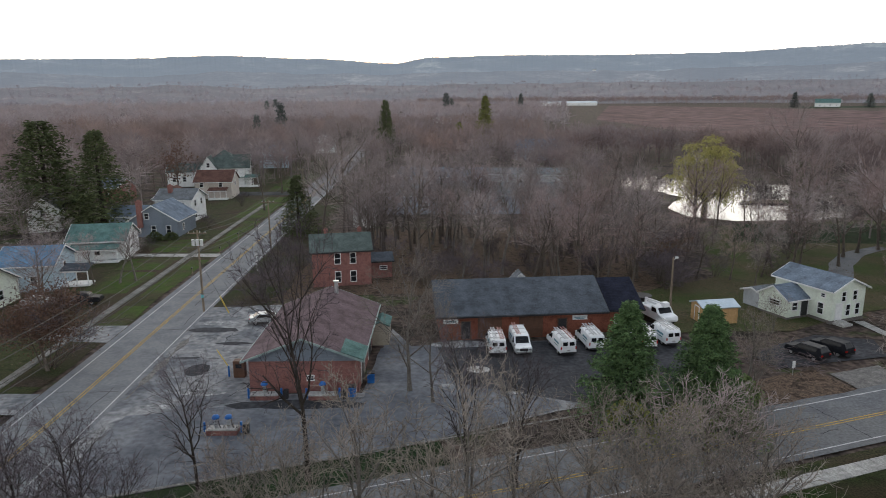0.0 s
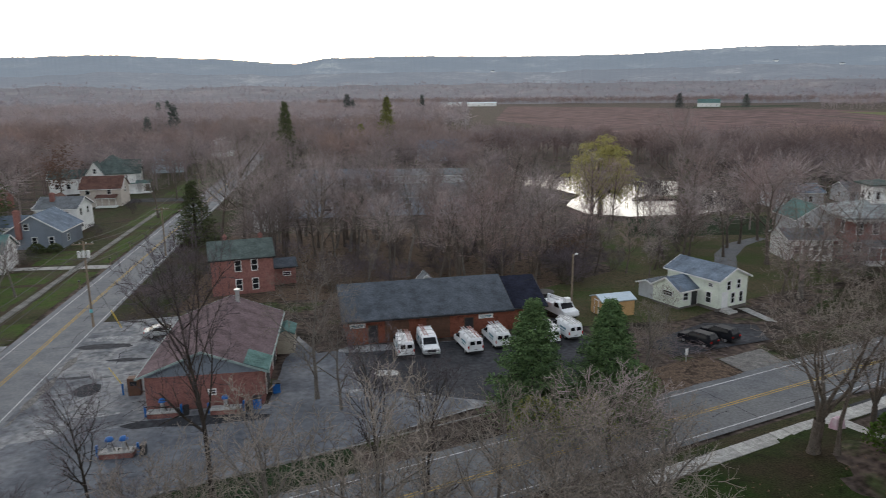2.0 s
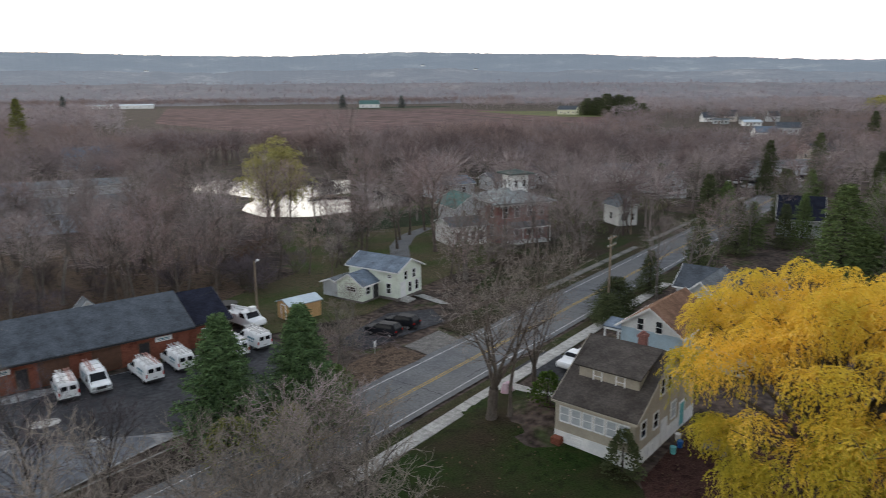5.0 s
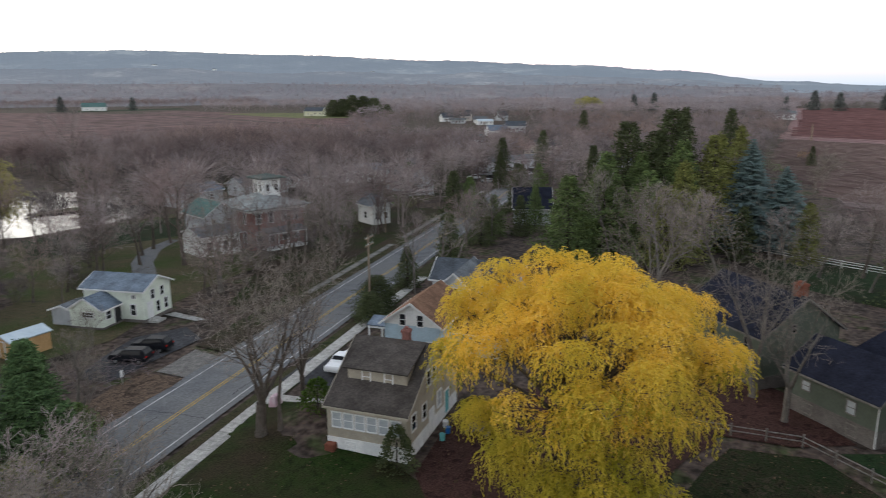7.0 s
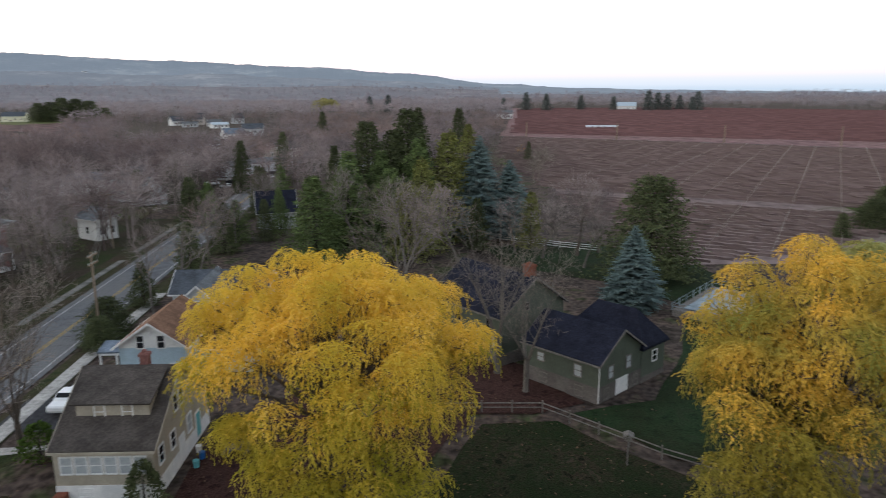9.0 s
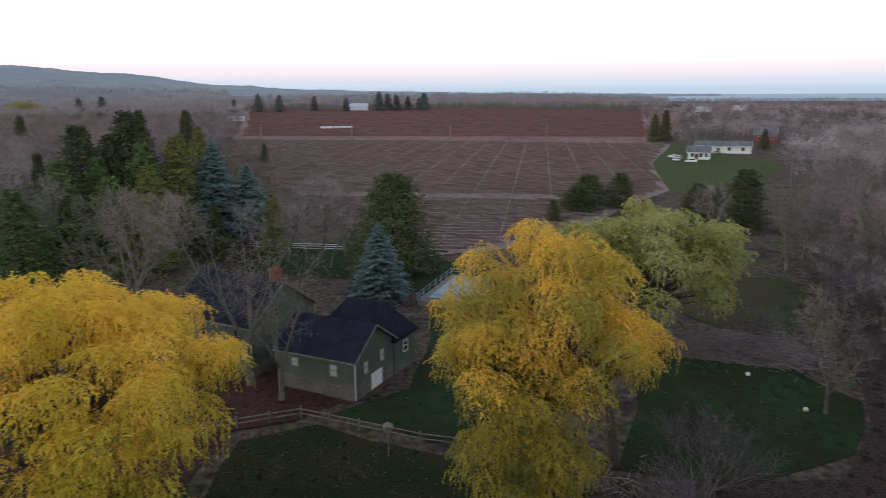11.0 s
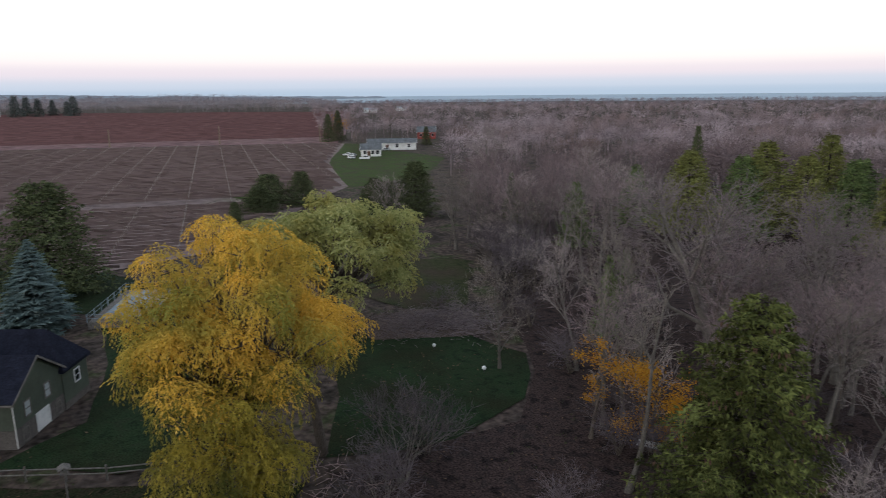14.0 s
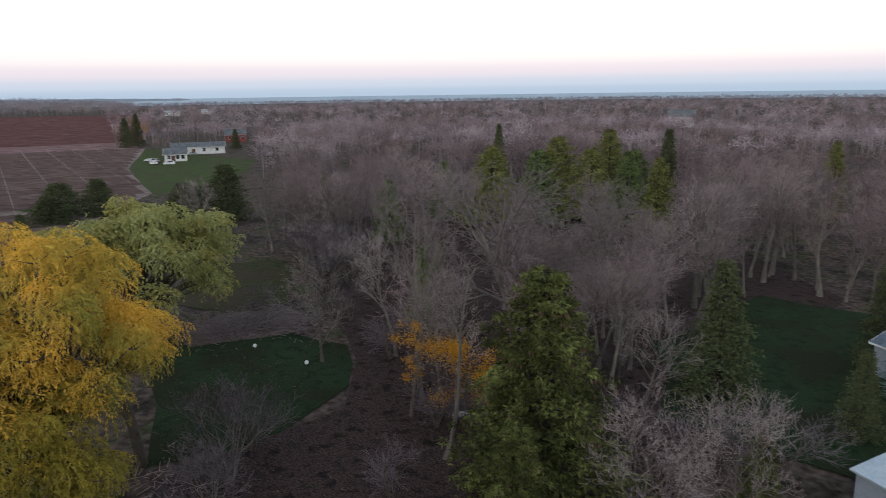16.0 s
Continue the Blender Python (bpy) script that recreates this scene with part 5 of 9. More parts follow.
street_house("brown_roof_house", (-66, 158), (-60, 158), 7, 4.2, 6.2, "y", "side_beige", "roof_redbrown", "beige house with a brown roof", [("F", 0, 3.0, 0.8, 1.3)])
street_house("beige_house", (-65.6, 184.0), (-56.1, 184.6), 9, 4.6, 7.2, "x", "side_beige", "roof_redbrown", "beige two-storey house with a brown roof", [("F", -3, 3.2, 0.9, 1.4), ("F", -3, 0.8, 0.9, 1.4), ("R", 0, 3.2, 0.9, 1.4), ("F", 2, 3.2, 0.9, 1.4)], pch=(5.0, 2.4, 2.6, 1.5, -4.5, 0.0, "roof_redbrown", 4))
hh, ww, dd = street_house("big_white_house", (-71.8, 207.0), (-59.3, 208.5), 12, 5.9, 10.6, "x", "side_white", "roof_greenroof", "large white house with a dark hip roof and gables", [("F", u, v, 0.9, 1.5) for u in (-4, 0, 4) for v in (0.9, 3.8)] + [("R", u, v, 0.9, 1.5) for u in (-3, 2) for v in (0.9, 3.8)], hip=True)
block(hh, 4.5, 5.0, 5.9, 9.2, "y", "side_white", "roof_greenroof", 0.4, cx=-3.6, cy=-5.0, wins=[("F", 0, 6.2, 0.8, 1.2), ("F", -0.9, 3.6, 0.8, 1.4), ("F", 0.9, 3.6, 0.8, 1.4)])
block(hh, 5.0, 4.5, 5.9, 9.2, "x", "side_white", "roof_greenroof", 0.4, cx=5.0, cy=-1.0, wins=[("R", 0, 6.2, 0.8, 1.2)])
porch(hh, 6.0, 3.0, 3.0, 7.5, -3.5, roof="roof_teal", n=5)
block(hh, 12.0, 7.0, 4.4, 6.6, "x", "side_white", "roof_greenroof", 0.4, cx=-11.0, cy=2.0, wins=[("F", u, 1.5, 0.9, 1.3) for u in (-4, -1, 2)])
street_house("blue_house", (-68.5, 262), (-58.0, 264), 10, 5.2, 8.0, "y", "side_blue", "roof_blueroof", "blue house with a bright blue metal roof", [("F", 0, 3.8, 1, 1.4)])
street_house("white_house", (-84, 139), (-78.5, 141), 9, 4.6, 6.8, "y", "side_white", "roof_greyroof", "small white house under dark conifers", [("F", 0, 3.2, 0.8, 1.2)])
street_house("red_cottage", (-91, 183), (-85, 181), 7, 3.6, 5.6, "x", "brick", "roof_bluegrey", "red house with a grey roof behind trees", [("F", 0, 1, 0.9, 1.2)])
street_house("grey_annex", (-69, 142), (-60, 142), 7, 2.8, 4.4, "x", "side_steel", "roof_bluegrey", "low grey annex behind the house", [("F", 0, 1, 0.9, 1.2)])
street_house("white_house", (-60, 330), (-50, 332), 10, 6.0, 9.0, "y", "side_white", "roof_greyroof", "tall white house far down the street", [("F", 0, 4, 1, 1.6)])
# works sheds behind the woods
street_house("works_shed", (-14, 158), (30, 157), 16, 4.2, 6.0, "x", "side_steel", "roof_greyroof", "long grey works shed behind the woods", [("F", -12 + 6 * i, 1.4, 1.4, 1.2) for i in range(5)])
street_house("works_shed", (-13, 196), (10, 192), 14, 4.2, 6.2, "x", "side_steel", "roof_bluegrey", "grey works shed with a blue-grey roof", [("F", 0, 1.4, 1.4, 1.2)])
street_house("works_shed", (8, 200), (36, 197), 12, 4.2, 5.4, "x", "side_lightgrey", "roof_greyroof", "pale grey shed behind the woods", [("F", 0, 1.4, 1.4, 1.2)])
street_house("works_shed", (30, 286), (46, 285), 14, 5.0, 8.0, "x", "side_steel", "roof_blueroof", "blue-roofed shed behind the woods", [("F", 0, 1.4, 1.4, 1.2)])
street_house("white_house", (-18.5, 142), (-14, 142), 6, 4.0, 6.0, "y", "side_white", "roof_greyroof", "pale gabled house behind bare trees", [("F", 0, 2.6, 0.8, 1.2)])
# far farms
for nm, x, y, w, d, e, r, rot, wl_, rf, lab in [
    ("farm_house", 0, 645, 20, 10, 6, 9, 0, "side_white", "roof_greyroof", "white farmhouse far down the valley"),
    ("greenhouse", 225, 1480, 45, 14, 6, 8, -8, "side_white", "tin", "long white farm shed"),
    ("greenhouse", 285, 1450, 60, 16, 6, 8, -8, "side_white", "tin", "long white farm shed"),
    ("farm_house", 708, 1830, 26, 14, 11, 16, -20, "side_white", "roof_greyroof", "white farmhouse at the far field"),
    ("farm_shed", 755, 1820, 50, 14, 5, 8, -20, "side_lightgrey", "tin", "pale farm shed beyond the fields"),
    ("farm_barn", 618, 1140, 36, 16, 7, 13, -28, "side_white", "roof_teal", "barn with a teal metal roof"),
    ("yellow_barn", 598, 612, 22, 14, 6, 10, -62, "side_cream", "roof_slate", "pale yellow barn beside a green field"),
    ("farm_house", 543, 384, 10, 8, 4, 8, -30, "side_white", "roof_slate", "white farmhouse at the village edge"),
    ("farm_house", 562, 374, 9, 8, 5, 10, -75, "side_beige", "roof_slate", "beige gabled house at the village edge"),
    ("farm_house", 533, 340, 11, 7, 3, 5.5, -50, "side_white", "roof_greyroof", "low white house at the village edge"),
    ("farm_shed", 516, 352, 12, 7, 3, 4.5, -62, "side_lightgrey", "roof_greyroof", "pale shed between bare trees"),
    ("farm_house", 585, 349, 9, 8, 5, 9, -20, "side_lightgrey", "roof_slate", "grey gabled house at the village edge"),
    ("farm_shed", 505, 318, 13, 7, 3, 4.5, -40, "side_white", "tin", "white shed between bare trees"),
    ("farm_house", 420, 240, 13, 9, 4.5, 7.5, -60, "side_lightgrey", "roof_slate", "grey house among bare trees"),
    ("farm_house", 372, 226, 12, 8, 4, 7, -35, "side_white", "roof_bluegrey", "white house among bare trees"),
    ("white_barn", 720, 127, 22, 12, 5, 8, -80, "side_white", "roof_greyroof", "white barn at the edge of the vineyard"),
    ("pump_house", 529, 20, 22, 6, 1.6, 2.2, -88, "side_white", "tin", "low white shed in the vineyard"),
    ("farm_house", 1045, 4, 26, 14, 6, 11, -90, "side_white", "tin", "white farm at the far field"),
    ("farm_house", 266, -130, 8, 7, 3.0, 5.0, -120, "side_white", "roof_greyroof", "white house with a grey roof in a green yard"),
    ("ranch_house", 292, -154, 22, 9, 3.2, 4.8, -118, "side_white", "roof_greyroof", "long white ranch house"),
    ("farm_house", 348, -207, 10, 8, 4.0, 6.6, -125, "barn_red", "roof_greyroof", "red farmhouse with white trim and a grey roof"),
    ("farm_house", 205, -460, 16, 12, 7, 11, -155, "side_white", "roof_greyroof", "white house above the far woods"),
    ("farm_shed", 860, -430, 18, 10, 4, 6, -115, "side_white", "tin", "white shed on the far plain"),
    ("farm_shed", 900, -500, 14, 9, 4, 6, -115, "side_white", "tin", "white shed on the far plain"),
]:
    h = thing(nm, x, y, 0, rot, lab, "house" if "house" in nm and nm != "greenhouse" else "barn")
    block(h, w, d, e, r, "x", wl_, rf, 0.5, wins=[("F", -w * 0.3, e * 0.35, 1.2, 1.4), ("F", w * 0.1, e * 0.35, 1.2, 1.4), ("F", w * 0.35, e * 0.35, 1.2, 1.4)], doors=[("F", -w * 0.1, 0.05, 1.4, 2.2, "door_brown")])


for i, (az, el, size) in enumerate(HILL_HOUSES):
    x, y, z = hill_spot(az, el)
    h = thing("hill_farm", x, y, z - 1.0, az + 20 * (i % 3), "tiny white farm building on the wooded hills", "house")
    block(h, size, 11, 6, 9, "x", "side_white", "roof_greyroof", 0.5)


# ---- vehicles ----
def profile_body(outline, width, tuck, waist, bevel=0.06):
    """A car body from its side outline (x forward, z up); above the waist the sides lean in by tuck."""
    m = Mesh()
    n = len(outline)
    for sy in (-1, 1):
        for x, z in outline:
            k = max(0.0, (z - waist)) * tuck
            m.v.append((x, sy * (width / 2 - k), z))
    m.f = [tuple(range(n - 1, -1, -1)), tuple(range(n, 2 * n))] + [(i, (i + 1) % n, n + (i + 1) % n, n + i) for i in range(n)]
    return m


def wheel(parent, x, y, r, w=0.22):
    m = Mesh()
    m.disc((0, 0, 0), (0, 1, 0), r, w, 18)
    ty = part("wheel", m, M["tyre"], parent, at=pose(x, y, r))
    m = Mesh()
    m.disc((0, 0, 0), (0, 1, 0), r * 0.6, w + 0.02, 14)
    part("rim", m, M["rim"], ty)
    return ty


def quad_panel(parent, name, pts, mat, label=""):
    m = Mesh()
    q = [Vector(p) for p in pts]
    nrm = (q[1] - q[0]).cross(q[2] - q[0]).normalized() * 0.012
    m.hull([p - nrm for p in q] + [p + nrm for p in q], [(3, 2, 1, 0), (4, 5, 6, 7), (0, 1, 5, 4), (1, 2, 6, 5), (2, 3, 7, 6), (3, 0, 4, 7)])
    return part(name, m, mat, parent, label)


def box_part(parent, name, x0, x1, y0, y1, z0, z1, mat, label="", bevel=0.0):
    m = Mesh()
    m.box(x0, x1, y0, y1, z0, z1)
    return part(name, m, M[mat], parent, label, bevel=bevel)


def van(x, y, rot, label, rack="ladder"):
    v = thing("work_van", x, y - 0.4, 0.03, rot, label, "van", "work vans in the yard")
    v.matrix_basis = v.matrix_basis @ Matrix.Diagonal((0.88, 0.88, 0.88, 1))
    L, W, H = 5.5, 2.02, 2.12
    out = [(-2.75, 0.45), (2.62, 0.42), (2.75, 0.65), (2.7, 1.05), (1.75, 1.22), (1.05, 2.0), (0.75, H), (-2.6, H), (-2.75, 1.95)]
    part("body", profile_body(out, W, 0.12, 1.15), M["van_white"], v, bevel=0.07, smooth=False)
    quad_panel(v, "windscreen", [(1.68, -0.82, 1.28), (1.68, 0.82, 1.28), (1.12, 0.76, 1.95), (1.12, -0.76, 1.95)], M["car_glass"])
    for sy in (-1, 1):
        k = lambda z: sy * (W / 2 - max(0, z - 1.15) * 0.12 + 0.005)
        quad_panel(v, "side_window", [(0.55, k(1.28), 1.28), (1.4, k(1.28), 1.28), (1.02, k(1.85), 1.85), (0.55, k(1.85), 1.85)], M["car_glass"])
        quad_panel(v, "lettering", [(-1.9, k(1.35), 1.35), (-0.3, k(1.35), 1.35), (-0.3, k(1.55), 1.55), (-1.9, k(1.55), 1.55)], M["lettering"])
        quad_panel(v, "lettering", [(-1.7, k(1.05), 1.05), (-0.5, k(1.05), 1.05), (-0.5, k(1.15), 1.15), (-1.7, k(1.15), 1.15)], M["lettering"])
        quad_panel(v, "rear_window", [(-2.77, sy * 0.12, 1.4), (-2.77, sy * 0.72, 1.4), (-2.76, sy * 0.68, 1.85), (-2.76, sy * 0.12, 1.85)], M["car_glass"])
        box_part(v, "tail_lamp", -2.79, -2.73, sy * 0.9 - 0.07, sy * 0.9 + 0.07, 0.95, 1.3, "red_lamp")
        box_part(v, "headlamp", 2.68, 2.76, sy * 0.75 - 0.16, sy * 0.75 + 0.16, 0.75, 0.95, "rim")
        box_part(v, "mirror", 1.25, 1.4, sy * 1.06 - 0.1, sy * 1.06 + 0.1, 1.3, 1.6, "dark_metal", bevel=0.02)
        wheel(v, 1.75, sy * 0.88, 0.37)
        wheel(v, -1.65, sy * 0.88, 0.37)
    box_part(v, "rear_bumper", -2.88, -2.74, -0.95, 0.95, 0.42, 0.6, "dark_metal", bevel=0.02)
    box_part(v, "front_bumper", 2.7, 2.86, -0.98, 0.98, 0.42, 0.62, "metal", bevel=0.02)
    box_part(v, "grille", 2.72, 2.78, -0.5, 0.5, 0.68, 0.98, "dark_metal")
    box_part(v, "number_plate", -2.8, -2.76, -0.2, 0.2, 0.75, 0.88, "line_white")
    for px in (-2.2, -0.8, 0.6):
        m = Mesh()
        m.box(px - 0.03, px + 0.03, -0.88, 0.88, H + 0.14, H + 0.19)
        for sy in (-0.85, 0.85):
            m.box(px - 0.03, px + 0.03, sy - 0.03, sy + 0.03, H - 0.05, H + 0.16)
        part("rack_bar", m, M["metal"], v)
    if rack != "none":
        for off, mt in ((-0.45, "amber" if rack == "red" else "metal"), (0.35, "metal")) if rack != "one" else ((-0.4, "amber"),):
            m = Mesh()
            for sy in (-0.2, 0.2):
                m.box(-2.9, 1.4, off + sy - 0.03, off + sy + 0.03, H + 0.2, H + 0.28)
            for k in range(13):
                m.box(-2.8 + k * 0.33, -2.76 + k * 0.33, off - 0.17, off + 0.17, H + 0.22, H + 0.26)
            part("ladder", m, M[mt], v)
    return v


def car(x, y, rot, kind_, paint, label, name="car"):
    v = thing(name, x, y, 0.03, rot, label, "car", "parked cars")
    v.matrix_basis = v.matrix_basis @ Matrix.Diagonal((0.88, 0.9, 0.92, 1))
    if kind_ == "suv":
        out = [(-2.35, 0.4), (2.3, 0.38), (2.38, 0.7), (2.25, 0.98), (1.15, 1.08), (0.45, 1.62), (-1.9, 1.68), (-2.3, 1.15), (-2.38, 0.75)]
        glass = [(-1.7, 1.16), (0.95, 1.12), (0.4, 1.55), (-1.65, 1.58)]
        wscr = [(1.08, 1.13), (0.5, 1.58)]
        rear = [(-2.28, 1.2), (-1.96, 1.62)]
    elif kind_ == "pickup":
        out = [(-2.7, 0.5), (2.6, 0.45), (2.7, 0.8), (2.6, 1.1), (1.4, 1.2), (0.75, 1.75), (-0.55, 1.78), (-0.75, 1.18), (-2.7, 1.15)]
        glass = [(-0.5, 1.25), (1.15, 1.22), (0.68, 1.66), (-0.42, 1.68)]
        wscr = [(1.33, 1.24), (0.8, 1.7)]
        rear = [(-0.74, 1.25), (-0.6, 1.7)]
    else:
        out = [(-2.3, 0.38), (2.25, 0.35), (2.32, 0.62), (2.2, 0.82), (1.15, 0.96), (0.35, 1.42), (-1.0, 1.45), (-1.75, 1.05), (-2.28, 0.98)]
        glass = [(-1.35, 1.02), (0.85, 1.0), (0.3, 1.35), (-0.95, 1.37)]
        wscr = [(1.08, 1.02), (0.4, 1.38)]
        rear = [(-1.7, 1.08), (-1.06, 1.4)]
    W = 1.84
    part("body", profile_body(out, W, 0.28, 1.0), M[paint], v, bevel=0.07)
    for sy in (-1, 1):
        quad_panel(v, "side_window", [(px, sy * (W / 2 - max(0, pz - 1.0) * 0.28 + 0.004), pz) for px, pz in glass], M["car_glass"])
        for wx in (-1.45, 1.42):
            wheel(v, wx, sy * 0.8, 0.34, 0.2)
        box_part(v, "tail_lamp", out[-1][0] - 0.03, out[-1][0] + 0.06, sy * 0.72 - 0.14, sy * 0.72 + 0.14, 0.82, 0.98, "red_lamp")
        box_part(v, "headlamp", 2.2, 2.32, sy * 0.68 - 0.16, sy * 0.68 + 0.16, 0.66, 0.78, "rim")
        box_part(v, "mirror", 0.75, 0.9, sy * 0.98 - 0.08, sy * 0.98 + 0.08, 1.0, 1.15, paint, bevel=0.02)
    for nm, (a, b) in (("windscreen", wscr), ("rear_window", rear)):
        k = lambda z: W / 2 - max(0, z - 1.0) * 0.28 - 0.1
        quad_panel(v, nm, [(a[0], -k(a[1]), a[1]), (a[0], k(a[1]), a[1]), (b[0], k(b[1]), b[1]), (b[0], -k(b[1]), b[1])], M["car_glass"])
    box_part(v, "bumper", -2.42 if kind_ != "pickup" else -2.78, -2.3, -0.85, 0.85, 0.38, 0.55, "dark_metal", bevel=0.02)
    return v


van(5.6, 71.4, 92, "white work van seen from behind, ladders on its roof", "red")
van(8.2, 71.6, -86, "white work van nosed outwards with a roof rack", "one")
van(12.6, 71.3, 99, "white work van with a red ladder on its rack", "red")
van(15.9, 72.5, 97, "white work van with dark lettering on its side", "two")
van(21.6, 72.8, 96, "white work van behind the fir trees", "two")
van(24.3, 73.8, 100, "white work van beside the yard gate", "two")
# lorry with a lift
v = thing("bucket_truck", 25.6, 80.2, 0.03, -72, "white service truck with a folded lift on its roof", "truck")
out = [(-2.9, 0.6), (2.7, 0.55), (2.85, 0.8), (2.75, 1.25), (1.9, 1.42), (1.35, 2.1), (0.3, 2.15), (0.25, 1.5), (-2.9, 1.5)]
part("body", profile_body(out, 2.1, 0.1, 1.3), M["van_white"], v, bevel=0.06)
quad_panel(v, "windscreen", [(1.86, -0.85, 1.46), (1.86, 0.85, 1.46), (1.42, 0.8, 2.04), (1.42, -0.8, 2.04)], M["car_glass"])
for sy in (-1, 1):
    wheel(v, 1.8, sy * 0.92, 0.42)
    wheel(v, -1.6, sy * 0.92, 0.42)
    quad_panel(v, "side_window", [(0.45, sy * 1.045, 1.5), (1.5, sy * 1.04, 1.5), (1.2, sy * 0.99, 2.0), (0.45, sy * 0.99, 2.0)], M["car_glass"])
    box_part(v, "tool_locker", -2.8, 0.1, sy * 0.88 - 0.2, sy * 0.88 + 0.2, 1.2, 1.75, "van_white", bevel=0.03)
m = Mesh()
m.tube((-2.2, 0, 2.2), (1.6, 0.1, 2.45), 0.14, 0.11, 6, True)
m.tube((-2.2, 0, 1.5), (-2.2, 0, 2.3), 0.2, 0.18, 8, True)
part("lift_arm", m, M["van_white"], v)
box_part(v, "lift_basket", 1.3, 2.0, -0.35, 0.35, 2.2, 2.75, "van_white", bevel=0.04)

car(37.6, 68.1, 118, "suv", "car_black", "black hatchback parked on the drive", "sedan")
car(40.8, 69.3, 116, "suv", "car_black", "black sport utility car on the drive", "suv")
car(48.7, 48.8, 195, "pickup", "car_white", "white pickup truck in the drive", "pickup_truck")
car(-21.4, 80.6, 12, "sedan", "car_silver", "silver car parked behind the car wash", "sedan")
car(-47.8, 89.0, 8, "pickup", "car_black", "dark pickup truck beside the blue cottage", "pickup_truck")
car(-53.5, 88.5, 8, "sedan", "car_silver", "silver car beside the cottage", "sedan")
for i, (x, y) in enumerate([(181, 114), (186, 122), (190, 118), (196, 124), (204, 113), (212, 116)]):
    car(x, y, 70 + 30 * (i % 2), "suv" if i % 2 else "sedan", ("car_silver", "car_white", "car_black")[i % 3], "parked car on the village lot")
for i, (x, y) in enumerate([(258, -117), (266, -121), (272, -122), (252, -120), (285, -147)]):
    car(x, y, 20 * i, "suv" if i % 2 else "sedan", ("car_white", "car_silver", "car_white")[i % 3], "pale car in the far yard")

# ---- vacuum islands of the car wash ----
def vacuum(x, y, rot, two=True):
    t = thing("vacuum_station", x, y, 0.02, rot, "car vacuum island with blue domed units on concrete", "vacuum", "vacuum islands")
    box_part(t, "plinth", -1.25, 1.25, -0.45, 0.45, 0, 0.42, "brick", bevel=0.02)
    box_part(t, "plinth_top", -1.3, 1.3, -0.5, 0.5, 0.42, 0.5, "concrete", bevel=0.02)
    for dx in ((-0.5, 0.55) if two else (0.0,)):
        m = Mesh()
        m.tube((0, 0, 0.5), (0, 0, 1.35), 0.17, 0.17, 12, True)
        u = part("drum", m, M["metal"], t, at=pose(dx, 0, 0), smooth=False)
        m = Mesh()
        for k in range(5):
            a0, a1 = k / 5 * 1.5708, (k + 1) / 5 * 1.5708
            m.tube((0, 0, 1.35 + 0.32 * math.sin(a0)), (0, 0, 1.35 + 0.32 * math.sin(a1)), 0.33 * math.cos(a0), max(0.01, 0.33 * math.cos(a1)), 14, k == 0)
        part("dome", m, M["plastic_blue"], u, "blue plastic dome")
        m = Mesh()
        last = Vector((0.17, 0, 1.1))
        for k in range(1, 9):
            q = Vector((0.17 + 0.5 * k / 8, -0.1 * k / 8, 1.1 - 0.75 * math.sin(k / 8 * 2.6)))
            m.tube(last, q, 0.035, 0.035, 6)
            last = q
        part("hose", m, M["wire"], u)
    for sx in (-1.5, 1.5):
        m = Mesh()
        m.tube((sx, 0.1, 0), (sx, 0.1, 0.95), 0.1, 0.1, 10, True)
        part("bollard", m, M["plastic_blue"], t)
    box_part(t, "bin", 1.7, 2.15, -0.25, 0.25, 0, 0.85, "dark_metal", bevel=0.05)
    return t


vacuum(-18.1, 52.4, 0)
vacuum(-16.3, 59.0, 0, False)
vacuum(-11.0, 58.9, 0, False)
t = thing("pay_station", -20.0, 64.2, 0.02, 0, "dark pay booth with blue post and striped barrier arm", "kiosk")
box_part(t, "cabinet", -0.55, 0.55, -0.4, 0.4, 0, 1.7, "door_brown", bevel=0.03)
box_part(t, "screen", -0.3, 0.3, -0.43, -0.4, 1.0, 1.4, "glass")
m = Mesh()
m.tube((-1.1, 0, 0), (-1.1, 0, 1.1), 0.09, 0.09, 8, True)
part("post", m, M["plastic_blue"], t)
m = Mesh()
m.tube((-1.1, 0, 1.0), (-2.3, 0.5, 2.6), 0.05, 0.04, 6, True)
part("barrier_arm", m, M["yellow_paint"], t, "yellow barrier arm")
for x, y, lab in ((-8.4, 59.4, "blue bin beside the brick wall"), (-7.0, 62.5, "blue bin beside the brick wall")):
    t = thing("waste_bin", x, y, 0.02, 5, lab, "bin")
    box_part(t, "body", -0.35, 0.35, -0.35, 0.35, 0, 0.95, "plastic_blue", bevel=0.05)
    box_part(t, "lid", -0.38, 0.38, -0.38, 0.38, 0.96, 1.05, "dark_metal", bevel=0.02)

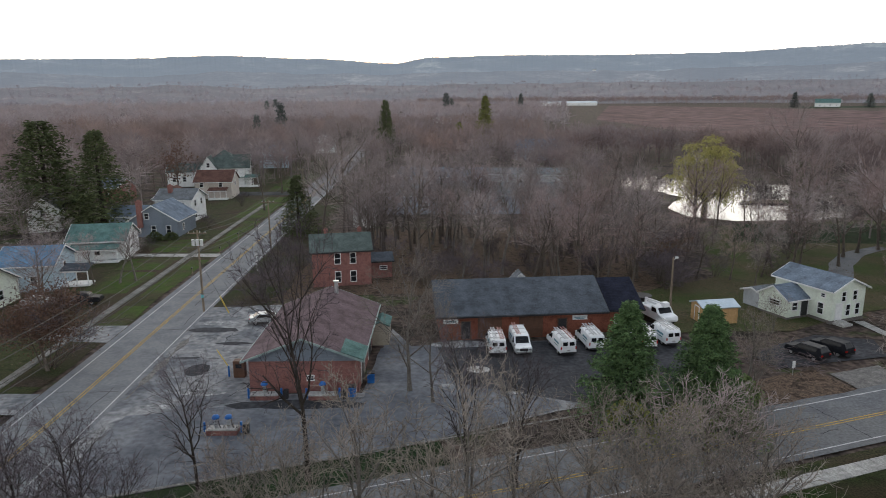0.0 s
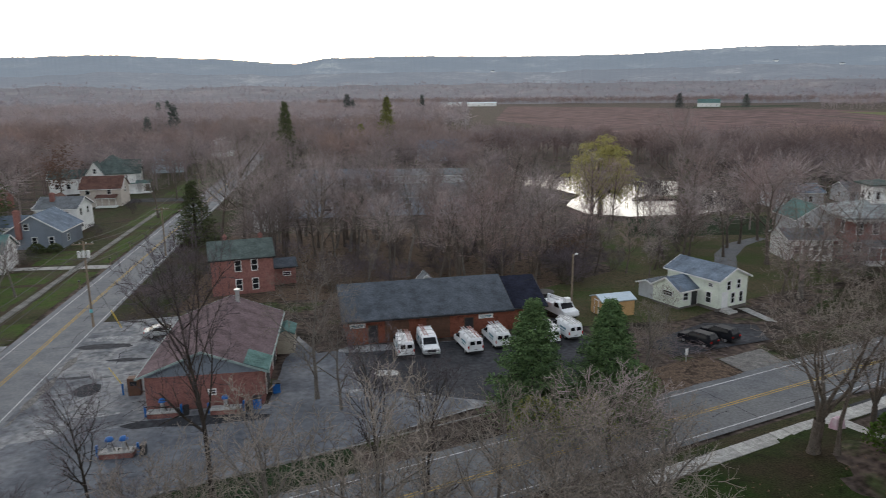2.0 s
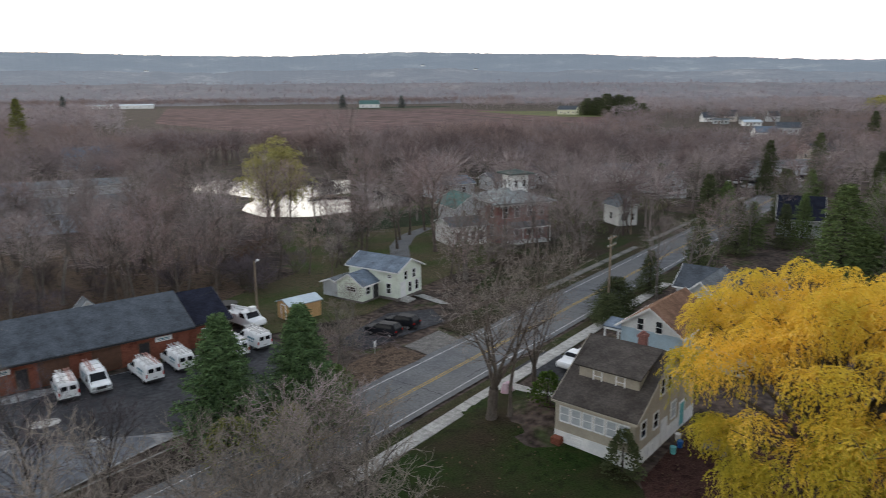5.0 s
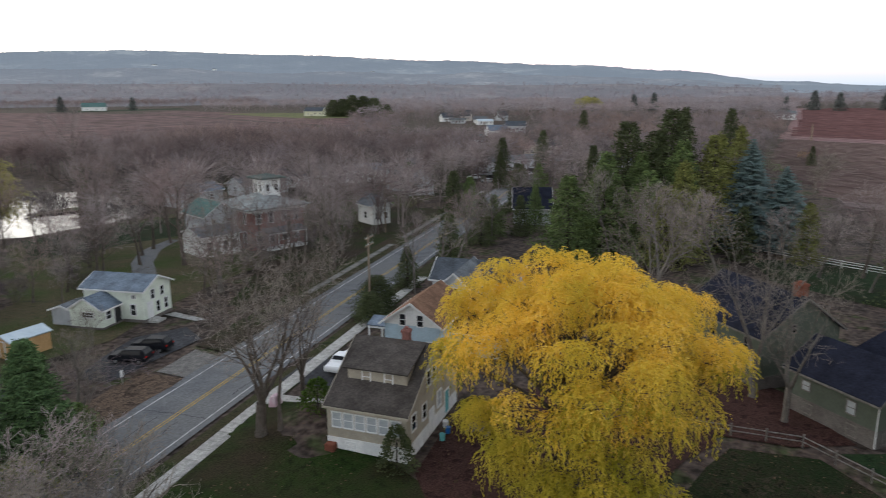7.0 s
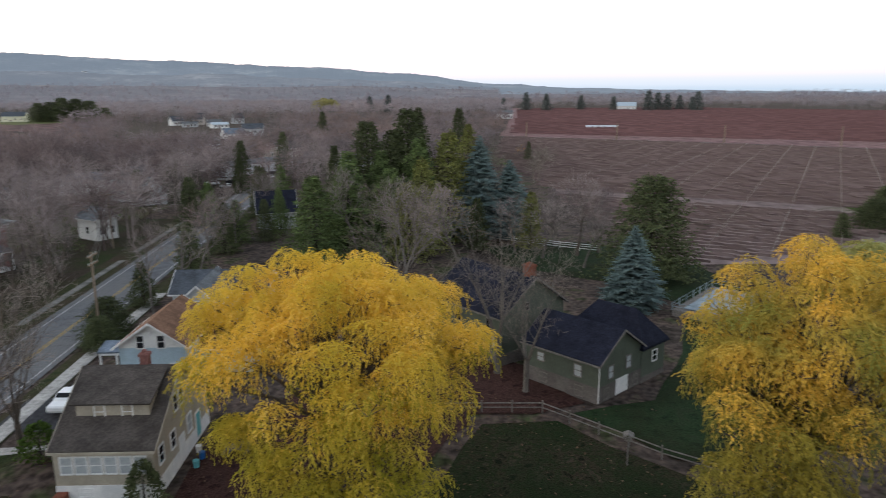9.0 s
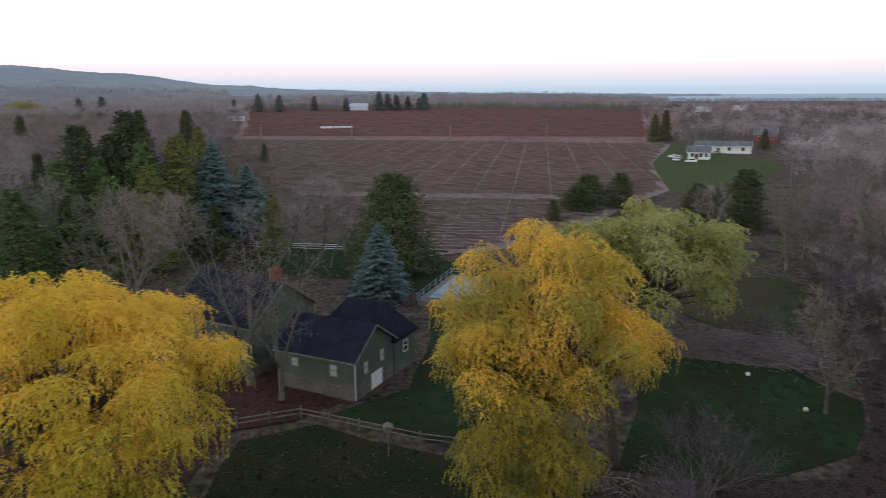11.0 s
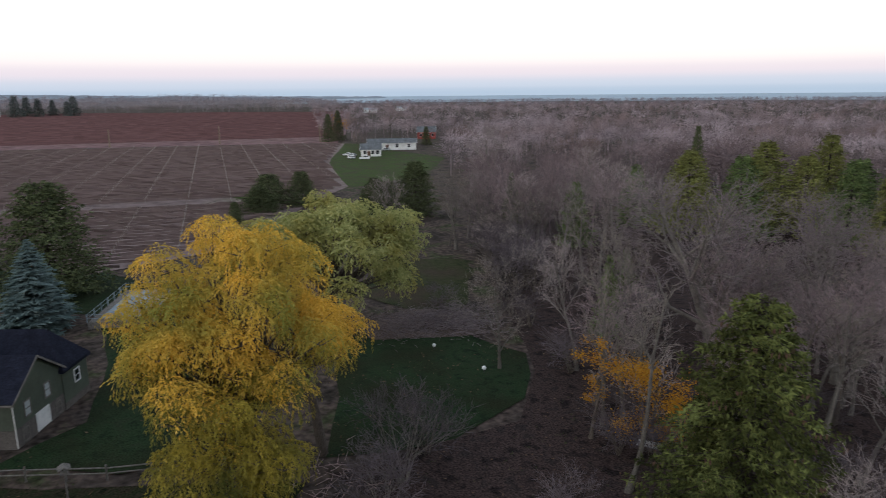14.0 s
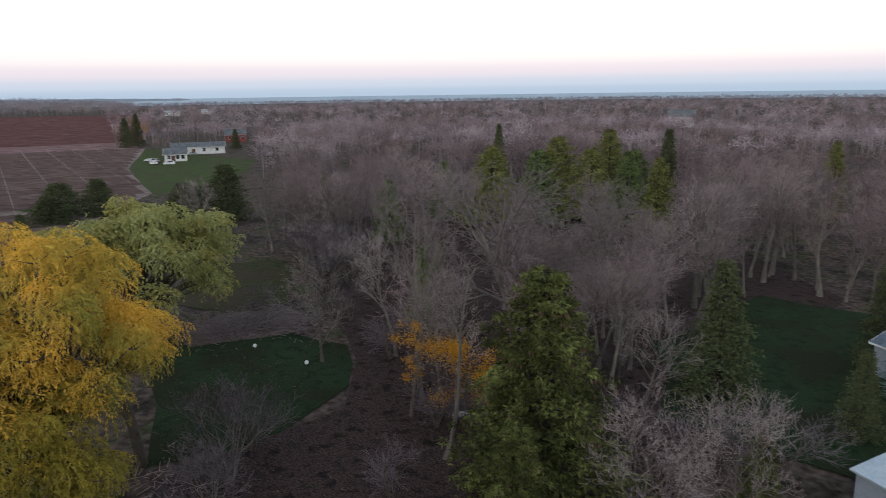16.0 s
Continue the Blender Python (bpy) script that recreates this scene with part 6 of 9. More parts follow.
# ---- poles and cables ----
def utility_pole(x, y, h_, rot, label, arms=1, drums=0, r=0.15):
    t = thing("utility_pole", x, y, ground_z(x, y), rot, label, "utility pole", "utility poles")
    m = Mesh()
    m.tube((0, 0, -0.6), (0, 0, h_), r, r * 0.68, 9, True)
    part("pole", m, M["wood_pole"], t, smooth=False)
    for k in range(arms):
        m = Mesh()
        z = h_ - 0.35 - 0.9 * k
        m.box(-1.15, 1.15, -0.06 - r, 0.05 - r, z - 0.06, z + 0.06)
        ar = part("crossarm", m, M["wood_pole"], t)
        for dx in (-1.0, -0.35, 0.35, 1.0):
            m = Mesh()
            m.tube((dx, -r, z + 0.06), (dx, -r, z + 0.26), 0.05, 0.03, 6, True)
            part("insulator", m, M["metal"], ar)
    for k in range(drums):
        m = Mesh()
        dx = -0.5 + k * 0.5
        m.tube((dx, -0.35, h_ - 1.9), (dx, -0.35, h_ - 1.1), 0.2, 0.2, 10, True)
        part("transformer", m, M["lightgrey_paint"], t)
    return t


M["lightgrey_paint"] = material("light_grey_paint", [(0.45, 0.46, 0.46), (0.55, 0.56, 0.56)], 2, rough=0.45)
POLES_A = [(-30.6, 85.3, 10.6), (-31.2, 123.5, 8.6), (-33.0, 165, 10), (-33.8, 210, 10), (-34.5, 262, 10), (-29.6, 40, 10.6)]
for i, (x, y, h_) in enumerate(POLES_A):
    tp = utility_pole(x, y, h_, 4, "wooden utility pole with a crossarm" + (" and three grey transformers" if i == 0 else ""), 1, 3 if i == 0 else 0)
    if i == 0:
        m = Mesh()
        m.box(-0.18, 0.18, -0.2, -0.16, 1.9, 2.3)
        part("sign_plate", m, M["teal_paint"], tp, "small teal plate")
tp = utility_pole(27.5, 81.0, 7.6, 20, "bare wooden service pole with a lamp", 0)
m = Mesh()
m.tube((0, 0, 7.2), (0.7, 0.3, 7.5), 0.03, 0.03, 5)
m.disc((0.8, 0.35, 7.45), (0, 0, 1), 0.2, 0.18, 10)
part("lamp_head", m, M["lightgrey_paint"], tp)
POLES_B = [(62.5, 57.2, 10.4), (104.5, 90.0, 10.0), (150.0, 105.6, 10.0), (20.0, 36.8, 9.0)]
for i, (x, y, h_) in enumerate(POLES_B[:3]):
    utility_pole(x, y, h_, 108 if i else 18, "wooden utility pole with stacked crossarms" if not i else "wooden utility pole beside the road", 2 if not i else 1)
for i, (x, y) in enumerate([(414.9, 59.2), (404.7, 7.6), (384.9, -45.9), (376.1, -97.4), (359.2, -146.4), (424, 110)]):
    utility_pole(x, y, 9.4, 75, "wooden utility pole beside the farm lane", 0, 0, 0.45)


def cable(name, a, b, sag, r, label):
    """One unbroken sagging line of three sides."""
    m = Mesh()
    a, b = Vector(a), Vector(b)
    side = (b - a).cross(Vector((0, 0, 1))).normalized()
    for k in range(15):
        t = k / 14
        q = a.lerp(b, t) - Vector((0, 0, sag * 4 * t * (1 - t)))
        m.v += [tuple(q + side * r), tuple(q - side * r), tuple(q + Vector((0, 0, 1.6 * r)))]
    for k in range(14):
        m.f += [(3 * k + i, 3 * k + (i + 1) % 3, 3 * k + 3 + (i + 1) % 3, 3 * k + 3 + i) for i in range(3)]
    ob = new(name, m.done(name, M["wire"]))
    return tagged(ob, label, "cable", "overhead cables")


order = [POLES_A[5]] + POLES_A[:5]
for (x0, y0, h0), (x1, y1, h1) in zip(order, order[1:]):
    for dx, dz in ((-1.0, -0.1), (1.0, -0.1), (0, -2.2), (0, -2.8)):
        cable("cable", (x0 + dx, y0, h0 + dz), (x1 + dx, y1, h1 + dz), 0.7, 0.03, "sagging black overhead cable between poles")
cable("cable", (-30.6, 85.3, 8.6), (-52.5, 96, 4.2), 0.5, 0.024, "service cable to a house")
cable("cable", (-30.6, 85.3, 8.4), (-52, 113, 4.2), 0.5, 0.024, "service cable to a house")
cable("cable", (-31.2, 123.5, 7.4), (-50, 135, 4.0), 0.5, 0.024, "service cable to a house")
cable("cable", (27.5, 81.0, 7.3), (42, 80.4, 4.0), 0.6, 0.015, "service cable to the pale house")
cable("cable", (27.5, 81.0, 7.3), (20.5, 80.0, 4.6), 0.4, 0.015, "service cable to the garage")
for (x0, y0, h0), (x1, y1, h1) in zip(POLES_B, POLES_B[1:3]):
    for dz in (-0.2, -0.9, -2.0):
        cable("cable", (x0, y0, h0 + dz), (x1, y1, h1 + dz), 0.9, 0.03, "overhead cable along the road")

# ---- signs, mailboxes and yard things ----
def road_sign(x, y, h_, rot, mt, label, w_=0.6):
    t = thing("road_sign", x, y, 0, rot, label, "sign")
    m = Mesh()
    m.tube((0, 0, -0.3), (0, 0, h_), 0.035, 0.035, 6, True)
    part("post", m, M["metal"], t)
    box_part(t, "plate", -w_ / 2, w_ / 2, -0.05, -0.035, h_ - 0.7, h_, mt, bevel=0.005)
    return t


road_sign(-29.2, 106.2, 2.9, 0, "line_white", "white rectangular road sign on a metal post")
road_sign(33.8, 63.3, 1.5, 20, "white_paint", "small pale board on a post", 0.4)
road_sign(-42.3, 57.0, 2.2, 0, "white_paint", "pale sign beside the pavement")
for x, y in ((-38.6, 104), (-38.8, 118.5), (-39.2, 131), (-39.4, 146)):
    t = thing("mailbox", x, y, 0, 90, "dark mailbox on a wooden post", "mailbox", "mailboxes")
    box_part(t, "post", -0.05, 0.05, -0.05, 0.05, -0.2, 1.0, "wood_pole")
    box_part(t, "box", -0.25, 0.25, -0.1, 0.1, 1.0, 1.22, "dark_metal", bevel=0.04)
t = thing("guy_guard", -27.2, 84.6, 0, 30, "leaning yellow guy-wire guard", "guard")
m = Mesh()
m.tube((0, 0, 0), (-0.9, 0.2, 2.3), 0.07, 0.07, 6, True)
part("guard_tube", m, M["yellow_paint"], t)
m = Mesh()
m.tube((-0.9, 0.2, 2.3), (-3.3, 0.7, 8.0), 0.015, 0.015, 3)
part("guy_wire", m, M["wire"], t)
# black water tank and clutter beside the yard
t = thing("water_tank", 25.6, 86.5, 0, 0, "round black stock tank on the grass", "tank")
m = Mesh()
m.tube((0, 0, 0), (0, 0, 1.3), 1.15, 1.2, 20, True)
part("tank_body", m, M["dark_metal"], t)
m = Mesh()
m.tube((0, 0, 1.3), (0, 0, 1.36), 1.27, 1.27, 20, True)
part("rim_ring", m, M["dark_metal"], t)
t = thing("fuel_can", 26.9, 82.6, 0, 0, "bright red plastic tub", "tub")
box_part(t, "tub", -0.3, 0.3, -0.25, 0.25, 0, 0.5, "red_paint", bevel=0.06)
t = thing("pink_tarp", 31.6, 81.5, 0, 10, "heap of pink and grey tarpaulin behind the shed", "tarpaulin")
m = Mesh()
rt = random.Random(4)
for i in range(7):
    for j in range(7):
        m.v.append(((i - 3) * 0.35, (j - 3) * 0.3, max(0, 1.3 - 0.09 * ((i - 3) ** 2 + (j - 3) ** 2)) + rt.uniform(0, 0.25)))
m.f = [(i * 7 + j, i * 7 + j + 1, (i + 1) * 7 + j + 1, (i + 1) * 7 + j) for i in range(6) for j in range(6)]
M["pink"] = material("pink_tarp", [(0.42, 0.25, 0.30), (0.5, 0.4, 0.43)], 1.5, rough=0.6)
part("sheet", m, M["pink"], t)
# wrapped heap on the kerb by the big tree
t = thing("covered_bench", 38.9, 47.6, 0.03, 18, "pink and white wrapped heap at the pavement", "heap")
m = Mesh()
for i in range(6):
    for j in range(5):
        m.v.append(((i - 2.5) * 0.3, (j - 2) * 0.22, (1.0 if 0 < i < 5 and 0 < j < 4 else 0.0) + rt.uniform(0, 0.3)))
m.f = [(i * 5 + j, i * 5 + j + 1, (i + 1) * 5 + j + 1, (i + 1) * 5 + j) for i in range(5) for j in range(4)]
part("cover", m, M["pink"], t)
# picnic table under the willow
t = thing("picnic_table", 45.0, 30.2, 0, 20, "grey slatted picnic table with benches", "table")
for k in range(6):
    box_part(t, "board", -1.1, 1.1, -0.52 + k * 0.175, -0.38 + k * 0.175, 0.72, 0.76, "wood_grey")
for sy in (-0.85, 0.85):
    box_part(t, "bench", -1.1, 1.1, sy - 0.14, sy + 0.14, 0.43, 0.47, "wood_grey")
for sx in (-0.8, 0.8):
    for sy in (-1, 1):
        m = Mesh()
        m.tube((sx, sy * 0.75, 0), (sx, sy * 0.25, 0.72), 0.05, 0.05, 4, True)
        part("leg", m, M["wood_grey"], t)
for x, y, mt, lab in ((43.4, 32.2, "plastic_blue", "blue plastic barrel at the wall"), (42.2, 31.9, "teal_paint", "teal garden chair at the wall"), (44.2, 33.0, "white_paint", "white box at the wall")):
    t = thing("garden_tub", x, y, 0.1, 25, lab, "tub")
    m = Mesh()
    m.tube((0, 0, 0), (0, 0, 0.55), 0.2, 0.24, 12, True)
    part("tub_body", m, M[mt], t)

# ---- fences ----
def rail_fence(name, pts, label, rails=(0.45, 0.85), mt="wood_grey", gap=2.4, h_=1.1):
    f = tagged(new(name), label, "fence")
    for a, b in zip(pts, pts[1:]):
        a, b = Vector(a), Vector(b)
        n = max(1, int((b - a).length / gap))
        for k in range(n):
            p, q = a.lerp(b, k / n), a.lerp(b, (k + 1) / n)
            m = Mesh()
            m.box(p.x - 0.06, p.x + 0.06, p.y - 0.06, p.y + 0.06, -0.2, h_)
            part("post", m, M[mt], f)
            for z in rails:
                m = Mesh()
                m.tube((p.x, p.y, z), (q.x, q.y, z + 0.02), 0.055, 0.055, 4)
                part("rail", m, M[mt], f)
    return f


rail_fence("rail_fence", [(53.0, 27), (54.9, 18.5), (57.3, 8.4), (54.5, 3.6), (51.7, -1.1), (49.5, -6.5), (46, -12)], "weathered grey two-rail fence along the ditch")
rail_fence("white_fence", [(127, 27), (124.8, 21.3), (121.9, 12.9), (120, 6)], "white rail fence at the back lawn", (0.4, 0.8, 1.15), "white_paint", 2.6, 1.3)
t = thing("bird_feeder", 50.1, 1.4, 0, 0, "bird feeder with a flat roof on a post", "bird feeder")
m = Mesh()
m.tube((0, 0, -0.3), (0, 0, 2.2), 0.06, 0.05, 7, True)
part("post", m, M["wood_grey"], t)
box_part(t, "tray", -0.3, 0.3, -0.25, 0.25, 2.05, 2.12, "wood_grey")
m = Mesh()
m.slab([(-0.4, 0, 2.62), (0.4, 0, 2.62), (0.4, 0.38, 2.42), (-0.4, 0.38, 2.42)], 0.04)
m.slab([(-0.4, 0, 2.62), (0.4, 0, 2.62), (0.4, -0.38, 2.42), (-0.4, -0.38, 2.42)], 0.04)
part("roof", m, M["wood_grey"], t)
for x, y in ((52.4, -33.4), (60.1, -32.7), (66.3, -12.0)):
    t = thing("yard_light", x, y, 0, 0, "small round white lamp on the lawn", "lamp")
    m = Mesh()
    m.tube((0, 0, -0.1), (0, 0, 0.35), 0.03, 0.03, 6)
    part("stem", m, M["dark_metal"], t)
    m = Mesh()
    for k in range(6):
        a0, a1 = -1.57 + k * 0.5236, -1.57 + (k + 1) * 0.5236
        m.tube((0, 0, 0.5 + 0.2 * math.sin(a0)), (0, 0, 0.5 + 0.2 * math.sin(a1)), max(0.01, 0.2 * math.cos(a0)), max(0.01, 0.2 * math.cos(a1)), 12)
    part("globe", m, M["white_paint"], t)
# pool behind the willow
pl, w, d = place("swimming_pool", (87.4, -3.8), (84.0, -10.8), 13.5, "raised swimming pool with a pale blue cover and white railings", "pool")
m = Mesh()
m.box(-w / 2, w / 2, -d / 2, d / 2, -0.2, 0.75)
part("deck", m, M["wood_grey"], pl, bevel=0.03)
m = Mesh()
for i in range(13):
    for j in range(7):
        m.v.append((-w / 2 + 1 + (w - 2) * j / 6, -d / 2 + 1 + (d - 2) * i / 12, 0.86 + 0.06 * noise.noise(Vector((i * 0.7, j * 0.7, 2)))))
m.f = [(i * 7 + j, i * 7 + j + 1, (i + 1) * 7 + j + 1, (i + 1) * 7 + j) for i in range(12) for j in range(6)]
part("cover", m, M["pool_cover"], pl, "pale blue cover")
for z in (1.2, 1.65):
    for a, b in (((-w / 2, -d / 2), (w / 2, -d / 2)), ((w / 2, -d / 2), (w / 2, d / 2)), ((-w / 2, -d / 2), (-w / 2, d / 2)), ((-w / 2, d / 2), (w / 2, d / 2))):
        m = Mesh()
        m.tube((*a, z), (*b, z), 0.03, 0.03, 4, True)
        part("rail", m, M["pool_cover"], pl)
for k in range(7):
    for sx in (-1, 1):
        m = Mesh()
        y_ = -d / 2 + d * k / 6
        m.box(sx * w / 2 - 0.05, sx * w / 2 + 0.05, y_ - 0.05, y_ + 0.05, 0.7, 1.7)
        part("rail_post", m, M["pool_cover"], pl)
# pale-roofed shed at the northern lawn
h, w, d = place("metal_shed", (8.3, -43.0), (2.3, -40.0), 7.0, "low shed with a white metal roof", "shed")
block(h, w, d, 1.8, 2.3, "x", "side_steel", "tin", 0.3, trim=None)
h, w, d = place("blue_cabin", (12.0, -66.0), (6.5, -63.0), 6.0, "grey-blue cabin behind spruces", "cabin")
block(h, w, d, 3.0, 4.2, "x", "side_steel", "roof_bluegrey", 0.3, wins=[("F", -1.0, 1.2, 0.8, 1.1)])
t = thing("folding_table", 33.3, -34.2, 0, 30, "small pale folding table in the woods", "table")
box_part(t, "tabletop", -0.9, 0.9, -0.45, 0.45, 0.95, 1.0, "lightgrey_paint")
for sx in (-0.8, 0.8):
    for sy in (-0.35, 0.35):
        m = Mesh()
        m.tube((sx, sy, 0), (sx * 0.9, sy * 0.5, 0.95), 0.025, 0.025, 5)
        part("leg", m, M["dark_metal"], t)
# heaps of dead limbs
rb = random.Random(9)
for x, y, n in ((67.5, -31.5, 420), (67.5, -35, 420), (66, -38.5, 420), (63.5, -39.5, 300), (68, -41, 300), (33.6, 66.6, 210), (42, -13, 90)):
    m = Mesh()
    for _ in range(n):
        a = rb.uniform(0, 6.283)
        p = Vector((rb.gauss(0, 2.2), rb.gauss(0, 1.7), rb.uniform(0, 1.2)))
        q = p + Vector((math.cos(a), math.sin(a), rb.uniform(-0.05, 0.4))) * rb.uniform(0.4, 1.5)
        m.tube(p, q, 0.035, 0.012, 3)
    t = thing("brush_pile", x, y, 0, 0, "pile of cut grey branches and weeds", "brush pile")
    ob = tagged(part("brushwood", m, M["twig_lilac" if n > 200 else "twig_red"], t), kind="stuff")
    ob["kind"] = "stuff"


# ---- trees ----
def grow(rnd, wood, twigs, p, dirn, length, r, level, levels, kids, sides, droop, tw_r, seg=4, spread=0.75, bend=0.16, thin=False):
    """One limb and all that grows from it: thick wood into one mesh, the outer twigs into the other."""
    if thin and level >= levels:
        a, d = Vector(p), Vector(dirn).normalized()
        e = a + d * length + Vector((0, 0, 0.12 * length))
        s = d.cross(Vector((rnd.gauss(0, 1), rnd.gauss(0, 1), rnd.gauss(0, 1)))).normalized() * tw_r
        q = a.lerp(e, 0.45) + Vector((rnd.gauss(0, 0.06), rnd.gauss(0, 0.06), 0)) * length
        twigs.face(a, q + s, e, q - s)
        return
    pts, radii, d = [Vector(p)], [r], Vector(dirn).normalized()
    end_r = r * 0.45 if level < levels else tw_r * 0.4
    for i in range(seg):
        d = (d + Vector((rnd.gauss(0, bend), rnd.gauss(0, bend), rnd.gauss(0, bend * 0.6) + droop)) ).normalized()
        pts.append(pts[-1] + d * length / seg)
        radii.append(r + (end_r - r) * (i + 1) / seg)
    target = wood if level < levels - 1 else twigs
    for i in range(seg):
        target.tube(pts[i], pts[i + 1], radii[i], radii[i + 1], 3 if thin and level > 1 else max(3, sides - level))
    if level >= levels:
        return
    n = kids[min(level, len(kids) - 1)]
    for k in range(n):
        f = 0.28 + 0.72 * (k + rnd.uniform(0.2, 0.9)) / n
        j = min(seg - 1, int(f * seg))
        q = pts[j].lerp(pts[j + 1], f * seg - j)
        ax = (pts[j + 1] - pts[j]).normalized()
        side = ax.orthogonal().normalized()
        side.rotate(Matrix.Rotation(k * 2.4 + rnd.uniform(-0.5, 0.5), 3, ax))
        s = spread * rnd.uniform(0.7, 1.2)
        nd = ax * math.cos(s) + side * math.sin(s)
        rr = max(tw_r * 0.8, radii[min(j + 1, seg)] * rnd.uniform(0.5, 0.7))
        if level + 1 >= levels - 1:
            rr = tw_r * (1.3 if level + 1 < levels else 0.9)
        grow(rnd, wood, twigs, q, nd, length * rnd.uniform(0.45, 0.68) * (1.15 - 0.45 * f), rr, level + 1, levels, kids, sides, droop, tw_r, (2 if thin else 3) if level + 1 < levels else 1, spread, bend * 1.15, thin)


def bare_tree(seed, h, w, kids=(9, 6, 5, 4), tw_r=0.012, fork=0.3, trunk_r=None, lean=0.0, stems=1, crown_low=0.3, sides=7, levels=4, thin=False):
    """Meshes of wood and twigs of a leafless tree of height h and crown width w."""
    rnd = random.Random(seed)
    wood, twigs = Mesh(), Mesh()
    for s in range(stems):
        r0 = (trunk_r or h * 0.018) / (1 if stems == 1 else 1.7)
        p = Vector((0, 0, -0.4)) if stems == 1 else Vector((rnd.uniform(-0.3, 0.3) * w * 0.15, rnd.uniform(-0.3, 0.3) * w * 0.15, -0.4))
        d = Vector((rnd.gauss(0, 0.05) + lean, rnd.gauss(0, 0.05), 1))
        if stems > 1:
            an = 6.283 * s / stems + rnd.uniform(-0.4, 0.4)
            d = Vector((math.cos(an) * 0.35, math.sin(an) * 0.35, 1))
        pts, rad = [p], [r0 * 1.5]
        n = 7
        hh = h * (1 if stems == 1 else rnd.uniform(0.75, 1.0)) * 0.82
        for i in range(n):
            d = (d + Vector((rnd.gauss(0, 0.07), rnd.gauss(0, 0.07), 0.05))).normalized()
            pts.append(pts[-1] + d * (hh + 0.4) / n)
            rad.append(r0 * (1 - 0.85 * (i + 1) / n) + 0.01)
        for i in range(n):
            wood.tube(pts[i], pts[i + 1], rad[i], rad[i + 1], sides)
        nl = kids[0] if stems == 1 else max(3, int(kids[0] * 0.6))
        for k in range(nl):
            f = crown_low + (0.98 - crown_low) * (k + rnd.uniform(0.1, 0.9)) / nl
            j = min(n - 1, int(f * n))
            q = pts[j].lerp(pts[j + 1], f * n - j)
            an = k * 2.4 + rnd.uniform(-0.5, 0.5)
            up = 0.55 + 0.9 * f
            nd = Vector((math.cos(an), math.sin(an), up))
            shape = 0.62 + 0.5 * math.sin(math.pi * min(1, (f - crown_low) / (1.02 - crown_low) * 0.8 + 0.2))
            ln = w * 0.52 * shape * rnd.uniform(0.8, 1.15)
            grow(rnd, wood, twigs, q, nd, ln, max(0.02, rad[j] * rnd.uniform(0.4, 0.62)), 1, levels, kids, sides, 0.05, tw_r, thin=thin)
    return wood, twigs


TREES = {}


def bare_proto(key, seed, h, w, bark="bark", twig="twig", name="bare_tree", label="", **kw):
    wood, twigs = bare_tree(seed, h, w, **kw)
    t = thing(name, 0, 0, -80, 0, label, "tree", "bare trees")
    part("trunk", wood, M[bark], t, smooth=True)
    part("crown", twigs, M[twig], t)
    TREES[key] = [t, h, False]
    return t


def fan_proto(key, seed, h, w, bark="bark", twig="twig", r=0.5, limbs=6, fork=0.16, kids=(0, 4, 3, 3), label=""):
    """A leafless tree whose short trunk parts into long rising limbs."""
    rnd = random.Random(seed)
    wood, twigs = Mesh(), Mesh()
    top = Vector((0.15, 0.1, h * fork))
    wood.tube((0, 0, -0.4), (0.05, 0, 0.5), r * 1.5, r * 1.08, 10)
    wood.tube((0.05, 0, 0.5), top, r * 1.08, r, 10)
    for k in range(limbs):
        an = 6.283 * k / limbs + rnd.uniform(-0.3, 0.3)
        d = Vector((math.cos(an) * rnd.uniform(0.35, 0.75), math.sin(an) * rnd.uniform(0.35, 0.75), 1)).normalized()
        p, lr, n = top - Vector((0, 0, rnd.uniform(0, 0.12) * h * fork)), r * rnd.uniform(0.42, 0.6), 9
        step = h * (1 - fork) * rnd.uniform(0.72, 0.98) / n
        for j in range(n):
            d = (d + Vector((rnd.gauss(0, 0.13), rnd.gauss(0, 0.13), 0.06))).normalized()
            q, nr = p + d * step, lr * 0.8
            wood.tube(p, q, lr, nr, 7)
            for b in range(2 if j > 1 else 0):
                a2 = rnd.uniform(0, 6.283)
                nd = Vector((math.cos(a2), math.sin(a2), rnd.uniform(0.2, 1.0)))
                grow(rnd, wood, twigs, p.lerp(q, rnd.random()), nd, w * rnd.uniform(0.17, 0.3), max(0.022, nr * 0.5), 1, 4, kids, 6, 0.05, 0.013)
            p, lr = q, nr
    t = thing("bare_tree", 0, 0, -80, 0, label, "tree", "bare trees")
    part("trunk", wood, M[bark], t, smooth=True)
    part("crown", twigs, M[twig], t)
    TREES[key] = [t, h, False]


def plant(key, x, y, h=None, rot=None, wide=1.0, label=""):
    """Stands the tree `key` at (x, y), grown to height h."""
    t, h0, used = TREES[key]
    s = (h or h0) / h0
    rot = rot if rot is not None else (x * 37.1 + y * 17.7) % 360
    z = ground_z(x, y) - 0.05
    if not used:
        TREES[key][2] = True
        ob = t
    else:
        ob = copy_thing(t, Matrix())
    ob.matrix_basis = pose(x, y, z, 0, 0, rot) @ Matrix.Diagonal((s * wide, s * wide, s, 1))
    if label:
        ob["label"] = label
    return ob


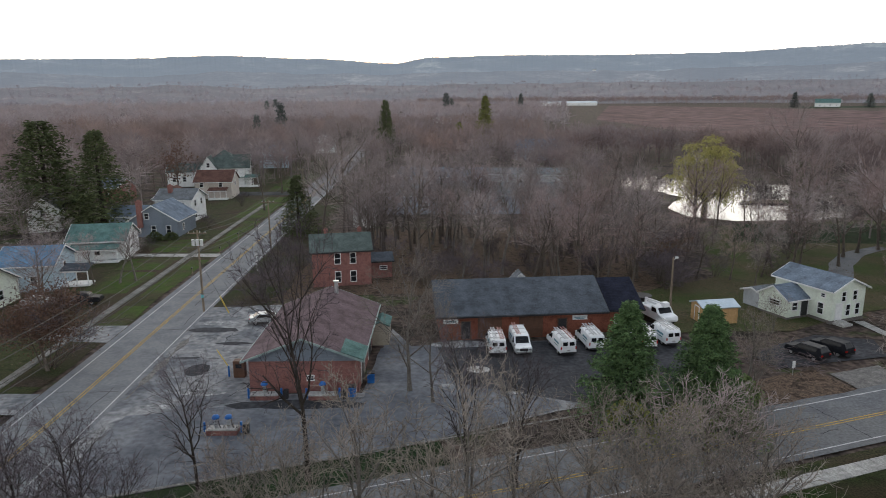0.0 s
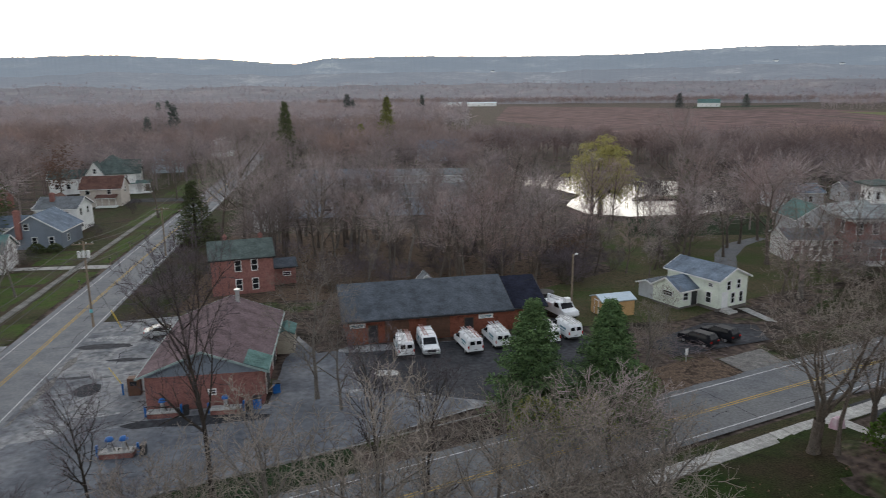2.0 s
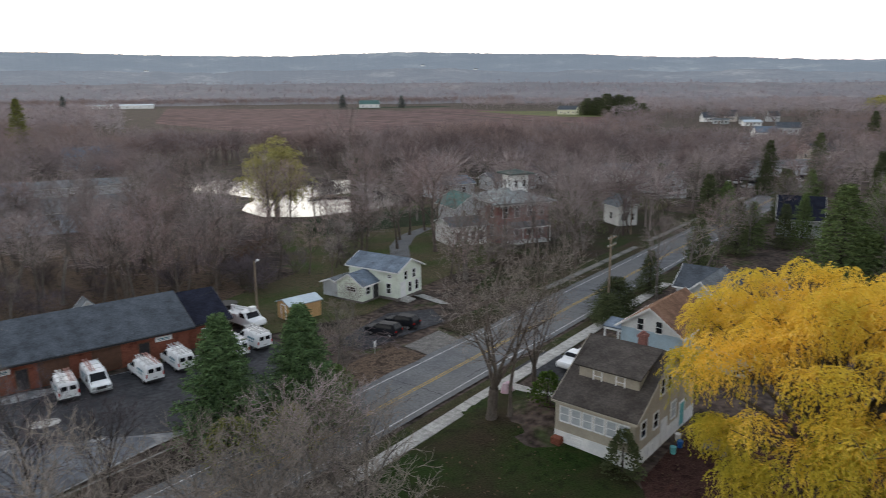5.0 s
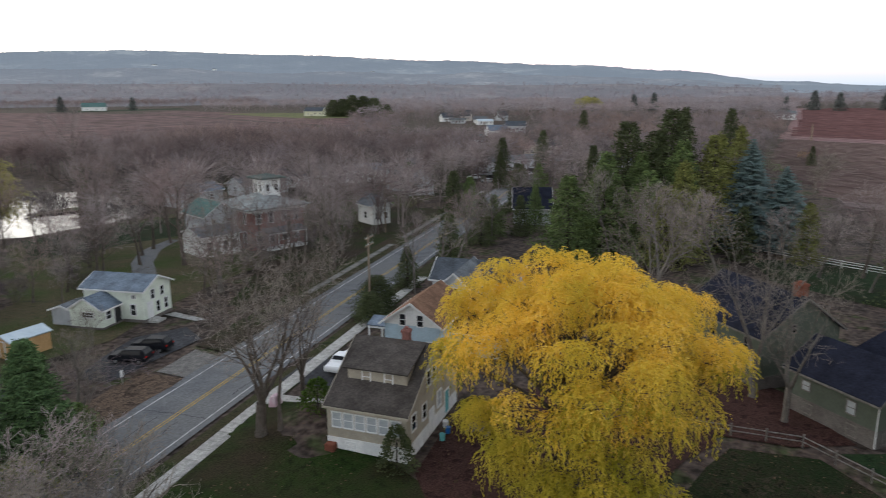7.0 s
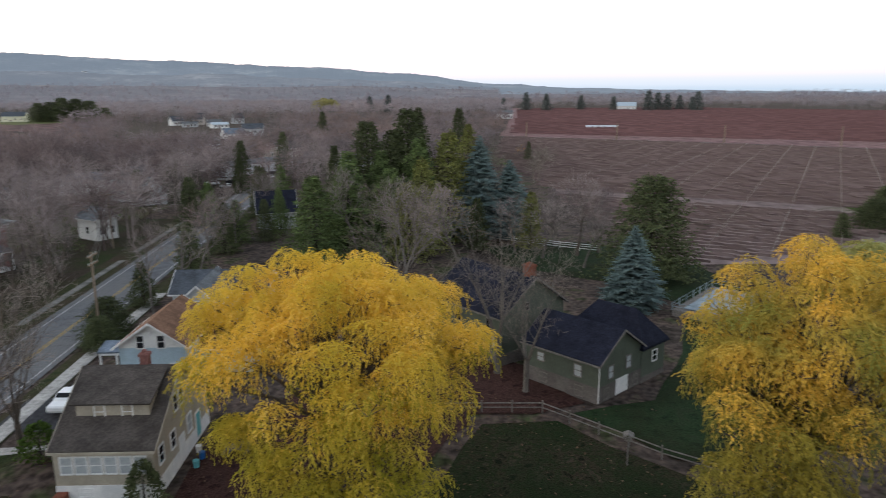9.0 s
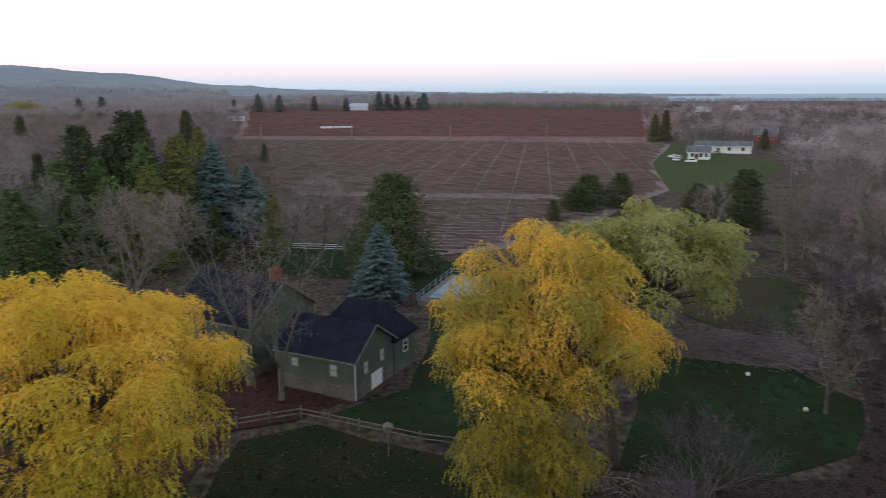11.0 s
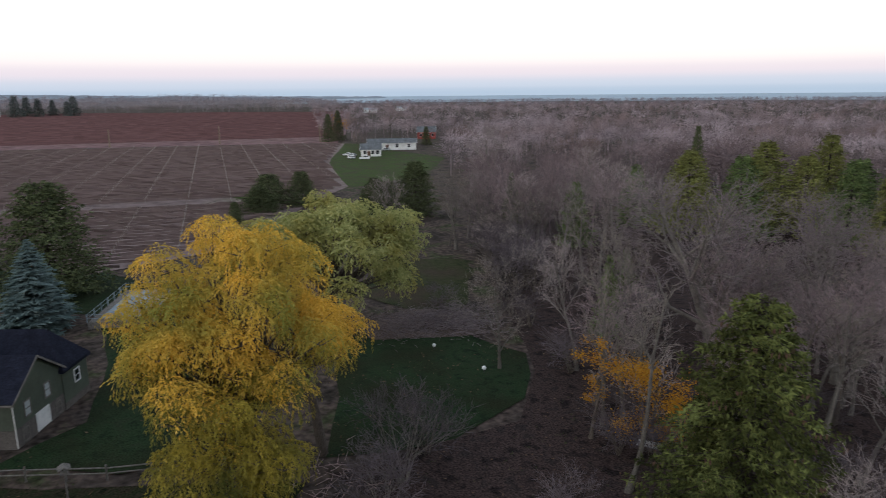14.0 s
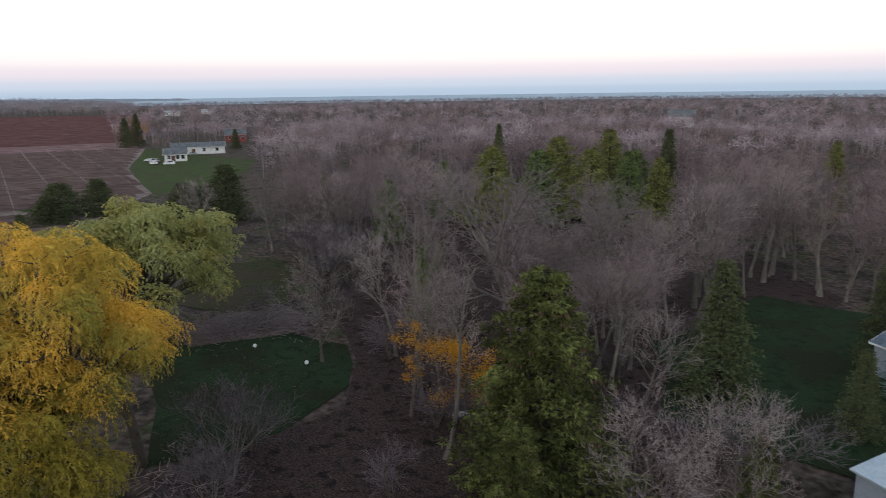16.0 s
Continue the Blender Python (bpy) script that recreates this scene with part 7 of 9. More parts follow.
def conifer(seed, h, w, n_whorl=22, per=9, spray=7, low=0.06, droop=0.25, size=1.0, ragged=0.25, power=0.85, plate=0.26):
    rnd = random.Random(seed)
    wood, nd = Mesh(), Mesh()
    wood.tube((0, 0, -0.4), (0, 0, h * 0.5), h * 0.02, h * 0.012, 7)
    wood.tube((0, 0, h * 0.5), (0, 0, h * 0.97), h * 0.012, 0.02, 6)
    for i in range(n_whorl):
        f = low + (0.985 - low) * i / (n_whorl - 1)
        z = h * f
        reach = w / 2 * (1 - f) ** power * (1.0 if f > 0.12 else 0.8) + 0.12
        k = max(4, int(per * (0.5 + 0.5 * (1 - f))))
        a0 = rnd.uniform(0, 6.28)
        for j in range(k):
            an = a0 + 6.283 * j / k + rnd.uniform(-0.25, 0.25)
            ln = reach * rnd.uniform(1 - ragged, 1 + ragged * 0.5)
            out = Vector((math.cos(an), math.sin(an), 0))
            lift = rnd.uniform(-0.1, 0.15) + 0.45 * f
            p0 = Vector((0, 0, z + rnd.uniform(-0.2, 0.2) * h / n_whorl))
            mid = p0 + out * ln * 0.55 + Vector((0, 0, ln * (lift - droop * 0.35)))
            tip = p0 + out * ln + Vector((0, 0, ln * (lift - droop)))
            if f < 0.75:
                wood.tube(p0, mid, max(0.012, 0.028 * (1 - f) * h / 12), 0.01, 3)
            side = Vector((-out.y, out.x, 0))
            half = max(0.12, ln * plate * rnd.uniform(0.8, 1.2))
            sag = Vector((0, 0, half * 0.45))
            nd.face(p0, mid + side * half - sag, tip, mid)
            nd.face(p0, mid, tip, mid - side * half - sag)
            for s in range(spray):
                g = (s + 0.6) / spray
                c = p0.lerp(mid, g * 1.8) if g < 0.55 else mid.lerp(tip, (g - 0.55) / 0.45)
                wd = ln * (0.30 * (1.1 - g) + 0.10) * rnd.uniform(0.7, 1.3) * size
                le = max(0.16, ln * 0.26) * rnd.uniform(0.8, 1.3) * size
                for sg in (-1, 1):
                    dirv = (out * rnd.uniform(0.5, 1.0) + side * sg * rnd.uniform(0.5, 1.0) + Vector((0, 0, rnd.uniform(-0.5, 0.15)))).normalized()
                    wv = (side * rnd.uniform(0.2, 0.7) + out * rnd.uniform(-0.4, 0.4) + Vector((0, 0, rnd.uniform(-0.5, 0.5)))).normalized()
                    e = c + dirv * max(wd, le)
                    q = c + dirv * max(wd, le) * 0.5
                    hw = max(0.05, wd * 0.22)
                    nd.face(c, q + wv * hw, e, q - wv * hw * 0.9 - Vector((0, 0, hw * 0.5)))
            nd.face(tip - out * ln * 0.2 + side * 0.1 * ln, tip, tip - out * ln * 0.2 - side * 0.1 * ln, tip - out * ln * 0.3 - Vector((0, 0, 0.08 * ln)))
    return wood, nd


def dense_conifer(seed, h, w, boughs=170, per=11, leaf=0.6, power=0.55, droop=0.12, lump=0.2, low=0.03):
    """A full conifer: rising tiers of boughs, each hung with small drooping sprays."""
    rn = random.Random(seed)
    wood, nd = Mesh(), Mesh()
    wood.tube((0, 0, -0.4), (0, 0, h * 0.96), h * 0.02, 0.03, 7)
    for i in range(boughs):
        f = low + (0.98 - low) * (i + rn.random()) / boughs
        an = i * 2.4 + rn.uniform(-0.3, 0.3)
        ln = w / 2 * (1 - f) ** power * rn.uniform(0.6, 1.08) * (1 + lump * math.sin(3 * an + 5 * f + seed)) + 0.02 * h
        out, sd = Vector((math.cos(an), math.sin(an), 0)), Vector((-math.sin(an), math.cos(an), 0))
        p0 = Vector((0, 0, h * f))
        end = p0 + out * ln + Vector((0, 0, ln * (rn.uniform(-0.2, 0.12) - droop + 0.3 * f)))
        if i % 2:
            wood.tube(p0, end, 0.04, 0.012, 3)
        n_s = int(per * (0.5 + ln / w * 2))
        for k in range(n_s):
            g = 0.25 + 0.75 * (k + rn.random()) / n_s
            c = p0.lerp(end, g) + sd * rn.gauss(0, 0.4 * leaf + 0.24 * ln * (1.2 - g)) + Vector((0, 0, rn.gauss(-0.1, 0.45) * leaf))
            for q in range(2):
                d = (out * rn.uniform(0.1, 1.0) + sd * rn.gauss(0, 0.6) + Vector((0, 0, rn.uniform(-1.1, 0.3)))).normalized() * leaf * rn.uniform(0.6, 1.25)
                s_ = d.cross(Vector((rn.gauss(0, 1), rn.gauss(0, 1), rn.gauss(0, 1)))).normalized() * leaf * rn.uniform(0.13, 0.24)
                nd.face(c, c + d * 0.45 + s_, c + d, c + d * 0.45 - s_)
    return wood, nd


def conifer_proto(key, seed, h, w, mat="needle", name="spruce_tree", label="", dense=False, **kw):
    wood, nd = (dense_conifer if dense else conifer)(seed, h, w, **kw)
    t = thing(name, 0, 0, -80, 0, label, "tree", "conifers")
    part("trunk", wood, M["bark_dark"], t)
    part("crown", nd, M[mat], t)
    TREES[key] = [t, h, False]


def willow(seed, h, w, lobes=26, per=14, tufts=16, mat="leaf_willow", mat2="leaf_willow_olive", leaf=0.24, low=0.04, bark="bark", wide=0.034, trunk_r=0.5, drape=1.0, split=0.45, size=1.0, extra=(), shift=(0.0, 0.0), leaning=None, name="willow_tree", label=""):
    """A weeping willow: limbs arch out to lobes, each a mound of small leafy fountains with a curtain of hanging shoots below its rim."""
    rnd = random.Random(seed)
    wood, upper, lower = Mesh(), Mesh(), Mesh()
    mounds = []
    for i in range(lobes):
        an = i * 2.4 + rnd.uniform(-0.35, 0.35)
        u = math.sqrt((i + 0.3) / lobes)
        rr = w / 2 * u * 0.9 * (1 + 0.14 * math.sin(3 * an + seed) + rnd.uniform(-0.05, 0.08))
        z = h * (0.93 - 0.34 * u ** 2.2 + rnd.uniform(-0.13, 0.02) + 0.045 * math.sin(4 * an + 7 * u + seed))
        mounds.append((shift[0] * u + math.cos(an) * rr, shift[1] * u + math.sin(an) * rr, z, size * rnd.uniform(0.8, 1.5)))
    for x, y, z, r in extra:
        for k in range(5):
            a, g = k * 2.4 + x, math.sqrt((k + 0.2) / 5)
            mounds.append((x + math.cos(a) * g * r, y + math.sin(a) * g * r, z - 0.6 * r * g * g + rnd.uniform(-0.4, 0.4), size * rnd.uniform(0.8, 1.25)))
    fork = Vector((0, 0, h * 0.2))
    wood.tube((0, 0, -0.4), fork, trunk_r * 1.3, trunk_r, 9)
    if leaning:  # a second stem out to one side
        last = Vector((leaning[0], leaning[1], -0.4))
        for k in range(1, 6):
            q = Vector((leaning[0] * (1 + 0.05 * k), leaning[1] * (1 - 0.05 * k), h * 0.13 * k))
            wood.tube(last, q, 0.42 - 0.06 * (k - 1), 0.42 - 0.06 * k, 8)
            last = q
    for x, y, z, r in mounds:
        end = Vector((x, y, z + r * 0.1))
        last, lr = fork.copy(), trunk_r * 0.42
        for k in range(1, 6):
            t = k / 5
            q = Vector((x * t ** 1.2, y * t ** 1.2, fork.z + (end.z - fork.z) * t ** 0.75)) + Vector((rnd.gauss(0, 0.2), rnd.gauss(0, 0.2), 0))
            nr = trunk_r * 0.42 * (1 - t) + 0.03
            wood.tube(last, q, lr, nr, 5)
            last, lr = q, nr
        for k in range(3):
            a = rnd.uniform(0, 6.283)
            e = end + Vector((math.cos(a) * r, math.sin(a) * r, rnd.uniform(-0.2, 0.5) * r))
            wood.tube(end - Vector((0, 0, 0.5)), e, 0.05, 0.015, 3)

    def shoot(p, v, ln, pull, shade):
        n = max(3, int(ln / (leaf * 0.62)))
        for k in range(n):
            v = (v + Vector((rnd.gauss(0, 0.12), rnd.gauss(0, 0.12), -pull))).normalized()
            p = p + v * ln / n
            if p.z < h * low * rnd.uniform(0.3, 1.3):
                return
            # low and hanging leaves take mat2, the olive colour with shade in it
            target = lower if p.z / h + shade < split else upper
            la = rnd.uniform(0, 6.283)
            d = (Vector((math.cos(la) * 0.55, math.sin(la) * 0.55, rnd.uniform(-0.8, 0.1))) + v * 0.8).normalized()
            sd = d.cross(Vector((rnd.gauss(0, 1), rnd.gauss(0, 1), rnd.gauss(0, 1)))).normalized() * wide * rnd.uniform(0.7, 1.4)
            L = leaf * rnd.uniform(0.7, 1.3)
            target.face(p, p + d * L * 0.5 + sd, p + d * L, p + d * L * 0.5 - sd)

    for x0, y0, z0, r in mounds:
        shade = rnd.gauss(0, 0.07)
        c0 = Vector((x0, y0, z0))
        n_t = int(tufts * (r / size / 1.1) ** 2) + 2
        for n in range(n_t):
            a, g = n * 2.4 + rnd.uniform(-0.4, 0.4), math.sqrt((n + 0.3) / n_t)
            out = Vector((math.cos(a), math.sin(a), 0))
            c = c0 + out * g * r * rnd.uniform(0.85, 1.1) + Vector((0, 0, r * 0.75 * (1 - g ** 2.2) + rnd.gauss(0, 0.16 * size)))
            tr = size * rnd.uniform(0.36, 0.6)
            for s in range(per):  # a small fountain of leafy shoots
                b, gg = rnd.uniform(0, 6.283), math.sqrt(rnd.random())
                o = Vector((math.cos(b), math.sin(b), 0))
                shoot(c + o * gg * tr * 0.5 + Vector((0, 0, tr * 0.5 * (1 - gg * gg))), o * (0.4 + 0.5 * gg) + out * 0.35 * g + Vector((0, 0, 0.55)), tr * rnd.uniform(1.3, 2.2), 0.36, shade + rnd.gauss(0, 0.05))
            if g > 0.55:  # curtain below the rim
                for s in range(int(per * 0.55)):
                    b = rnd.uniform(0, 6.283)
                    o = Vector((math.cos(b), math.sin(b), 0)) * tr
                    shoot(c + o - Vector((0, 0, rnd.uniform(0.1, 0.6) * size)), out * 0.3 + Vector((0, 0, -1)), drape * r * rnd.uniform(0.6, 1.7), 0.5, shade - 0.06 + rnd.gauss(0, 0.06))
    t = thing(name, 0, 0, 0, 0, label, "tree", "willows")
    part("trunk", wood, M[bark], t, smooth=True)
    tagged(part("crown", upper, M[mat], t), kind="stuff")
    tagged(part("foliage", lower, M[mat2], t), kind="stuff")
    return t


def leafy(seed, h, w, n=2500, leaf=0.22, low=0.35):
    """Leaf kites in uneven clumps round a crown."""
    rnd = random.Random(seed)
    m = Mesh()
    clumps = [(rnd.gauss(0, w * 0.2), rnd.gauss(0, w * 0.2), h * rnd.uniform(low, 0.95), w * rnd.uniform(0.10, 0.2)) for _ in range(16)]
    for _ in range(n):
        x, y, z, r = rnd.choice(clumps)
        c = Vector((x + rnd.gauss(0, r * 0.6), y + rnd.gauss(0, r * 0.6), z + rnd.gauss(0, r * 0.45)))
        o = Vector((rnd.gauss(0, 1), rnd.gauss(0, 1), rnd.gauss(-0.3, 0.7))).normalized() * leaf * rnd.uniform(0.6, 1.3)
        s = o.cross(Vector((rnd.gauss(0, 1), rnd.gauss(0, 1), rnd.gauss(0, 1)))).normalized() * leaf * 0.4
        m.face(c, c + o * 0.5 + s, c + o, c + o * 0.5 - s)
    return m


# kinds of tree, each grown once
GREY = "bare grey-brown deciduous tree with fine twigs"
bare_proto("hero1", 11, 14, 12, kids=(11, 6, 6, 4), label=GREY)
bare_proto("hero2", 12, 14, 12, kids=(10, 6, 6, 4), label=GREY, crown_low=0.22)
TAN = "bare deciduous tree with fine tan twigs"
bare_proto("hero3", 13, 14, 10, kids=(10, 6, 5, 3), twig="twig_tan", label=TAN, crown_low=0.2, tw_r=0.017, bark="bark_pale")
bare_proto("hero4", 14, 14, 11, kids=(10, 6, 5, 4), twig="twig_tan", bark="bark_pale", label="bare tree with pale grey limbs", crown_low=0.2)
bare_proto("brush1", 15, 9, 8, kids=(7, 5, 4, 3), twig="twig_tan", bark="bark_pale", tw_r=0.017, stems=4, label="bare many-stemmed scrub tree with tan twigs", crown_low=0.12, name="scrub_tree")
bare_proto("brush2", 16, 9, 8, kids=(7, 5, 4, 3), twig="twig", tw_r=0.016, stems=5, label="bare many-stemmed scrub tree with grey twigs", crown_low=0.1, name="scrub_tree")
fan_proto("street", 29, 17, 13.5, twig="twig_street", bark="bark", r=0.4, label="large bare street tree with a fan of dark upright limbs")
fan_proto("fan_pale", 73, 19, 13, twig="twig_tan", bark="bark_pale", r=0.36, limbs=5, fork=0.2, kids=(0, 4, 2, 2), label="tall bare tree with pale grey upright limbs")
bare_proto("brush3", 30, 9, 8, kids=(7, 5, 4, 3), twig="twig_dim", bark="bark_dark", tw_r=0.015, stems=5, label="bare many-stemmed scrub tree with dark twigs", crown_low=0.1, name="scrub_tree")
bare_proto("sparse", 28, 14, 9, trunk_r=0.21, tw_r=0.013, kids=(14, 6, 4, 4), twig="twig_dim", bark="bark_dark", label="thin bare tree with sparse grey-brown limbs", crown_low=0.3)
bare_proto("lilac", 19, 16, 15, tw_r=0.015, kids=(13, 7, 6, 4), twig="twig_lilac", bark="bark_pale", label="large bare tree with grey-lilac twigs and pale limbs", trunk_r=0.55, crown_low=0.28, sides=8)
LITE = dict(levels=3, thin=True, tw_r=0.022, sides=6)
bare_proto("mid1", 21, 16, 12, kids=(11, 7, 12), label=GREY, **LITE)
bare_proto("mid2", 22, 16, 10, kids=(11, 7, 12), label=GREY, crown_low=0.4, **LITE)
bare_proto("mid3", 23, 16, 12, kids=(11, 7, 12), twig="twig_red", label="bare tree with reddish-brown twigs", crown_low=0.35, **LITE)
bare_proto("mid4", 24, 16, 9, kids=(11, 6, 12), bark="bark_pale", label="bare tree with a pale trunk", crown_low=0.45, **LITE)
bare_proto("north1", 71, 16, 11, kids=(10, 6, 10), twig="twig_north", bark="bark_pale", label="bare woodland tree with purple-brown twigs", crown_low=0.45, **LITE)
bare_proto("north2", 72, 16, 9, kids=(9, 6, 10), twig="twig_north", bark="bark", label="bare woodland tree with purple-brown twigs", crown_low=0.5, **LITE)
bare_proto("pole1", 25, 16, 5.5, kids=(10, 5, 9), label="tall thin bare woodland tree", crown_low=0.45, **LITE)
bare_proto("pole2", 26, 16, 6.5, kids=(10, 5, 9), bark="bark_pale", twig="twig_tan", label="tall thin bare tree with pale bark", crown_low=0.4, **LITE)
bare_proto("bush", 27, 5, 6, kids=(6, 6, 8), stems=6, twig="twig_dim", label="bare tangled grey-brown bush", crown_low=0.06, name="bare_bush", levels=3, thin=True, tw_r=0.018, sides=5)
bare_proto("pale_bush", 20, 6.5, 7, kids=(7, 6, 8), stems=6, twig="twig_dim", bark="bark_pale", label="spreading bare bush with pale grey limbs", crown_low=0.06, name="bare_bush", levels=3, thin=True, tw_r=0.02, sides=5)
SPR = "dark green spruce with drooping boughs"
conifer_proto("spruce1", 31, 18, 8.8, label=SPR, dense=True, boughs=230, per=22, leaf=0.42, power=0.9)
conifer_proto("spruce2", 32, 18, 10.0, label=SPR, dense=True, boughs=230, per=22, leaf=0.46, power=0.7, lump=0.25)
conifer_proto("fir", 33, 10.4, 7.2, mat="needle_fir", label="full bushy green fir tree", dense=True, boughs=380, per=40, leaf=0.24, power=0.95, droop=-0.05, lump=0.16, name="fir_tree")
conifer_proto("olive", 34, 15, 9.5, mat="needle_olive", label="olive-green conifer with rusty needles", dense=True, boughs=210, per=22, leaf=0.42, power=0.8, droop=-0.05, lump=0.3)
conifer_proto("blue", 35, 10.5, 9, mat="needle_blue", label="blue spruce with silvery needles", n_whorl=34, per=18, spray=8, ragged=0.2, droop=0.1, size=0.9)
conifer_proto("pine", 36, 14, 12, mat="needle", label="broad dark pine with dense needles", dense=True, boughs=260, per=26, leaf=0.44, power=0.52, droop=0.02, lump=0.12, name="pine_tree")
conifer_proto("green", 37, 14, 9.0, mat="needle_green", label="mid-green spruce among bare trees", dense=True, boughs=210, per=22, leaf=0.4, power=0.85, droop=0.0, lump=0.3)
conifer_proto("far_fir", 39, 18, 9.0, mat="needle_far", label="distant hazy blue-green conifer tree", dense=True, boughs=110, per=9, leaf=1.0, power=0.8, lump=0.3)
wood, nd, cm, rn = Mesh(), Mesh(), Mesh(), random.Random(38)
wood.tube((0, 0, -0.4), (0, 0, 14.8), 0.3, 0.03, 8)
for i in range(250):
    f = 0.03 + 0.95 * (i + rn.random()) / 250
    an = i * 2.4 + rn.uniform(-0.3, 0.3)
    ln = 5.6 * (1 - f) ** 0.62 * rn.uniform(0.55, 1.1) * (1 + 0.22 * math.sin(3 * an + 5 * f)) + 0.3
    out, sd = Vector((math.cos(an), math.sin(an), 0)), Vector((-math.sin(an), math.cos(an), 0))
    p0 = Vector((0, 0, 15.5 * f))
    end = p0 + out * ln + Vector((0, 0, ln * rn.uniform(-0.28, 0.05)))
    wood.tube(p0, end, 0.05, 0.012, 3)
    n_s = int(20 + 42 * ln / 5)
    for k in range(n_s):
        g = 0.25 + 0.75 * (k + rn.random()) / n_s
        c = p0.lerp(end, g) + sd * rn.gauss(0, 0.16 + 0.16 * ln * (1.15 - g) * 0.8) + Vector((0, 0, rn.gauss(0.05, 0.1)))
        for q in range(3):
            d = (out * rn.uniform(0.0, 0.9) + sd * rn.gauss(0, 0.6) + Vector((0, 0, rn.uniform(-1.3, 0.25)))).normalized() * rn.uniform(0.16, 0.42)
            s_ = d.cross(Vector((rn.gauss(0, 1), rn.gauss(0, 1), rn.gauss(0, 1)))).normalized() * rn.uniform(0.03, 0.06)
            nd.face(c, c + d * 0.45 + s_, c + d, c + d * 0.45 - s_)
    if f > 0.45 and rn.random() < 0.4:
        for q in range(3):
            c = end + Vector((rn.gauss(0, 0.12), rn.gauss(0, 0.12), -0.25))
            cm.tube(c, c - Vector((0, 0, 0.2)), 0.045, 0.03, 4, True)
t = thing("spruce_tree", 0, 0, -80, 0, "big olive-green spruce hung with tan cones", "tree", "conifers")
part("trunk", wood, M["bark_dark"], t)
part("crown", nd, M["needle_norway"], t)
tagged(part("cone", cm, M["leaf_brown"], t, "dry tan cones"), kind="stuff")
TREES["norway"] = [t, 15.5, False]

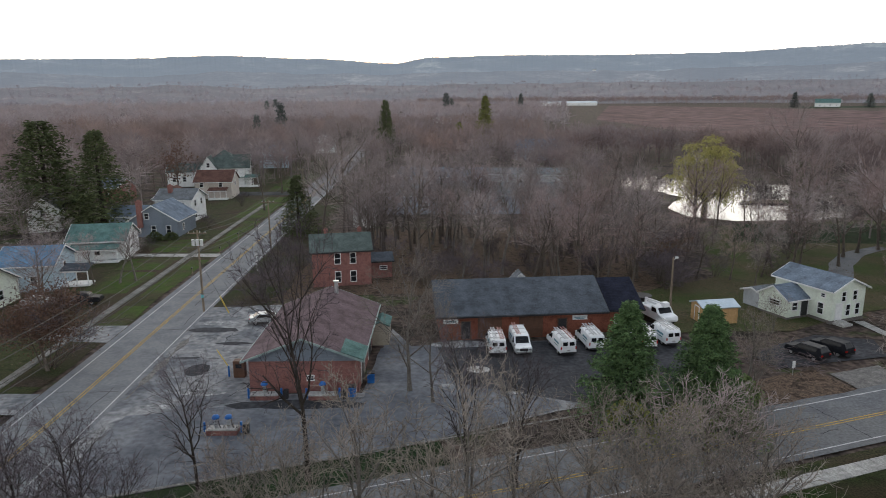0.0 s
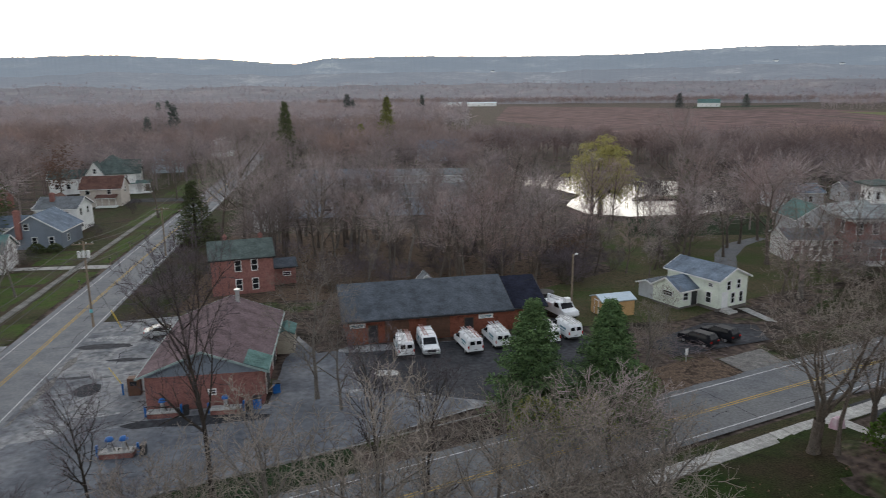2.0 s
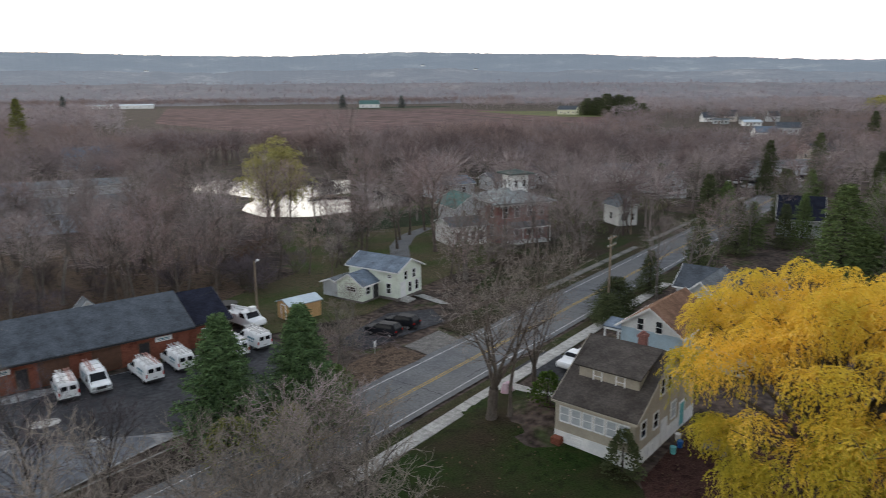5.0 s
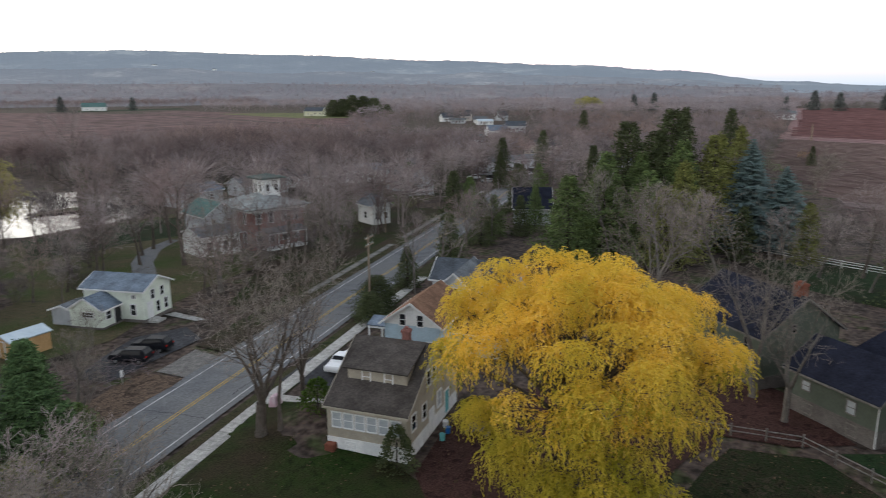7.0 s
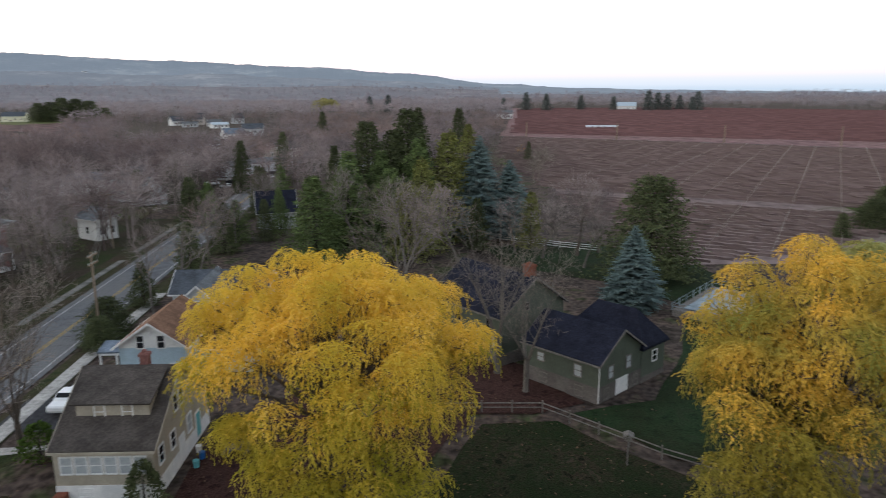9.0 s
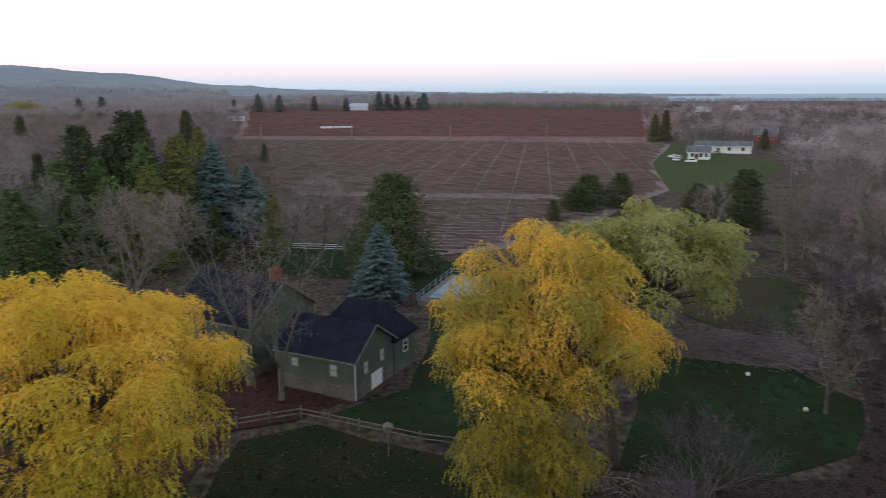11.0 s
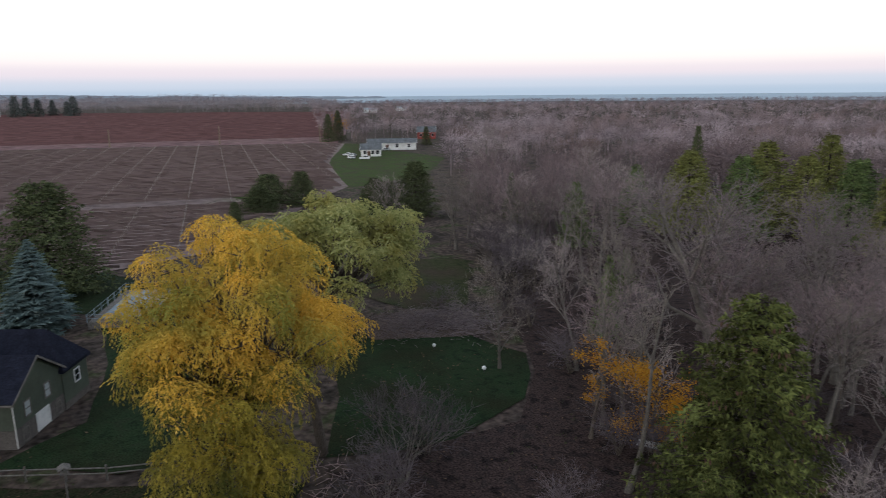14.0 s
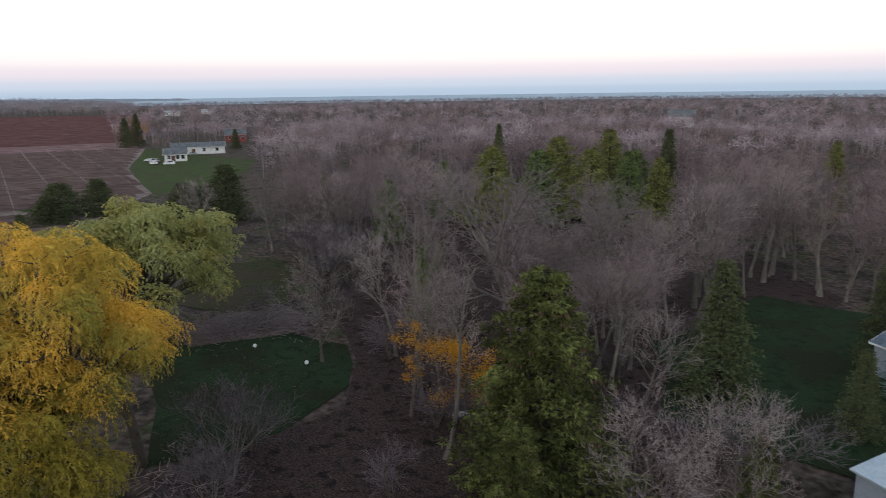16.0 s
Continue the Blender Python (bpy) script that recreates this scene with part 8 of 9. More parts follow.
# single trees
for key, x, y, h_, wd in [
    ("sparse", -9.8, 45.2, 18.5, 0.7), ("sparse", -17.3, 44.0, 9.8, 0.85), ("sparse", -24.5, 40.8, 8.0, 0.9), ("sparse", -22.4, 38.5, 7.4, 0.9), ("sparse", -27.2, 39.6, 7.8, 1.0), ("brush3", -25.5, 36.5, 6.8, 1.0), ("brush3", -19.5, 36.8, 6.4, 1.0), ("brush3", -22.5, 35.0, 7.0, 1.0), ("brush3", -28.0, 38.0, 6.5, 1.0), ("brush2", -13.5, 38.5, 6.0, 0.9), ("sparse", 1.5, 44.5, 12.0, 0.7), ("sparse", 5.0, 44.0, 10.0, 0.8), ("brush2", -29.5, 38.5, 7.5, 1.0),
    ("hero4", -3.2, 60.5, 12.5, 0.9), ("hero4", -1.0, 58.0, 9.0, 0.9),
    ("brush1", -10.0, 37.0, 8.5, 1.0), ("brush1", 2.0, 28.5, 11.0, 1.0), ("hero3", 9.5, 30.5, 12.0, 1.0), ("brush1", 15.0, 33.5, 9.0, 1.1), ("hero3", 4.0, 36.3, 11.5, 0.8), ("brush1", 11.5, 38.6, 8.5, 1.0), ("hero3", -4.5, 33.5, 12.5, 0.9), ("hero3", 1.0, 32.0, 12.8, 0.95), ("brush1", -1.0, 36.2, 9.5, 1.0), ("hero4", 7.0, 33.0, 12.0, 0.95), ("brush1", 14.5, 38.5, 9.0, 1.1), ("brush2", 17.2, 39.8, 9.5, 0.9), ("hero3", 17.0, 34.0, 10.0, 1.0), ("brush1", 12.5, 30.0, 10.0, 1.0), ("brush1", 19.5, 41.6, 8.5, 0.7), ("brush1", -7.5, 35.0, 9.5, 0.9),
    ("pole2", 27.8, 60.0, 9.0, 1.0), ("brush1", 29.2, 61.5, 6.0, 0.7), ("brush1", 37.5, 75.5, 5.0, 0.7),
    ("street", 34.4, 44.2, 17.5, 1.0), ("street", 40.9, 46.2, 15.0, 0.6), ("fan_pale", 59.5, 82.2, 19.0, 0.95), ("pole1", 35.6, 43.2, 12.0, 0.9),
    ("bush", -40.2, 66.8, 6.5, 1.2), ("mid1", -53.6, 88.9, 9.6, 1.2), ("mid4", -46.0, 101.0, 8.0, 1.2), ("mid3", -51.0, 98.5, 7.0, 1.0),
    ("mid1", -19.4, 134.9, 22.0, 0.8), ("mid2", -23.0, 128.0, 19.0, 0.8), ("mid1", -4.0, 108.9, 17.5, 0.9),
    ("mid1", 75.0, 148.5, 23.0, 0.9), ("mid1", 98.0, 103.0, 16.0, 1.1), ("mid3", 58.0, 84.0, 9.0, 1.2), ("mid1", 66.0, 112.0, 12.0, 1.2), ("mid3", 70.0, 115.0, 12.0, 1.2), ("mid3", 75.0, 117.0, 11.0, 1.2), ("mid2", 62.0, 106.0, 12.0, 1.1), ("mid4", -47.8, 99.6, 7.5, 1.2), ("mid1", -60.0, 104.0, 9.0, 1.2), ("mid3", -70.0, 98.0, 11.0, 1.2), ("mid1", -72.0, 118.0, 12.0, 1.1), ("mid3", -50.0, 84.0, 9.0, 1.1), ("mid3", 66.0, 100.0, 16.0, 1.2), ("mid1", 74.0, 90.5, 13.0, 0.9), ("mid2", 79.5, 88.5, 14.0, 0.9), ("mid1", 86.5, 89.5, 13.0, 0.9), ("mid3", 70.5, 94.0, 11.0, 1.1), ("mid4", 91.0, 94.0, 14.0, 0.8), ("mid3", 63.0, 80.5, 9.0, 1.2), ("mid2", 68.0, 80.0, 12.0, 1.0), ("mid1", 73.0, 83.0, 11.0, 1.1), ("mid3", 77.5, 84.5, 9.0, 1.2), ("bush", 70.5, 88.0, 4.5, 1.2), ("bush", 83.5, 90.5, 3.5, 1.2), ("mid2", 60.0, 76.0, 10.0, 1.0), ("mid3", 56.5, 79.5, 8.0, 1.1), ("mid4", 88.0, 86.0, 13.0, 1.0), ("bush", 76.0, 91.5, 4.0, 1.2), ("mid1", 86.0, 86.0, 14.0, 1.1), ("mid2", 82.0, 82.0, 13.0, 1.0),
    ("pole2", 78.0, 58.0, 12.0, 1.5), ("mid4", 70.0, 56.0, 12.0, 0.8), ("mid4", 85.0, 60.0, 13.0, 0.9),
    ("fan_pale", 64.9, 13.6, 18.5, 0.9), ("fan_pale", 61.2, 10.4, 15.5, 0.8), ("hero4", 66.0, 24.0, 17.0, 0.8), ("mid4", 96.5, 24.3, 14.0, 1.1), ("mid4", 88.0, 31.0, 14.0, 1.0), ("mid4", 100.0, 34.0, 14.0, 1.0), ("mid2", 117.3, 9.7, 13.8, 1.1), ("mid4", 114.0, 15.0, 10.0, 1.3), ("lilac", 120.0, 6.0, 9.5, 1.0), ("mid4", 109.0, 8.0, 9.0, 1.2), ("lilac", 124.0, 14.0, 9.0, 1.0), ("mid2", 118.0, 20.0, 9.0, 1.2), ("mid4", 106.0, 44.0, 15.0, 0.9),
    ("pale_bush", 40.4, -18.0, 6.6, 1.0), ("pale_bush", 37.6, -15.2, 4.5, 1.1), ("bush", 42.5, -21.0, 4.0, 1.0), ("pole2", 38.6, -34.8, 14.5, 0.6),
    ("lilac", 41.8, -52.6, 15.6, 1.2), ("lilac", 37.6, -66.0, 13.5, 1.0), ("lilac", 33.0, -58.0, 12.5, 1.0), ("lilac", 49.0, -60.0, 12.5, 0.9), ("lilac", 30.0, -74.0, 13.0, 0.9), ("lilac", 56.0, -52.0, 10.5, 0.9), ("hero4", 47.0, -46.0, 12.0, 0.8), ("hero4", 52.5, -35.3, 10.0, 0.9), ("mid4", 48.0, -41.0, 12.5, 0.8), ("hero1", 15.0, -27.0, 9.0, 0.95), ("hero1", 11.6, -31.5, 8.5, 1.0),
    ("mid4", 119.7, -87.9, 19.0, 1.1), ("mid4", 108.1, -96.9, 15.0, 1.0), ("mid4", 29.8, -91.4, 17.5, 0.9), ("mid4", 88.0, -66.0, 12.0, 0.8),
    ("mid3", 361.9, -190.5, 19.0, 0.9), ("mid3", 290.0, -136.0, 9.0, 1.2),
]:
    plant(key, x, y, h_, wide=wd)
rq = random.Random(31)
for k in range(34):
    x, y = on_b(58 + k * 5.2, (9.2, -10.0, 12.5, -9.2)[k % 4] + rq.uniform(-0.8, 0.8))
    if k % 4 == 1 and x < 92 or k % 3 == 1:
        continue
    plant(("mid1", "mid3", "mid2", "mid4")[(k * 3) % 4], x, y, rq.uniform(9, 14.5), wide=rq.uniform(0.9, 1.25))
for k in range(9):
    plant(("mid1", "mid3", "mid2")[k % 3], 48 + k * 4.6, 131 + rq.uniform(-6, 9), rq.uniform(10, 17), wide=rq.uniform(0.7, 1.0))
for k in range(26):
    x, y = rq.uniform(27, 62), rq.uniform(94, 126)
    if not (x > 52 and y < 120 and abs(y - 1.32 * x - 20) < 7):
        plant(("mid3", "bush", "mid2", "mid1")[k % 4], x, y, rq.uniform(6, 11) if k % 4 != 1 else rq.uniform(3, 5), wide=rq.uniform(1.0, 1.4))
for k in range(22):
    plant(("brush2", "brush3", "bush", "brush2")[k % 4], 70 + k * 1.55 + rq.uniform(-1.5, 1.5), -51 - k * 0.85 + rq.uniform(-4, 1.5), rq.uniform(3.5, 6.8), wide=rq.uniform(1.0, 1.4))
for k in range(16):
    x, y = on_a(150 + k * 15, (6.5, -7.0, 8.5, -9.0)[k % 4])
    plant(("mid1", "mid2", "mid4", "mid3")[k % 4], x, y, rq.uniform(12, 18), wide=rq.uniform(0.8, 1.1))
for k in range(12):
    plant(("mid1", "mid3", "mid2")[k % 3], 505 + k * 7 + rq.uniform(-4, 4), 352 - k * 3.0 + rq.uniform(-9, 9), rq.uniform(10, 16), wide=rq.uniform(0.9, 1.2))
for key, x, y, h_, wd in [
    ("fir", 15.3, 54.6, 10.4, 1.3), ("fir", 21.7, 53.7, 10.3, 1.3),
    ("spruce2", -82.0, 143.5, 22.5, 1.8), ("spruce1", -70.6, 143.0, 20.6, 1.75), ("spruce1", -28.4, 135.2, 11.8, 1.8), ("far_fir", -89.4, 394.2, 23, 0.95), ("far_fir", -97.8, 374, 17, 1.0), ("spruce2", -21.8, 276, 25, 0.75), ("olive", 21.9, 360, 26, 0.8), ("far_fir", 6.3, 996, 28, 1.3), ("far_fir", 14, 1010, 20, 1.3), ("far_fir", -210, 900, 22, 1.3), ("far_fir", -222, 905, 20, 1.3), ("far_fir", 70, 1180, 22, 1.2), ("far_fir", 112, 1010, 26, 1.0), ("far_fir", 560, 1130, 24, 1.5), ("far_fir", 668, 1110, 22, 1.6),
    ("olive", 8.0, 330.0, 14.0, 1.1), ("spruce1", 78.0, 152.0, 12.0, 0.8),
    ("spruce2", 125.7, 88.3, 10.5, 1.20), ("green", 128.7, 86.0, 9.0, 1.30), ("spruce2", 139.0, 79.9, 11.5, 1.10), ("green", 149.1, 79.9, 10.5, 1.20),
    ("spruce2", 125.6, 41.4, 24.2, 1.15), ("spruce2", 123.9, 48.7, 22.0, 1.2), ("olive", 127.2, 34.1, 20.0, 1.15), ("blue", 128.4, 28.5, 19.0, 0.8), ("blue", 129.3, 23.0, 14.6, 0.95), ("green", 121.0, 38.0, 19.0, 1.1), ("green", 115.0, 49.0, 17.0, 1.25), ("olive", 108.0, 36.0, 13.0, 1.3), ("spruce2", 131.0, 46.0, 20.0, 1.25), ("green", 101.1, 49.3, 14.4, 1.45), ("green", 109.7, 47.0, 15.3, 1.45), ("green", 111.3, 40.0, 14.6, 1.45), ("olive", 116.0, 36.0, 16.0, 1.0), ("spruce2", 116.5, 66.5, 8.0, 1.1), ("green", 121.5, 66.0, 9.5, 0.9), ("spruce2", 242.9, 59.4, 21.6, 0.9), ("spruce2", 236.0, 72.0, 22.0, 0.9), ("olive", 225.0, 52.0, 17.0, 1.0), ("green", 118.0, 44.0, 17.0, 1.0), ("spruce1", 130.0, 58.0, 17.0, 0.9), ("spruce2", 119.0, 27.0, 9.0, 1.2), ("olive", 122.0, 18.0, 10.0, 1.0),
    ("pine", 105.2, -1.6, 15.0, 1.3), ("blue", 89.5, 0.9, 10.6, 0.98), 
    ("spruce1", 278.1, 39.5, 7.8, 1.4), ("pine", 65.2, 58.4, 4.6, 1.9), ("pine", 61.6, 56.4, 3.6, 1.8), ("spruce1", 76.0, 62.0, 6.0, 1.8), ("spruce2", 88.0, 63.0, 9.0, 1.3), ("spruce1", 106.0, 68.6, 9.5, 1.5), ("green", 113.8, 70.7, 8.0, 1.3), ("spruce2", 141.4, 80.4, 11.0, 1.3), ("spruce2", 148.0, 118.0, 9.0, 1.3),
    ("norway", 22.3, -28.7, 15.8, 1.15), ("norway", 20.4, -23.6, 8.6, 1.0), ("norway", 25.5, -29.5, 10.0, 0.9), ("norway", 11.8, -35.9, 6.0, 0.9),
    ("spruce1", 20.0, -50.5, 12.5, 1.3), ("olive", 83.1, -100.3, 15.0, 1.5), ("olive", 84.2, -124.6, 16.0, 1.6), ("olive", 75.5, -131.3, 17.5, 1.2), ("spruce1", 57.5, -120.6, 18.5, 0.85), ("green", 64.9, -122.4, 14, 1.5), ("olive", 72.0, -118.0, 14.5, 1.6), ("olive", 92.0, -112.0, 14.5, 1.6), ("olive", 79.0, -113.0, 14, 1.5), ("green", 62.0, -114.0, 14.5, 1.2), ("olive", 55.0, -112.0, 14.0, 1.0), ("green", 95.0, -100.0, 12.0, 1.2), ("green", 88.0, -78.0, 11.0, 1.1), ("green", 60.0, -60.0, 7.0, 1.0), ("green", 53.0, -50.0, 9.0, 0.7), ("olive", 36.8, -152.5, 15.0, 0.8), ("spruce1", 48.0, -128.0, 12.0, 0.9), ("green", 78.0, -108.0, 14.5, 1.5),
    ("pine", 129.7, -71.4, 11.6, 1.2), ("pine", 132.0, -66.0, 7.6, 1.4), ("pine", 160.7, -50.0, 7.6, 2.0), ("pine", 152.0, -45.0, 6.0, 2.2), ("pine", 158.0, -57.0, 8.0, 1.5), ("pine", 148.8, -71.5, 6.4, 1.5), ("pine", 140.0, -66.0, 6.0, 1.5), ("spruce1", 95.7, -70.4, 12.5, 0.9), ("pine", 140.0, -36.0, 5.0, 1.0), ("spruce1", 11.9, -69.8, 10.5, 1.2), ("blue", 7.0, -62.0, 9.5, 1.0), ("spruce2", 10.0, -52.0, 7.0, 1.0),
    ("spruce2", 362.9, -158.9, 16.8, 1.0), ("spruce2", 356, -150, 15, 1.1), ("spruce1", 303.6, -179.7, 9.4, 1.6),
    ("pine", 590, 574, 19, 1.7), ("pine", 594, 563, 20, 1.7), ("pine", 598, 552, 24, 1.5), ("pine", 604, 541, 23, 1.6), ("pine", 606, 527, 21, 1.7), ("pine", 610, 512, 14, 1.8),
    ("spruce2", 180, 108, 14, 1.0), ("spruce1", 172, 104, 11, 1.0), ("spruce2", 190, 100, 16, 0.9), ("spruce2", 330, 150, 18, 1.0), ("spruce1", 120, -150, 17, 0.8),
]:
    plant(key, x, y, h_, wide=wd)
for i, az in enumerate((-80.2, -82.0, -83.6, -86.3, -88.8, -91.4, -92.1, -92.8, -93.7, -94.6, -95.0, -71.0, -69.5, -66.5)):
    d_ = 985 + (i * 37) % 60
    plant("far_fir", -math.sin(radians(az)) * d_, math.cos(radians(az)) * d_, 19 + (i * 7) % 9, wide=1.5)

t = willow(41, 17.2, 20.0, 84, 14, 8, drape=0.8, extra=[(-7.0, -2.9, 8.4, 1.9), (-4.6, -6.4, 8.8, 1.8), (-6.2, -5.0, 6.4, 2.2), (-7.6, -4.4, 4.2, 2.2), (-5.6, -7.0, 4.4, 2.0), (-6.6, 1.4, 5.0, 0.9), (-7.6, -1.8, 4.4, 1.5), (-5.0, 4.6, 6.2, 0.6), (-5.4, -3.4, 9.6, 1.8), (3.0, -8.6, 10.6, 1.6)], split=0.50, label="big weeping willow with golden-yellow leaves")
t.matrix_basis = pose(42.5, 20.7, 0)
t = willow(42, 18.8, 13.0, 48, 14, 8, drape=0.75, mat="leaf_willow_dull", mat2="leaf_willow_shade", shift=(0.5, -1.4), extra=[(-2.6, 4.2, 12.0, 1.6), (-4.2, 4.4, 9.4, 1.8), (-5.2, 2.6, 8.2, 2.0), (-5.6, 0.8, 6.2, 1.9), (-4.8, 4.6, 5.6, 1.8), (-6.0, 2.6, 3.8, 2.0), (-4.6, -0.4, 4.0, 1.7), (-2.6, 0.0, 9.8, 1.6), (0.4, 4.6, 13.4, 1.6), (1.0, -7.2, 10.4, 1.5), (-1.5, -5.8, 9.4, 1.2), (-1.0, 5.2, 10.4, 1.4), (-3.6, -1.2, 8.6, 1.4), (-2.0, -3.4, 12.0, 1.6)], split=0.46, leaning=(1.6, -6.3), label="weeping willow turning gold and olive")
t.matrix_basis = pose(45.2, -8.6, 0)
t = willow(43, 15.6, 17.0, 44, 11, 7, mat="leaf_willow_green", mat2="leaf_willow_green", low=0.2, leaf=0.40, wide=0.075, drape=0.5, size=1.2, extra=[(-2.0, -7.5, 12.0, 2.4), (-1.0, -9.5, 9.6, 2.0), (0.0, 7.5, 12.6, 2.6), (-4.0, -5.0, 7.0, 1.8)], label="pale green willow behind the golden one")
t.matrix_basis = pose(70.0, -25.9, 0, 0, 0, 10)
t = willow(44, 17.0, 13.0, 34, 8, 5, mat="leaf_willow_pond", mat2="leaf_willow_pond", low=0.1, leaf=0.55, wide=0.085, drape=2.2, size=1.2, extra=[(-4.5, -2.0, 8.0, 2.2), (4.5, -2.5, 8.5, 2.2), (0.0, -4.5, 9.0, 2.2)], label="faded yellow willow standing by the pond")
t.matrix_basis = pose(56.0, 147.5, 0, 0, 0, 10)
t = willow(45, 20.0, 34.0, 24, 5, 4, mat="leaf_willow_pond", mat2="leaf_willow_pond", low=0.2, leaf=1.5, wide=0.4, size=2.6, label="far yellow willow above the bare woods")
t.matrix_basis = pose(862, 383, 0, 0, 0, 10)

for x, y, h_, w_, n, mt, lab, s in [(33.8, -34.8, 6.6, 5.4, 7000, "leaf_orange", "small tree with orange autumn leaves", 51), (37.7, -32.7, 8.4, 3.0, 1300, "leaf_orange", "thin tree with a few orange leaves", 52), (-39.9, 66.0, 8.4, 10.5, 9000, "leaf_brown", "low tree holding dry brown leaves", 53), (33.1, 104.0, 6.5, 9.0, 2200, "leaf_brown", "low tree with pale rusty leaves", 54), (284.6, 43.4, 6.0, 4.5, 300, "leaf_orange", "rusty shrub beside a dark conifer", 55), (60, 118, 9, 8, 900, "leaf_brown", "tree with a few rusty leaves", 56), (-72, 190, 15, 12, 900, "leaf_brown", "tree with faded orange leaves", 57), (372, -165, 15, 12, 400, "leaf_orange", "tree with orange leaves at the lane", 58)]:
    wood, tw = bare_tree(s, h_, w_, kids=(9, 5, 4, 3), levels=3, tw_r=0.015)
    t = thing("autumn_tree", x, y, 0, s * 40, lab, "tree")
    part("trunk", wood, M["bark"], t, smooth=True)
    tagged(part("branchwork", tw, M["twig"], t), kind="stuff")
    part("crown", leafy(s, h_, w_, n, low=0.18 if s == 51 else 0.35, leaf=0.13 if mt == "leaf_orange" and h_ < 12 else 0.2 if h_ < 12 else 0.5), M[mt], t)
# broken grey snag
wood, tw = bare_tree(61, 16.5, 4.0, kids=(6, 3, 3, 2), levels=3, tw_r=0.02, trunk_r=0.2, crown_low=0.6, lean=0.3)
for k_ in range(3):
    wood.tube((1.0, 0, 8.6 + 0.3 * k_), (1.9 - 0.5 * k_, 0.5 * k_ - 0.4, 10.2 - 0.2 * k_), 0.09, 0.02, 5)
t = thing("dead_tree", 31.1, -29.5, 0, 237, "leaning dead grey tree with a broken limb", "tree")
part("trunk", wood, M["bark_pale"], t, smooth=True)
part("crown", tw, M["twig_tan"], t)
# clipped and garden shrubs
for x, y, r, h_, mt, lab in [(39.2, 42.6, 1.4, 2.6, "bush_green", "bright green garden shrub at the house wall"), (37.0, 32.3, 1.3, 3.3, "needle", "small dark evergreen at the house corner"), (-55, 130.5, 1.6, 1.6, "needle", "dark clipped shrub under the windows"), (-52, 131, 1.3, 1.4, "needle", "dark clipped shrub under the windows"), (26.0, 57.0, 2.0, 2.6, "needle_green", "low evergreen shrub beside the firs"), (14.5, 50.4, 2.6, 3.2, "needle_olive", "olive shrub below the firs"), (18.6, 49.4, 2.8, 3.4, "needle_olive", "olive shrub below the firs"), (22.6, 50.0, 2.4, 3.0, "needle_green", "low evergreen shrub below the firs"), (66, 92, 2.2, 3.4, "needle", "dark evergreen shrub at the drive"), (99.5, 95, 2.4, 5.0, "needle", "dark evergreen beside a white house")]:
    rnd = random.Random(int(x * 7 + y))
    m = Mesh()
    for _ in range(1100):
        a, b = rnd.uniform(0, 6.283), rnd.uniform(0.0, 1.0)
        rr = r * math.sqrt(max(0.03, 1 - (b - 0.3) ** 2 * 1.6)) * rnd.uniform(0.6, 1.08) * (1 + 0.2 * math.sin(3 * a + x)) * (1.1 - 0.6 * b)
        c = Vector((math.cos(a) * rr, math.sin(a) * rr, b * h_))
        o = Vector((math.cos(a), math.sin(a), rnd.gauss(0.3, 0.6))).normalized() * 0.22
        s = o.cross(Vector((rnd.gauss(0, 1), rnd.gauss(0, 1), rnd.gauss(0, 1)))).normalized() * 0.1
        m.face(c, c + o * 0.5 + s, c + o, c + o * 0.5 - s)
    t = thing("shrub", x, y, ground_z(x, y), 0, lab, "shrub")
    part("foliage", m, M[mt], t)
    m = Mesh()
    m.tube((0, 0, -0.2), (0, 0, h_ * 0.7), 0.08, 0.03, 6)
    part("stem", m, M["bark_dark"], t)

FIELD = [(110, -3), (130, 4), (300, 60), (423, 76), (386, -30), (338, -150), (250, -104), (184, -80), (162, -60), (124, -30)]
FIELD_B = [(433, 77), (396, -30), (347, -148), (420, -186), (900, -410), (1140, -100), (1140, 180), (740, 118)]


def inside(p, poly):
    hit = False
    for (x0, y0), (x1, y1) in zip(poly, poly[1:] + poly[:1]):
        if (y0 > p.y) != (y1 > p.y) and p.x < (x1 - x0) * (p.y - y0) / (y1 - y0) + x0:
            hit = not hit
    return hit


# ---- woods ----
KEEP_OUT = [(-2, 20, 60, 90), (-22, -4, 56, 106), (24, 60, 60, 92), (70, 95, 92, 125), (-20, 46, 138, 172), (48, 108, 141, 228), (-15, 38, 188, 216), (28, 48, 282, 302)]


def free(x, y):
    if abs(x - on_a(y, 0)[0]) < 9 and y < 420:
        return False
    p = Vector((x, y)) - O_B
    if abs(p.dot(N_B)) < 10 and p.dot(U_B) > -80 and p.dot(U_B) < 260:
        return False
    return not any(x0 < x < x1 and y0 < y < y1 for x0, x1, y0, y1 in KEEP_OUT)


rw = random.Random(77)
NEAR = ["mid1", "mid2", "mid3", "mid4", "pole1", "pole2"]
n_near = 0
